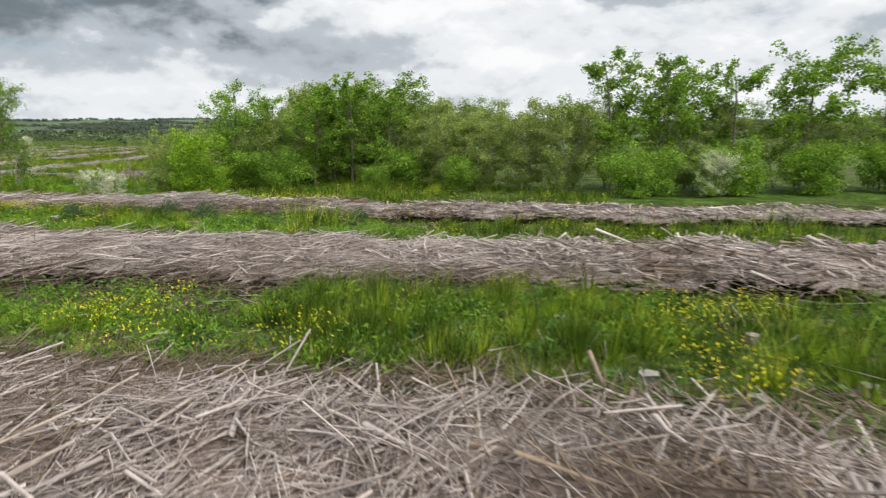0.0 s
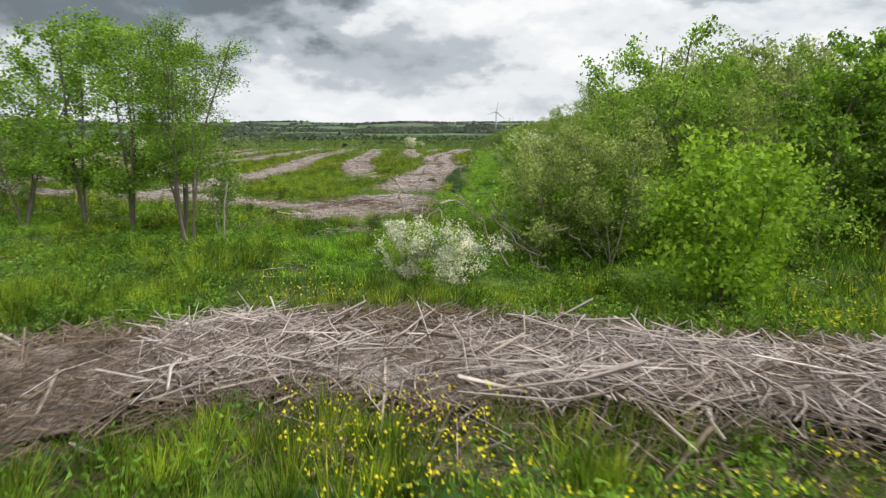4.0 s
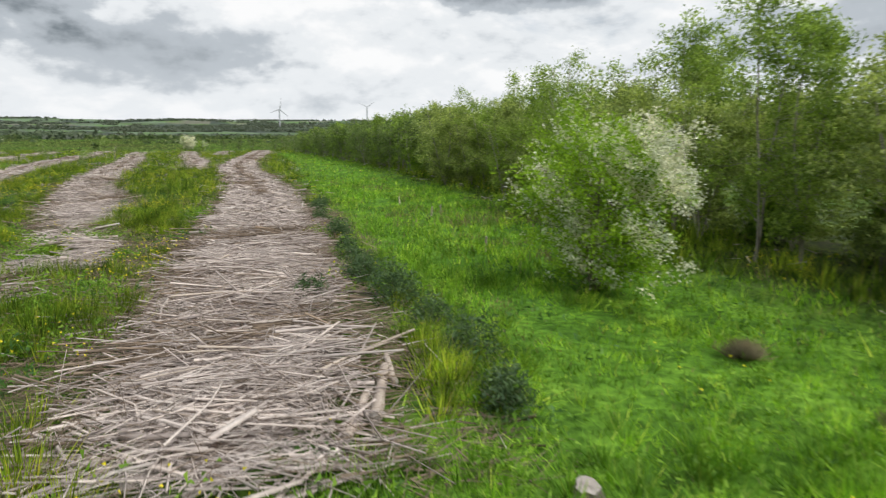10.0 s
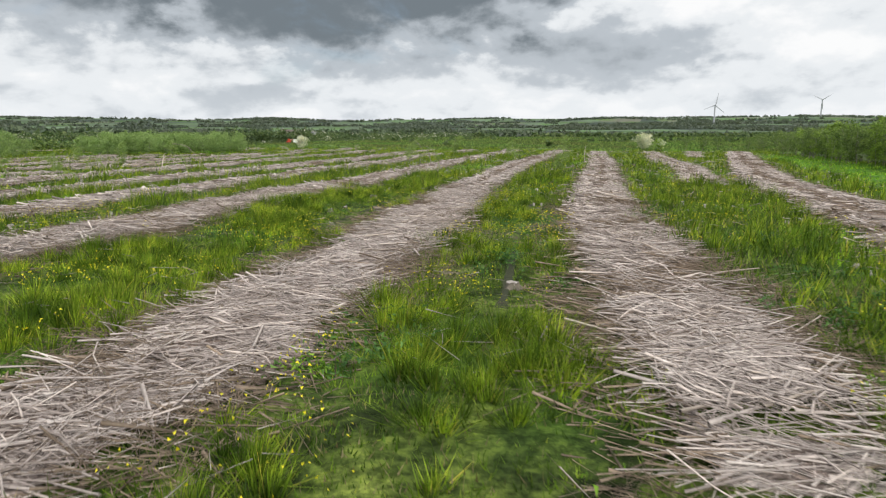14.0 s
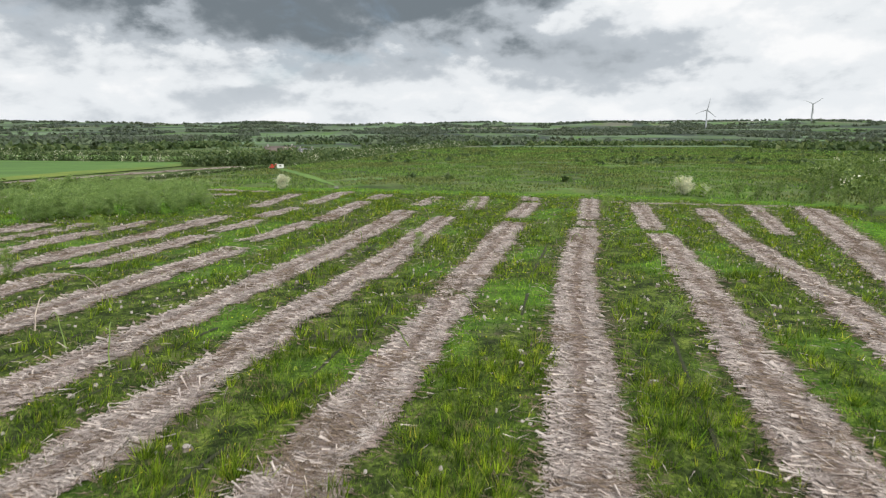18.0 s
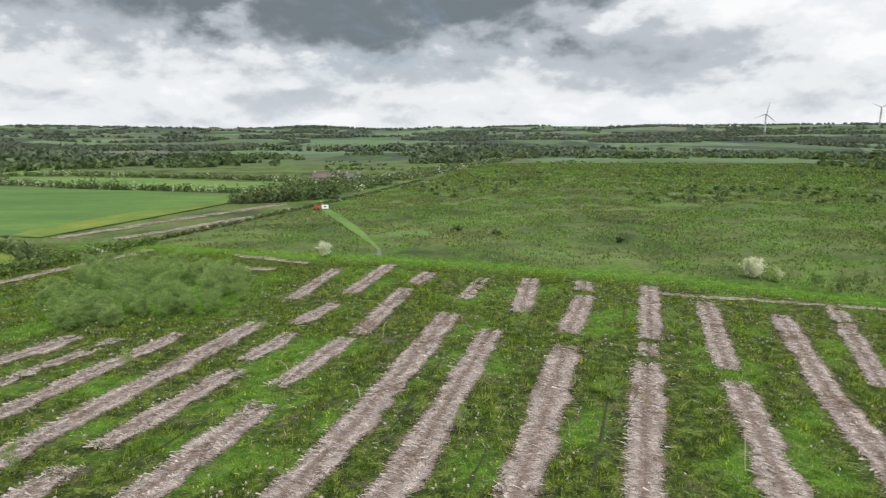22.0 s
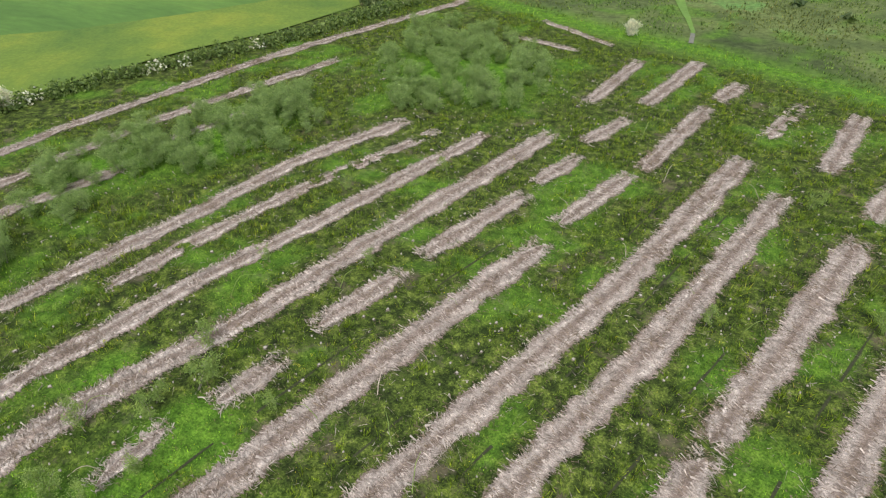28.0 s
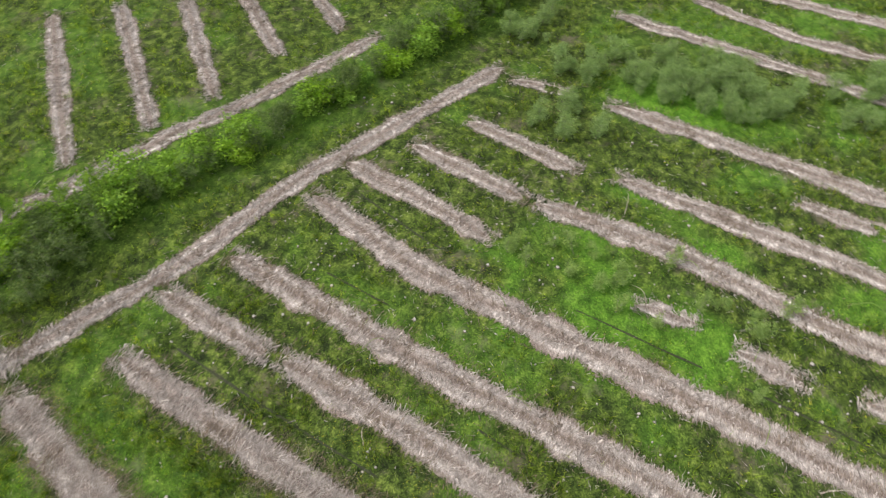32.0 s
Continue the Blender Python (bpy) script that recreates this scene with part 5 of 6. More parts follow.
plant("hazel", 0.8, -39.4, 0.6, which=1)
plant("young", -9.3, -25.9, 0.95, which=1)
plant("slim", -10.2, -28.2, 1.0, turn=2.0, which=0)
plant("slim", -10.5, -26.6, 1.05, turn=0.4, which=1)
plant("hawthorn", 10.3, -10.4, 0.86, turn=-0.68, which=1)
plant("may", 49.7, 141.4, 0.85, which=1)
plant("hawthorn", 52.5, 139, 0.55, which=2)
plant("may", -29.0, 160.6, 0.8, which=0)
plant("may", -104.6, 78.4, 1.0, which=1)
plant("may", -104.2, 81.4, 0.8, which=0)
plant("shrub", 9.2, -40.4, 0.5)
plant("shrub", 13.4, -43.2, 0.7)
plant("shrub", 20.2, -49.4, 0.9)
plant("hawthorn", 24.8, -50.6, 0.6)
for x, y, s, a in ((-5.1, -34.9, 0.85, 0.3), (-4.3, -34.3, 0.8, 2.0), (-4.2, -35.6, 0.9, 4.1)):
    plant("spray", x, y, s, turn=a)
plant("hawthorn", -1.4, -33.2, 0.36, label="leaning hawthorn with white blossom in the hedge gap")
for x, y, s in ((-0.5, -33.4, 0.8), (1.8, -33.8, 0.9), (3.4, -35.2, 0.9), (5.2, -36.6, 0.8), (0.6, -31.2, 0.8), (11.8, -39.4, 0.9), (22.5, -48.8, 0.9), (27, -50.8, 1), (31, -52.4, 1), (35, -54.4, 1), (39, -57, 1)):
    plant("shrub", x, y, s)
for f in np.linspace(0, 1, 96):
    q, _ = polyline(((-20.4, -18), (-35.4, -7.2), (-48.2, 1.8), (-58.6, 7.8), (-70.3, 14.6), (-85.5, 23)), 1.0)
    x, y = q[int(f * (len(q) - 1))] + rng.normal(0, 1.0, 2)
    pick = rng.random()
    if pick < 0.58:
        plant("willow_far", x, y, rng.uniform(0.36, 0.7), label="grey-green willow scrub in the old hedge")
    else:
        plant("hazel_far" if pick < 0.72 else "shrub_far", x, y, rng.uniform(0.7, 1.5))
for x, y, s in ((-20.2, -10.8, 0.62), (-22.8, -10.6, 0.7), (-25.8, -9.2, 0.66), (-21.6, -13.2, 0.75), (-24.6, -12.2, 0.8), (-28.8, -8.0, 0.6), (-18.2, -13.0, 0.6), (-27.2, -11.4, 0.75), (-30.6, -9.6, 0.7)):
    plant("willow_far", x, y, s, label="grey-green willow scrub in the old hedge")
for x, y in ((-74, 17), (-77, 15), (-80, 20), (-84, 24), (-70, 15), (-88, 26), (-101, 30), (-104, 35), (-107, 28), (-99, 26), (-97, 33), (-95, 29), (-91, 27)):
    plant("willow_far", x + rng.normal(0, 0.8), y, rng.uniform(0.7, 1.0))

for x in np.arange(15, 50, 1.9):
    y = -41.5 - (x - 15) * 0.52 + rng.normal(0, 0.8)
    plant("willow" if rng.random() < 0.7 else "birch", x, y + 1.2, rng.uniform(0.7, 0.88))
# the scrub wood along the east side
edge_q, edge_d = polyline(WOOD_EDGE, 1.0)
y_ok = lambda p: p[1] < 45
for i in range(0, len(edge_q), 2):
    out = np.array([edge_d[i, 1], -edge_d[i, 0]])
    if y_ok(edge_q[i]) and i % 4 == 0:
        x, y = edge_q[i] + out * rng.uniform(1.6, 4.2) + rng.normal(0, 0.5, 2)
        plant("shrub_far", x, y, rng.uniform(0.55, 0.95), label="low green undergrowth bush in the scrub wood")
    for depth, pick in ((0.6, 0.5), (3.0, 0.35), (6.4, 0.25)):
        if depth > 5 and i % 4:
            continue
        x, y = edge_q[i] + out * (depth + rng.uniform(-0.5, 0.9)) + rng.normal(0, 0.5, 2)
        far = np.clip((y - 20) / 80, 0, 1)
        plant(("birch" if rng.random() < pick else "willow") + ("_far" if y > 22 else ""), x, y, rng.uniform(0.74, 0.96) * (1 - 0.25 * far) )
for x, y, s in ((12.3, -23.6, 1.2), (14.2, -22.6, 1.1), (12.0, -26.0, 1.05), (9.6, -28.6, 1.05), (7.6, -30.6, 1.0), (10.5, -31.4, 1.15), (12.5, -28, 1.15), (14, -33, 1.1), (6.4, -27.6, 0.8), (8.2, -25.6, 0.85), (9.6, -22.2, 0.62), (4.2, -28.6, 0.5), (5.4, -30.0, 0.7), (2.6, -29.4, 0.42), (6.2, -23.6, 0.5), (4.8, -25.4, 0.48), (3.6, -27.3, 0.42)):
    plant("willow", x, y, s)
# scrub at the far end of the lane
for x, y, s in ((55, 132, 0.5), (58, 131, 0.55), (62, 132, 0.5), (66, 128, 0.5), (72, 134, 0.6), (64, 118, 0.55), (66, 114, 0.6), (63, 110, 0.6), (70, 108, 0.75), (78, 146, 0.6), (86, 152, 0.7), (94, 150, 0.75), (100, 160, 0.8), (110, 170, 0.8), (72, 122, 0.65), (82, 126, 0.7)):
    plant("willow_far", x, y, s)

# sallow thickets and thin birches in the north field
far_sallow = []
for cx, cy, rx, ry, n, extra in ((-49, 128, 16, 13, 66, 60), (-57, 141, 11, 9, 14, 22), (-68, 92, 7, 15, 46, 34), (-75, 76, 6, 10, 22, 18), (-70, 50, 5, 21, 84, 0), (-63, 94, 6, 9, 16, 14), (-59, 33, 3.5, 5, 8, 0),
                                 (-76, 27, 4, 4, 11, 0), (-40, 120, 8, 6, 8, 6), (-48, 113, 6, 5, 10, 6)):
    for k in range(n + extra):
        a, r = rng.uniform(0, 2 * np.pi), math.sqrt(rng.random())
        x, y = cx + rx * r * math.cos(a), cy + ry * r * math.sin(a)
        if k < n:
            plant("sallow", x, y, rng.uniform(0.4, 1.05))
        else:
            far_sallow.append((x, y))
# the rest of the thicket, too many to tell apart
made = []
for x, y in far_sallow:
    me = KINDS["sallow"][4][int(rng.integers(4))][1]
    co = np.empty(len(me.vertices) * 3, np.float32)
    me.vertices.foreach_get("co", co)
    co = co.reshape(-1, 3) * rng.uniform(0.4, 1.0)
    a = rng.uniform(0, 2 * np.pi)
    co = co @ np.array([[math.cos(a), math.sin(a), 0], [-math.sin(a), math.cos(a), 0], [0, 0, 1]])
    made.append((co + np.array([x, y, float(ground_z(x, y))]), np.arange(len(co)).reshape(-1, 3)))
put("sallow_thicket", np_mesh("sallow_thicket", *join(made)), M_LEAF_SALLOW, label="grey-green sallow saplings crowding the cleared field", category="thicket", kind="stuff")
for cx, cy, rx, ry, n in ((-36, 48, 6, 9, 22), (-42, 36, 5, 6, 9), (0, 95, 22, 30, 14), (12, 62, 12, 20, 5), (-40, 75, 12, 20, 7)):
    for _ in range(n):
        x, y = cx + rng.normal(0, rx * 0.6), cy + rng.normal(0, ry * 0.6)
        if row_dist(np.array([x]), np.array([y]))[0] > 0.3:
            plant("young", x, y, rng.uniform(0.6, 1.05), lean=(rng.normal(0, 0.25), rng.normal(0, 0.25)))


# ---- fields, hedges and far country ----
def field(pts, mat, label, lift):
    """A field laid over the ground, gridded so that it follows it."""
    p = np.array(pts, float)
    bm = bmesh.new()
    vs = [bm.verts.new((x, y, float(ground_z(x, y)) + lift)) for x, y in pts]
    f = bm.faces.new(vs)
    bmesh.ops.triangulate(bm, faces=[f])
    bmesh.ops.recalc_face_normals(bm, faces=bm.faces)
    me = bm_mesh("field", bm)
    if me.polygons[0].normal.z < 0:
        me.flip_normals()
    put("crop_field", me, mat, label=label, category="field", kind="structure")


field(FIELD_NEAR, M_CROP, "green field of young crop beside the cleared bog", 0.17)
field(((-92, 128), (-87.5, 152), (-96, 163), (-98, 160), (-105, 149), (-117, 128), (-129, 110), (-165, 76), (-330, 42), (-330, 20), (-111, 52), (-107, 80), (-104, 95), (-99, 113)), M_CROP_YELLOW, "yellow-green flowering margin of the crop field", 0.22)
field(FIELD_FAR, M_CROP, "broad green crop field behind a clipped hedge", 0.17)
field(((-103, 182), (-96, 215), (-87, 262), (-93, 302), (-97, 300), (-98, 268), (-109, 226), (-115, 188)), M_CROP_YELLOW, "yellow-green margin along the crop field", 0.22)
field(FIELD_BACK, M_FIELD_PALE, "pale green pasture behind the hedges", 0.17)
field(FIELD_WEST, M_FIELD_PALE, "pale green pasture west of the crop", 0.17)
field(((-520, 460), (-300, 440), (-260, 470), (-330, 520), (-600, 560)), M_FIELD_PALE, "far pale green pasture", 0.20)


def dome(g, n, per):
    """Offsets on the shell of a leafy dome, denser outside."""
    d = g.normal(size=(n, per, 3))
    d[..., 2] = np.abs(d[..., 2])
    d /= np.linalg.norm(d, axis=2, keepdims=True)
    return d * (g.random((n, per, 1)) ** 0.35)


def hedge_line(pts, height, thick, step, mat, label, white=0.0, seed=3, per=44):
    """A hedge of many rounded bushes of uneven height; some in blossom."""
    g = np.random.default_rng(seed)
    q, d = polyline(pts, max(step, height * 0.33))
    q = q + g.normal(0, thick * 0.22, q.shape)
    n = len(q)
    tall = height * (0.55 + 0.65 * g.random(n))
    wide = np.maximum(thick * 0.5, tall * 0.45) * g.uniform(0.8, 1.2, n)
    o = dome(g, n, per) * np.stack([wide, wide, tall], -1)[:, None]
    c = np.column_stack([q, ground_z(q[:, 0], q[:, 1]) + 0.1])[:, None] + o
    in_flower = g.random(n) < white
    leaf = 0.38 * height ** 0.55
    V, F = leaves(c[~in_flower].reshape(-1, 3), leaf, 0, g, 0.8)
    ob = put("hedge", np_mesh("hedge", V, F), mat, label=label, category="hedge", group="field hedges")
    if in_flower.any():
        cc = c[in_flower].reshape(-1, 3)
        pick = g.random(len(cc)) < 0.6
        put("blossom", np_mesh("blossom", *leaves(cc[pick], leaf * 0.8, 0, g, 0.8)), M_WHITE, ob)
        put("foliage", np_mesh("foliage", *leaves(cc[~pick], leaf, 0, g, 0.8)), mat, ob, kind="stuff")


hedge_line(((-81.5, 150.8), (-96.5, 163.2), (-165, 191), (-238, 215), (-330, 222)), 3.2, 4.2, 0.5, M_FAR, "dark clipped hedge between two crop fields")
hedge_line(((-259, 229), (-278, 300), (-270, 373), (-187, 334), (-84, 307)), 3.6, 3.2, 0.8, M_FAR, "dark hedge with white hawthorn blossom behind the crop", 0.24, 4)
hedge_line(((-238, 212), (-259, 229), (-330, 262), (-480, 300)), 3.0, 3, 1.0, M_FAR, "dark hedge running west between fields", 0.1, 5)
hedge_line(((-333, 380), (-277, 440), (-200, 420), (-128, 400), (-95, 382)), 4, 4, 1.2, M_FAR, "far hedge with some blossom", 0.2, 6)
hedge_line(((-107, 48), (-104.8, 64.6), (-104.4, 79), (-101.5, 90), (-97.8, 101), (-92, 115), (-85, 128), (-80.3, 150), (-72.9, 176)), 2.3, 3.4, 0.6, M_SCRUB, "low bramble hedge along the field drain", 0.08, 7)
hedge_line(((-72.9, 178), (-53.1, 255), (-41.4, 298), (-22, 395)), 1.1, 1.6, 0.6, M_FAR, "low hedge along the bog edge", 0.1, 8)
hedge_line(((-57, 346), (-29.7, 413), (25, 630), (60, 760)), 5, 9, 1.5, M_FAR, "line of hawthorns in blossom by the bog", 0.2, 9)
hedge_line(((-84, 307), (-70, 320), (-60, 345), (-66, 372)), 7, 9, 0.7, M_FAR, "clump of tall dark trees by the farmhouse", 0.05, 10)
hedge_line(((84, 132), (91, 150), (108, 188), (170, 262), (260, 330), (420, 420)), 3.6, 9, 0.7, M_SCRUB, "scrub along the edge of the bog", 0.05, 12, 90)
for x, y in ((-230, 222), (-248, 232), (-262, 238), (-178, 330), (-165, 326), (-118, 168)):
    hedge_line(((x - 2, y), (x + 2, y + 1)), 8.0, 5.5, 2.0, M_FAR, "rounded dark hedge tree", 0.0, int(abs(x)))


def far_trees(n, d0, d1, height, width, a0=-125, a1=75, only=None, seed=1, mat=None, name="far_wood", label="dark far woods and hedges on the plain and hills"):
    """Many small far trees as sprays of leaves, in belts and hedge lines."""
    g = np.random.default_rng(seed)
    d = np.sqrt(g.uniform(d0 ** 2, d1 ** 2, n))
    a = np.radians(g.uniform(a0, a1, n))
    x, y = np.sin(a) * d, np.cos(a) * d + 30
    ok = only(x, y)
    x, y = x[ok], y[ok]
    per = 10
    s = g.uniform(0.6, 1.25, len(x))
    o = dome(g, len(x), per) * np.stack([width * 0.6 * s, width * 0.6 * s, height * s], -1)[:, None]
    c = (np.column_stack([x, y, ground_z(x, y)])[:, None] + o).reshape(-1, 3)
    V, F = leaves(c, width * 0.8, 0, g, 0.9)
    put(name, np_mesh(name, V, F), mat or M_FAR, label=label, category="woods", kind="stuff")


far_trees(15000, 480, 950, 5, 6, only=lambda x, y: (vnoise(x, y, 120) > 0.47) & ((x < -30 - 0.1 * y) | (y > 640) | (x > 120 + 0.25 * y)) & (vnoise(x, y, 30) > 0.4) & ~((x < -150) & (y < 440)), seed=1, mat=M_FAR)
far_trees(36000, 900, 2000, 5, 9, only=lambda x, y: (vnoise(x, y, 220) > 0.66) | (np.abs(vnoise(x, y, 260) - 0.5) < 0.03), seed=2, mat=M_HILL_HAZED)
far_trees(38000, 1900, 3900, 6, 13, only=lambda x, y: (vnoise(x, y, 300) > 0.74) | (np.abs(vnoise(x, y, 240) - 0.5) < 0.035), seed=3, mat=M_HILL_HAZED)
far_trees(3800, 620, 1150, 9, 7, -70, 12, only=lambda x, y: vnoise(x + 500, y, 160) > 0.56, seed=4, mat=M_PINE, name="conifer_wood", label="dark conifer plantation beyond the fields")
far_trees(2200, 150, 700, 1.5, 2.2, -12, 48, only=lambda x, y: (vnoise(x, y, 40) > 0.62) & (y > 175), seed=5, name="bog_bushes", label="scattered low bushes on the open bog")


# ---- path over the bog, and what stands there ----
q, d = polyline(BOG_PATH, 1.0)
side = np.column_stack([d[:, 1], -d[:, 0]])
w = 0.45 + 1.1 * np.clip((q[:, 1] - 172) / 30, 0, 1)
V = np.concatenate([q - side * w[:, None], q + side * w[:, None]])
V = np.column_stack([V, ground_z(V[:, 0], V[:, 1]) + 0.12])
n = len(q)
F = np.stack([np.arange(n - 1), np.arange(n - 1) + n, np.arange(n - 1) + n + 1, np.arange(n - 1) + 1], 1)
cut_at = 6
put("footpath", np_mesh("footpath", V, F[:cut_at]), M_PATH, kind="structure", label="pale gravel footpath crossing the bog bank", category="path")
put("grass_path", np_mesh("grass_path", V + np.array([0, 0, 0.02]), F[cut_at:]), M_FIELD_PALE, kind="structure", label="mown grass path over the bog", category="path")


def turbine(bearing, dist, tall, rotor, turn):
    x, y = math.sin(radians(bearing)) * dist, math.cos(radians(bearing)) * dist + 30
    z = float(ground_z(x, y)) - 3
    root = new("wind_turbine")
    tagged(root, "pale grey three-bladed wind turbine on the far hill", "wind turbine", "wind turbines")
    root.location = (x, y, z)
    root.rotation_euler = (0, 0, radians(-bearing + 12))
    put("tower", np_mesh("tower", *tubes([(0, 0, 0)], [(0, 0, tall)], [3.2], [1.8], 14), smooth=True), M_TURBINE, root)
    bm = bmesh.new()
    box(bm, -2, -5, tall - 1.5, 2, 6, tall + 2.5, 0.8)
    part("nacelle", bm, M_TURBINE, root)
    hub = put("hub", np_mesh("hub", *tubes([(0, -7, tall + 0.5)], [(0, -5, tall + 0.5)], [1.0], [2.0], 10)), M_TURBINE, root)
    for k in range(3):
        a = radians(turn + 120 * k)
        e = np.array([math.sin(a), 0, math.cos(a)])
        s = np.array([math.cos(a), 0, -math.sin(a)])
        o = np.array([0, -6.2, tall + 0.5])
        V = [o - s * 1.2, o + s * 1.2 + (0, 0.5, 0), o + e * rotor * 0.2 + s * 2.6 + (0, 0.5, 0), o + e * rotor + s * 0.4, o + e * rotor - s * 0.4, o + e * rotor * 0.2 - s * 1.0]
        V = np.array(V + [v + np.array([0, 0.8, 0]) for v in V])
        F = [(0, 1, 2, 5), (5, 2, 3, 4), (6, 11, 8, 7), (11, 10, 9, 8), (0, 5, 11, 6), (5, 4, 10, 11), (1, 7, 8, 2), (2, 8, 9, 3)]
        put("blade", np_mesh("blade", V, F), M_TURBINE, root)


turbine(25.5, 2500, 70, 42, 10)
turbine(33.1, 3100, 72, 42, 55)


def farmhouse(x, y, turn, length, width, wall_h, roof_h, wall_mat, roof_mat, label):
    root = new("farmhouse")
    tagged(root, label, "house")
    root.matrix_basis = pose(x, y, float(ground_z(x, y)), 0, 0, turn)
    L, W = length / 2, width / 2
    bm = bmesh.new()
    box(bm, -L, -W, -0.3, L, W, wall_h)
    part("wall", bm, wall_mat, root)
    for s in (-1, 1):
        V = [(-L - 0.3, s * (W + 0.35), wall_h - 0.15), (L + 0.3, s * (W + 0.35), wall_h - 0.15), (L + 0.3, 0, wall_h + roof_h), (-L - 0.3, 0, wall_h + roof_h)]
        V = np.array(V + [(a, b, c + 0.18) for a, b, c in V])
        F = [(0, 1, 2, 3), (4, 7, 6, 5), (0, 4, 5, 1), (1, 5, 6, 2), (2, 6, 7, 3), (3, 7, 4, 0)]
        put("roof", np_mesh("roof", V, F), roof_mat, root)
    for s in (-1, 1):
        put("gable", np_mesh("gable", np.array([(s * L, -W, wall_h), (s * L, W, wall_h), (s * L, 0, wall_h + roof_h), (s * (L - 0.3), -W, wall_h), (s * (L - 0.3), W, wall_h), (s * (L - 0.3), 0, wall_h + roof_h)]), np.array([(0, 1, 2), (3, 5, 4)])), wall_mat, root)
    for s in (-0.8, 0.8):
        bm = bmesh.new()
        box(bm, L * s - 0.45, -0.4, wall_h + roof_h * 0.7, L * s + 0.45, 0.4, wall_h + roof_h + 1.1, 0.03)
        part("chimney", bm, wall_mat, root)
    for k in range(4):
        cx = -L + length * (k + 0.7) / 4.4
        bm = bmesh.new()
        box(bm, cx - 0.5, -W - 0.03, 1.0, cx + 0.5, -W + 0.1, 2.2)
        win = part("window", bm, M_GLASS, root)
        bm = bmesh.new()
        box(bm, cx - 0.6, -W - 0.10, 0.9, cx + 0.6, -W - 0.03, 1.0)
        part("sill", bm, M_WHITE_PAINT, win)


farmhouse(-72, 372, 20, 16, 7, 3.2, 2.8, M_RENDER, M_ROOF, "long farmhouse with red tiled roof among trees")
farmhouse(-60, 384, -15, 9, 6, 2.6, 2.0, M_RENDER, M_SLATE, "grey roofed outbuilding beside the farmhouse")


def machines(x, y):
    """A white cab trailer and a red machine parked at the end of the bog path."""
    z = float(ground_z(x, y))
    van = new("white_trailer")
    tagged(van, "small white box trailer parked at the end of the grass path", "trailer")
    van.matrix_basis = pose(x, y, z, 0, 0, 15) @ Matrix.Scale(0.72, 4)
    bm = bmesh.new()
    box(bm, -1.6, -1.0, 0.5, 1.6, 1.0, 2.3, 0.12)
    part("body", bm, M_WHITE_PAINT, van)
    bm = bmesh.new()
    box(bm, -0.5, -1.02, 1.3, 0.4, -0.98, 1.9)
    part("window", bm, M_GLASS, van)
    for s in (-1, 1):
        put("wheel", np_mesh("wheel", *tubes([(0.2, s * 0.8, 0.33)], [(0.2, s * 1.02, 0.33)], [0.33], [0.33], 14)), M_DARK, van)
    dig = new("red_digger")
    tagged(dig, "small red excavator parked beside a white trailer", "excavator")
    dig.matrix_basis = pose(x - 2.8, y - 0.5, z, 0, 0, 40) @ Matrix.Scale(0.72, 4)
    for s in (-1, 1):
        bm = bmesh.new()
        box(bm, -1.3, s * 0.85 - 0.22, 0.0, 1.3, s * 0.85 + 0.22, 0.6, 0.15)
        part("track", bm, M_DARK, dig)
    bm = bmesh.new()
    box(bm, -1.1, -0.85, 0.65, 0.9, 0.85, 1.3, 0.1)
    part("body", bm, M_RED_PAINT, dig)
    bm = bmesh.new()
    box(bm, -0.2, 0.0, 1.3, 0.9, 0.8, 2.4, 0.08)
    part("cab", bm, M_RED_PAINT, dig)
    put("boom", np_mesh("boom", *tubes([(0.9, -0.3, 1.2), (2.2, -0.3, 2.4)], [(2.2, -0.3, 2.4), (3.1, -0.3, 1.0)], [0.16, 0.14], [0.14, 0.11], 6)), M_RED_PAINT, dig)


machines(-46.5, 245)

hedge_line(((-88, 352), (-74, 358), (-58, 366), (-50, 380)), 6, 7, 0.7, M_FAR, "garden trees round the farmhouse", 0.04, 21)
hedge_line(((-84, 264), (-72, 270), (-62, 278), (-50, 286)), 6.0, 5, 0.9, M_FAR, "dark round trees at the end of the bog path", 0.0, 31, 110)
hedge_line(((-66, 300), (-52, 318), (-46, 340), (-38, 365)), 5, 8, 0.7, M_FAR, "rounded bushes between farmhouse and bog", 0.08, 22)
hedge_line(((-232, 214), (-246, 224), (-258, 232)), 11, 9, 2.0, M_SCRUB, "tall pale trees at the field corner", 0.0, 23, 120)


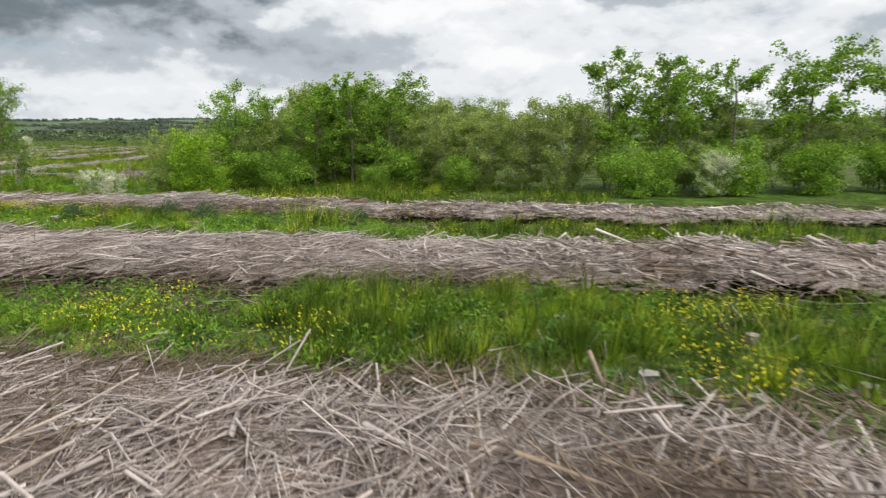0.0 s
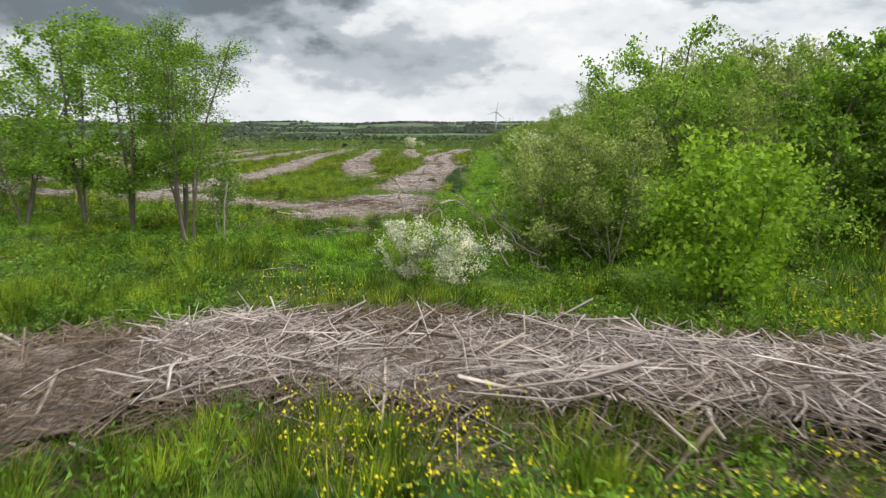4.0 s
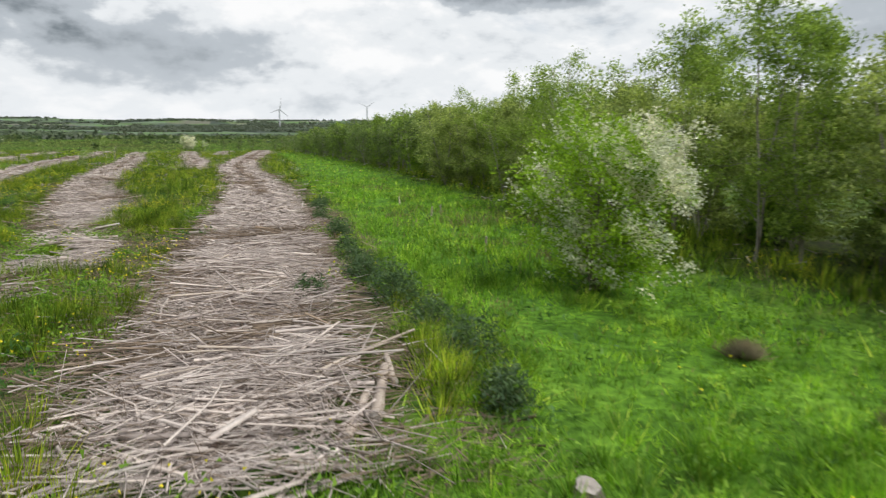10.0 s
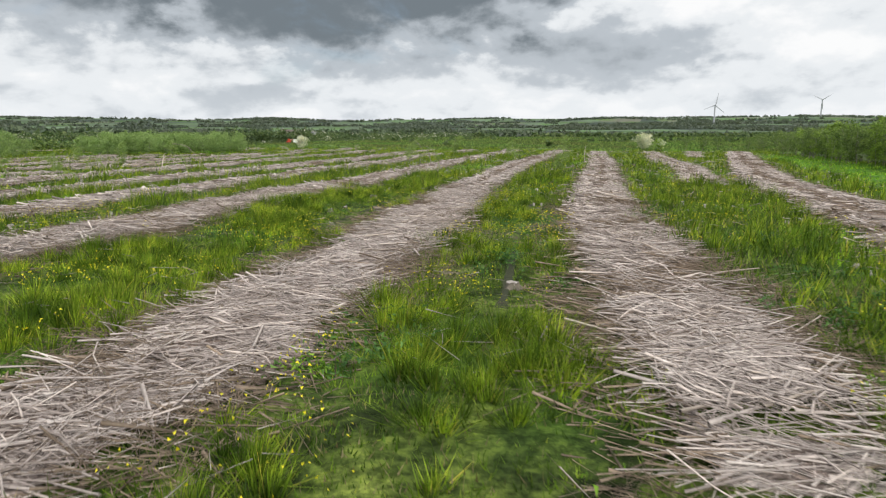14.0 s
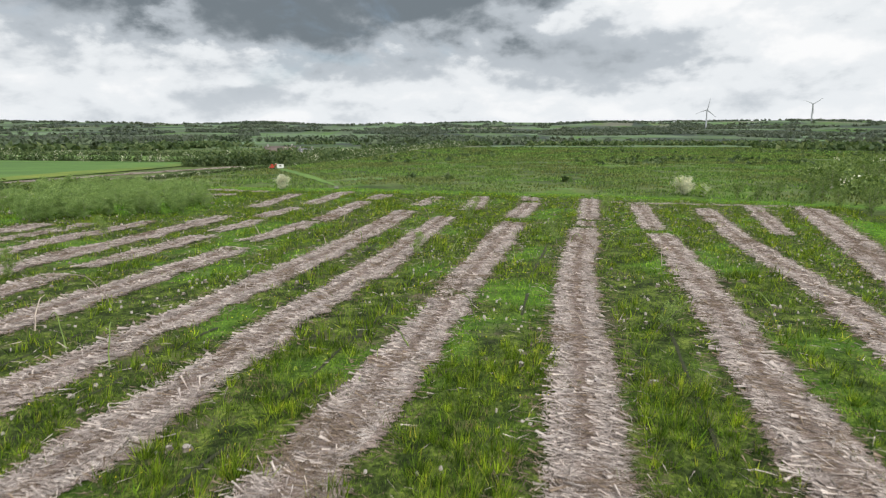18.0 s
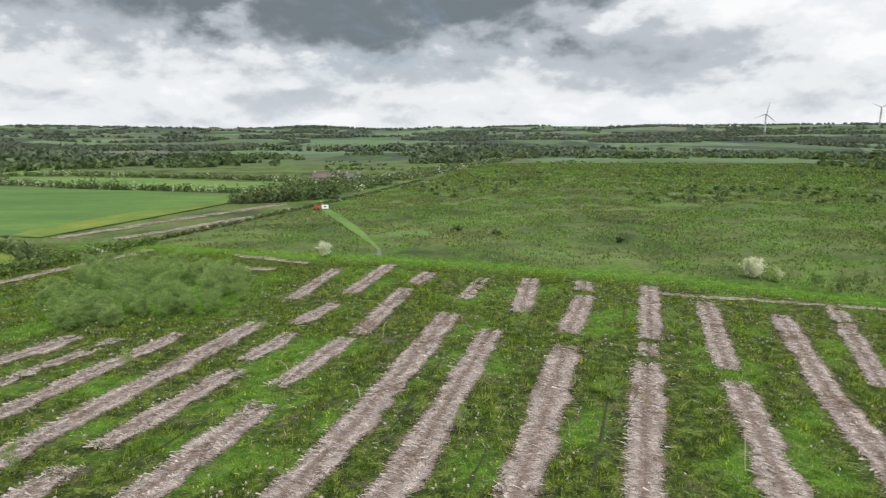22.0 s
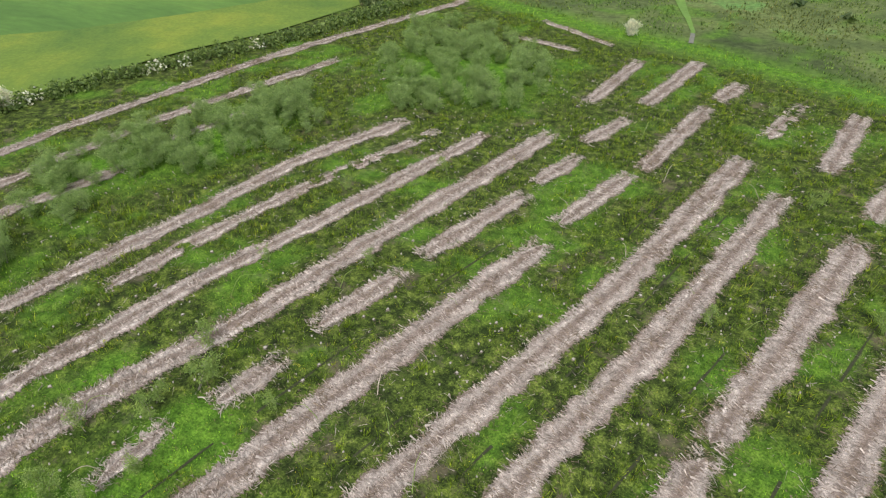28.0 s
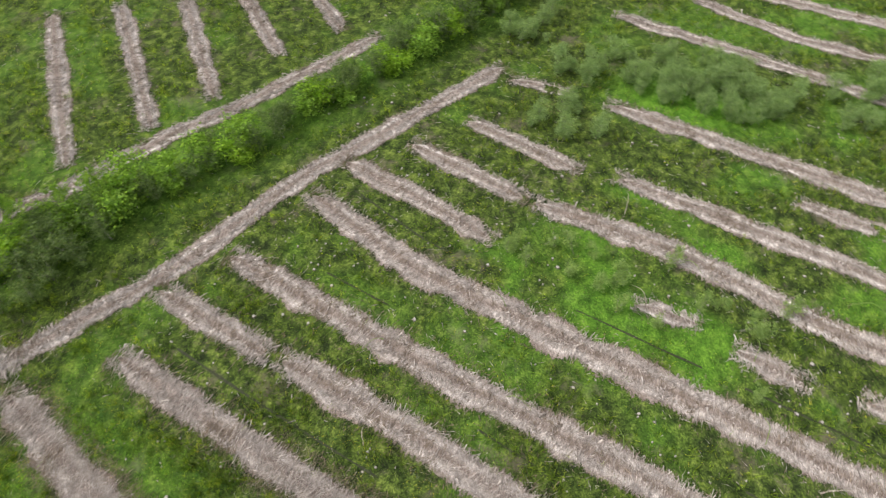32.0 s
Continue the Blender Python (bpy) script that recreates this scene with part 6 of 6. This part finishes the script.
# ---- stumps, posts and loose wood ----
def stump_mesh(seed, r, tall):
    g = np.random.default_rng(seed)
    k = 12
    a = np.arange(k) * 2 * np.pi / k
    flare = 1 + 0.18 * g.normal(size=k)
    rings = []
    for f, z in ((1.45, -0.08), (1.15, 0.05), (1.0, tall * 0.6), (0.98, tall)):
        rr = r * f * (1 + (flare - 1) * (1.6 if z < 0.06 else 0.7))
        rings.append(np.column_stack([np.cos(a) * rr, np.sin(a) * rr, z + 0.015 * g.normal(size=k) + (np.cos(a) * 0.05 * r if z == tall else 0)]))
    V = np.concatenate(rings)
    i = np.arange(k)
    F = np.concatenate([np.stack([i + k * j, (i + 1) % k + k * j, (i + 1) % k + k * (j + 1), i + k * (j + 1)], 1) for j in range(3)])
    side = np_mesh("bark", V, F, smooth=True)
    side.materials.append(M_BARK)
    top = np.concatenate([rings[3] * (0.97, 0.97, 1) + (0, 0, 0.006), rings[3] * (0.5, 0.5, 1) + (0, 0, 0.012), [[0, 0, tall + 0.01]]])
    F3 = [(q, (q + 1) % k, (q + 1) % k + k, q + k) for q in range(k)]
    cap = np_mesh("cut_face", top, np.array(F3))
    bm = bmesh.new()
    bm.from_mesh(cap)
    bm.verts.ensure_lookup_table()
    for q in range(k):
        bm.faces.new((bm.verts[q + k], bm.verts[(q + 1) % k + k], bm.verts[2 * k]))
    bm.to_mesh(cap)
    bm.free()
    cap.materials.append(M_STUMP_TOP)
    return side, cap


STUMPS = [stump_mesh(s, r, t) for s, r, t in ((1, 0.15, 0.15), (2, 0.12, 0.12), (3, 0.18, 0.17), (4, 0.14, 0.20))]


def stump(x, y, size=1.0, which=None):
    side, cap = STUMPS[int(rng.integers(4)) if which is None else which]
    root = new("tree_stump")
    tagged(root, "low sawn tree stump with weathered grey top in the grass", "tree stump", "stumps")
    root.matrix_basis = Matrix.LocRotScale((x, y, float(ground_z(x, y))), Euler((rng.normal(0, 0.06), rng.normal(0, 0.06), rng.uniform(0, 6.28))), (size, size, size))
    new("bark", side).parent = root
    new("cut_face", cap).parent = root


for x, y, s in ((0.9, -16.5, 1.3), (1.15, -16.9, 1.2), (0.65, -16.2, 1.0), (2.9, -18.7, 1.0), (1.6, -18.5, 0.9), (3.5, -16.7, 1.0), (1.9, -21.1, 0.9), (2.1, -16.2, 0.9), (3.9, -15.2, 1.0), (0.8, -19.6, 1.0), (2.2, -20.1, 0.8)):
    stump(x, y, s * 0.85)
for x, y, s in ((2.5, -68.4, 1.1), (5.1, -68.0, 1.0), (3.0, -65.9, 1.1), (-3.1, -63.3, 0.9), (3.1, -69.6, 1.0), (4.6, -70.0, 1.2), (-3.4, -65.7, 0.9), (1.4, -69.2, 1.0), (-1.0, -67.9, 0.9)):
    stump(x, y, s * 0.85)
for x, y, s in ((-12.1, -43.5, 1.1), (-10.8, -44.8, 0.9), (-9.4, -45.6, 1.0), (-5.9, -46.2, 1.1), (-5.1, -47.5, 1.2), (-3.8, -46.6, 1.1), (-2.9, -47.6, 1.3), (-8.9, -47.1, 1.0), (-8.0, -46.1, 0.9), (-12.5, -34.1, 1.1), (-1.3, -50.6, 1.2), (-1.5, -52.5, 1.1), (1.7, -52.7, 1.0)):
    stump(x, y, s * 0.85)
# stumps of the old planting lines between the rows of the north field
made = 0
for k in range(2600):
    x, y = rng.uniform(-60, 45), rng.uniform(8, 135)
    if made < 230 and row_dist(np.array([x]), np.array([y]))[0] > 0.5 and north_limit(np.array([x]), np.array([y]))[0] and lush(np.array([x]), np.array([y]))[0] < 0.5:
        stump(x, y, rng.uniform(0.7, 1.05))
        made += 1


def rod(name, pts, r0, r1, mat, parent=None, label="", category="", group="", sides=6):
    p = np.array(pts, float)
    r = np.linspace(r0, r1, len(p))
    V, F = [], []
    a = np.arange(sides) * 2 * np.pi / sides
    for i in range(len(p)):
        d = p[min(i + 1, len(p) - 1)] - p[max(i - 1, 0)]
        d = d / np.linalg.norm(d)
        s = np.cross(d, (0.3, 0.2, 1) if abs(d[2]) < 0.9 else (1, 0, 0))
        s /= np.linalg.norm(s)
        b = np.cross(d, s)
        V.append(p[i] + r[i] * (np.cos(a)[:, None] * s + np.sin(a)[:, None] * b))
    i = np.arange(sides)
    F = np.concatenate([np.stack([i + sides * j, (i + 1) % sides + sides * j, (i + 1) % sides + sides * (j + 1), i + sides * (j + 1)], 1) for j in range(len(p) - 1)])
    return put(name, np_mesh(name, np.concatenate(V), F, smooth=True), mat, parent, label, category, group)


def bend(pts, n=14, wobble=0.04, seed=0):
    """A line through pts smoothed and made crooked."""
    g = np.random.default_rng(seed)
    p = np.array(pts, float)
    t = np.linspace(0, len(p) - 1, n)
    q = np.column_stack([np.interp(t, np.arange(len(p)), p[:, k]) for k in range(3)])
    for _ in range(3):
        q[1:-1] = 0.25 * q[:-2] + 0.5 * q[1:-1] + 0.25 * q[2:]
    q[1:-1] += g.normal(0, wobble, (n - 2, 3))
    return q


for x, y, tall, tilt in ((5.2, -21.6, 0.62, 0.15), (6.4, -19.6, 0.5, -0.2), (11.6, -5.6, 0.55, 0.05), (15.3, 1.6, 0.6, 0.1), (17.4, 6.8, 0.6, -0.1), (16.2, 2.1, 0.55, 0.0)):
    z = float(ground_z(x, y))
    ob = rod("marker_post", bend(((x, y, z - 0.1), (x + tilt * 0.4, y, z + tall * 0.75)), 4, 0.004), 0.034, 0.030, M_LOG, label="short pale split wooden post in the green lane", category="post", group="marker posts")
    put("end_grain", np_mesh("end_grain", *tubes([(x + tilt * 0.4, y, z + tall * 0.75 - 0.004)], [(x + tilt * 0.4, y, z + tall * 0.75 + 0.012)], [0.030], [0.004], 6)), M_STUMP_TOP, ob)

# the dead tree leaning in the hedge gap
dead = new("dead_tree")
tagged(dead, "leaning dead tree, bark peeled, bare forked branches over grass", "tree")
rod("trunk", bend(((-2.82, -27.46, 0.0), (-2.88, -27.3, 0.6), (-2.93, -27.16, 1.15), (-3.06, -26.78, 1.8)), 14, 0.03, 1), 0.048, 0.024, M_BARK_PALE, dead)
rod("branch", bend(((-3.06, -26.78, 1.8), (-3.18, -26.45, 2.0), (-3.29, -26.13, 2.06)), 9, 0.03, 2), 0.022, 0.006, M_BARK, dead)
rod("branch", bend(((-3.12, -26.7, 1.88), (-3.12, -26.62, 2.2), (-3.13, -26.6, 2.5)), 9, 0.03, 3), 0.014, 0.004, M_BARK, dead)
rod("branch", bend(((-2.86, -27.36, 0.4), (-2.7, -27.79, 1.0), (-2.58, -28.1, 1.8), (-2.45, -28.4, 2.4)), 14, 0.045, 4), 0.026, 0.007, M_BARK_PALE, dead)
rod("branch", bend(((-2.95, -27.1, 1.25), (-3.1, -26.75, 0.9), (-3.2, -26.5, 0.35), (-3.32, -26.3, 0.05)), 9, 0.015, 5), 0.013, 0.005, M_STICK, dead)
rod("branch", bend(((-2.98, -26.95, 1.5), (-3.0, -26.8, 2.0), (-2.98, -26.75, 2.15)), 6, 0.01, 6), 0.009, 0.003, M_STICK, dead)

# fallen limbs by the ditch
fallen = new("fallen_limb")
tagged(fallen, "fallen grey limb with arching bare side branches in long grass", "fallen branch")
rod("stem", bend(((-4.2, -30.6, 0.25), (-3.7, -31.6, 0.5), (-3.6, -32.6, 0.35), (-3.9, -33.6, 0.25), (-4.3, -34.4, 0.2)), 20, 0.045, 7), 0.036, 0.010, M_BARK, fallen)
rod("branch", bend(((-3.7, -31.5, 0.5), (-3.3, -31.6, 1.2), (-3.2, -32.0, 1.4), (-3.4, -32.8, 1.15), (-3.6, -33.4, 0.6)), 14, 0.03, 8), 0.010, 0.004, M_STICK, fallen)
rod("branch", bend(((-3.65, -31.4, 0.5), (-3.4, -31.0, 1.1), (-3.2, -30.8, 1.8)), 9, 0.03, 9), 0.010, 0.004, M_STICK, fallen)
rod("branch", bend(((-3.62, -32.3, 0.4), (-4.1, -32.8, 0.35), (-4.6, -33.1, 0.05)), 8, 0.03, 10), 0.02, 0.008, M_BARK_PALE, fallen)
for k, (a, b, c) in enumerate((((-2.6, -35.4, 0.2), (-3.0, -34.0, 1.6), (-3.6, -32.4, 2.4)), ((-1.8, -35.6, 0.2), (-2.6, -34.8, 1.2), (-3.6, -34.4, 1.7)), ((-1.2, -34.6, 0.3), (-2.4, -33.0, 1.9), (-2.8, -31.8, 2.8)),
                               ((-1.9, -36.2, 0.2), (-2.6, -36.4, 0.9), (-3.4, -36.6, 1.1)), ((-0.6, -36.0, 0.4), (-1.8, -36.6, 1.3), (-2.8, -37.2, 1.5)))):
    rod("willow_pole", bend((a, b, c), 12, 0.07, 20 + k), 0.028, 0.007, M_BARK, None, "leaning bare willow pole in the hedge gap", "branch", "leaning poles")
# a thin sapling with a leafy head in the hedge gap
sap = new("sapling")
tagged(sap, "thin crooked sapling with a leafy green head in the hedge", "sapling")
rod("stem", bend(((-9.2, -28.78, -0.05), (-9.16, -28.74, 0.8), (-9.12, -28.7, 1.44), (-9.0, -28.67, 1.95), (-8.97, -28.62, 2.35)), 14, 0.008, 71), 0.034, 0.018, M_BARK_PALE, sap)
g = np.random.default_rng(72)
c = np.array([-8.97, -28.6, 2.32]) + g.normal(0, 1, (240, 3)) * (0.07, 0.07, 0.13)
put("foliage", np_mesh("foliage", *leaves(c, 0.075, 0.1, g, 0.75, True)), M_LEAF_MID, sap)
rod("branch", bend(((-9.0, -28.67, 1.95), (-9.25, -28.5, 2.2), (-9.45, -28.3, 2.6)), 7, 0.015, 73), 0.010, 0.004, M_BARK, sap)
# loose wood on the green lane
for k, (x, y, ln, yaw, r) in enumerate(((1.7, -19.7, 1.9, 0.75, 0.05), (1.9, -19.2, 1.3, 0.7, 0.03), (2.3, -20.9, 0.9, -0.4, 0.03), (5.6, -19.9, 1.0, 0.2, 0.02), (3.2, -17.9, 1.4, 1.3, 0.02), (4.4, -17.0, 1.6, 0.3, 0.018), (0.2, -17.6, 1.7, 0.2, 0.045))):
    z = float(ground_z(x, y)) + 0.12
    c, s = math.cos(yaw) * ln / 2, math.sin(yaw) * ln / 2
    rod("dead_branch", bend(((x - c, y - s, z), (x, y, z + 0.08), (x + c, y + s, z + 0.03)), 8, 0.02, 40 + k), r, r * 0.5, M_LOG, None, "bare grey branch lying in the grass", "branch", "lying branches")

# sawn logs at the ends of the brash
for k, (x, y, ln, yaw, r) in enumerate(((3.4, -12.4, 1.5, 0.9, 0.075), (2.9, -12.7, 1.2, 0.8, 0.06), (3.9, -11.9, 0.9, 1.1, 0.05), (-2.7, -24.2, 1.0, 0.25, 0.085), (-2.3, -24.6, 0.8, 0.1, 0.075), (-3.1, -24.9, 1.2, 0.5, 0.06), (-2.6, -23.6, 0.9, -0.3, 0.06), (3.0, 4.2, 2.0, -0.3, 0.055), (2.2, 3.6, 1.5, 0.1, 0.05))):
    z = float(ground_z(x, y)) + 0.16
    d = np.array([math.cos(yaw) * ln / 2, math.sin(yaw) * ln / 2, 0.02])
    p, e = np.array([x, y, z]) - d, np.array([x, y, z]) + d
    ob = rod("sawn_log", bend((p, (p + e) / 2, e), 6, 0.008, 90 + k), r, r * 0.86, M_LOG, None, "short sawn log with pale cut ends on the brash", "log", "sawn logs", 9)
    u = d / np.linalg.norm(d)
    for c, rr in ((p, r), (e, r * 0.86)):
        o = -u if c is p else u
        put("cut_face", np_mesh("cut_face", *tubes([c - o * 0.01], [c + o * 0.008], [rr * 1.0], [rr * 0.2], 9)), M_STUMP_TOP, ob)


def dead_tussock(x, y, size):
    g = np.random.default_rng(int(abs(x * 13 + y * 7)) + 2)
    n = 1500
    a, r = g.uniform(0, 6.28, n), np.abs(g.normal(0, 0.16, n)) * size
    b = np.column_stack([np.cos(a) * r, np.sin(a) * r, np.zeros(n)])
    t = b * g.uniform(1.5, 2.6, (n, 1)) + np.column_stack([g.normal(0, 0.06, n), g.normal(0, 0.06, n), g.uniform(0.18, 0.5, n) * size])
    ob = put("dead_grass_tussock", np_mesh("dead_grass_tussock", *spikes(b, t, np.full(n, 0.006))), M_STRAW, None, "brown withered grass tussock in the green lane", "tussock", "dead tussocks")
    ob.location = (x, y, float(ground_z(x, y)))


for x, y, s in ((-1.2, -25.6, 0.9), (8.8, -14.4, 0.6), (-3.2, -23.0, 0.6), (7.6, -16.8, 0.5)):
    dead_tussock(x, y, s)

# pool of dark water in the ditch
a = np.linspace(0, 2 * np.pi, 25)[:-1]
V = np.column_stack([-7.45 + np.cos(a) * 0.34 * (1 + 0.25 * np.sin(3 * a) + 0.12 * np.cos(7 * a)), -32.0 + np.sin(a) * 0.85 * (1 + 0.15 * np.cos(4 * a)), np.full(24, -0.2)])
bm = bmesh.new()
bm.faces.new([bm.verts.new(v) for v in V])
water = solid("ditch_water", ((0.3, (0.030, 0.032, 0.022)), (0.7, (0.060, 0.060, 0.042))), scale=2, rough=0.08, bump=0.02)
put("ditch_pool", bm_mesh("ditch_pool", bm), water, label="small pool of dark water in the ditch", category="water", kind="structure")


# dark broom and thistle bushes
def broom(x, y, size):
    g = np.random.default_rng(int(abs(x * 31 + y * 17)) + 5)
    n = 900
    d = g.normal(size=(n, 3))
    d[:, 2] = np.abs(d[:, 2]) * 1.2
    d /= np.linalg.norm(d, axis=1, keepdims=True)
    c = d * (g.random((n, 1)) ** 0.4) * (0.52, 0.52, 0.72) * size * g.uniform(0.85, 1.15, (n, 1))
    root = new("broom_bush")
    tagged(root, "small dark grey-green bush beside the windrow", "bush", "low bushes")
    root.location = (x, y, float(ground_z(x, y)))
    put("foliage", np_mesh("foliage", *leaves(c, 0.095, -0.5, g, 0.34)), M_BROOM, root)
    tips = c[g.choice(n, 14)]
    put("stems", np_mesh("stems", *tubes(np.zeros((14, 3)), tips * 0.9, np.full(14, 0.012), np.full(14, 0.004), 4)), M_BARK, root, kind="stuff")


for x, y, s in ((-1.9, -47.3, 1.1), (-0.7, -48.8, 1.15), (-5.2, -46.3, 0.7), (-3.0, -47.1, 0.7), (4.1, -52.6, 0.8), (2.8, -52.2, 0.7), (-5.4, -46.1, 0.8), (6.4, -8.5, 1.1), (5.4, -11.9, 1.05), (6.8, -6.7, 1.0), (5.1, -7.3, 0.8)):
    broom(x, y, s)
for x, y, s in ((9.6, -0.8, 1.0), (9.3, -1.1, 0.9), (6.9, -6.4, 1.1), (6.6, -8.1, 1.2), (7.9, -4.2, 0.9), (8.4, -3.2, 0.8), (11.2, 3.5, 0.9), (12.6, 6.4, 0.9), (14.2, 9.0, 0.8), (5.9, -10.2, 0.9), (4.6, -13.4, 0.8)):
    broom(x, y, s)

# pale whips left standing or broken in the north field
for k in range(54):
    x, y = (rng.normal(-32, 14), rng.normal(50, 16)) if k < 28 else (rng.uniform(-25, 35), rng.uniform(55, 120))
    z = float(ground_z(x, y))
    a, ln = rng.uniform(0, 6.28), rng.uniform(1.6, 3.4)
    dxy = np.array([math.cos(a), math.sin(a)])
    p1 = (x + dxy[0] * ln * 0.35, y + dxy[1] * ln * 0.35, z + ln * 0.75)
    p2 = (x + dxy[0] * ln * 0.9, y + dxy[1] * ln * 0.9, z + ln * rng.uniform(0.3, 0.9))
    rod("broken_whip", bend(((x, y, z - 0.05), p1, p2), 8, 0.03, 60 + k), 0.045, 0.016, M_LEAF_PALE if k % 3 else M_LOG, None, "thin pale broken sapling stem standing among windrows", "sapling", "broken whips", 4)
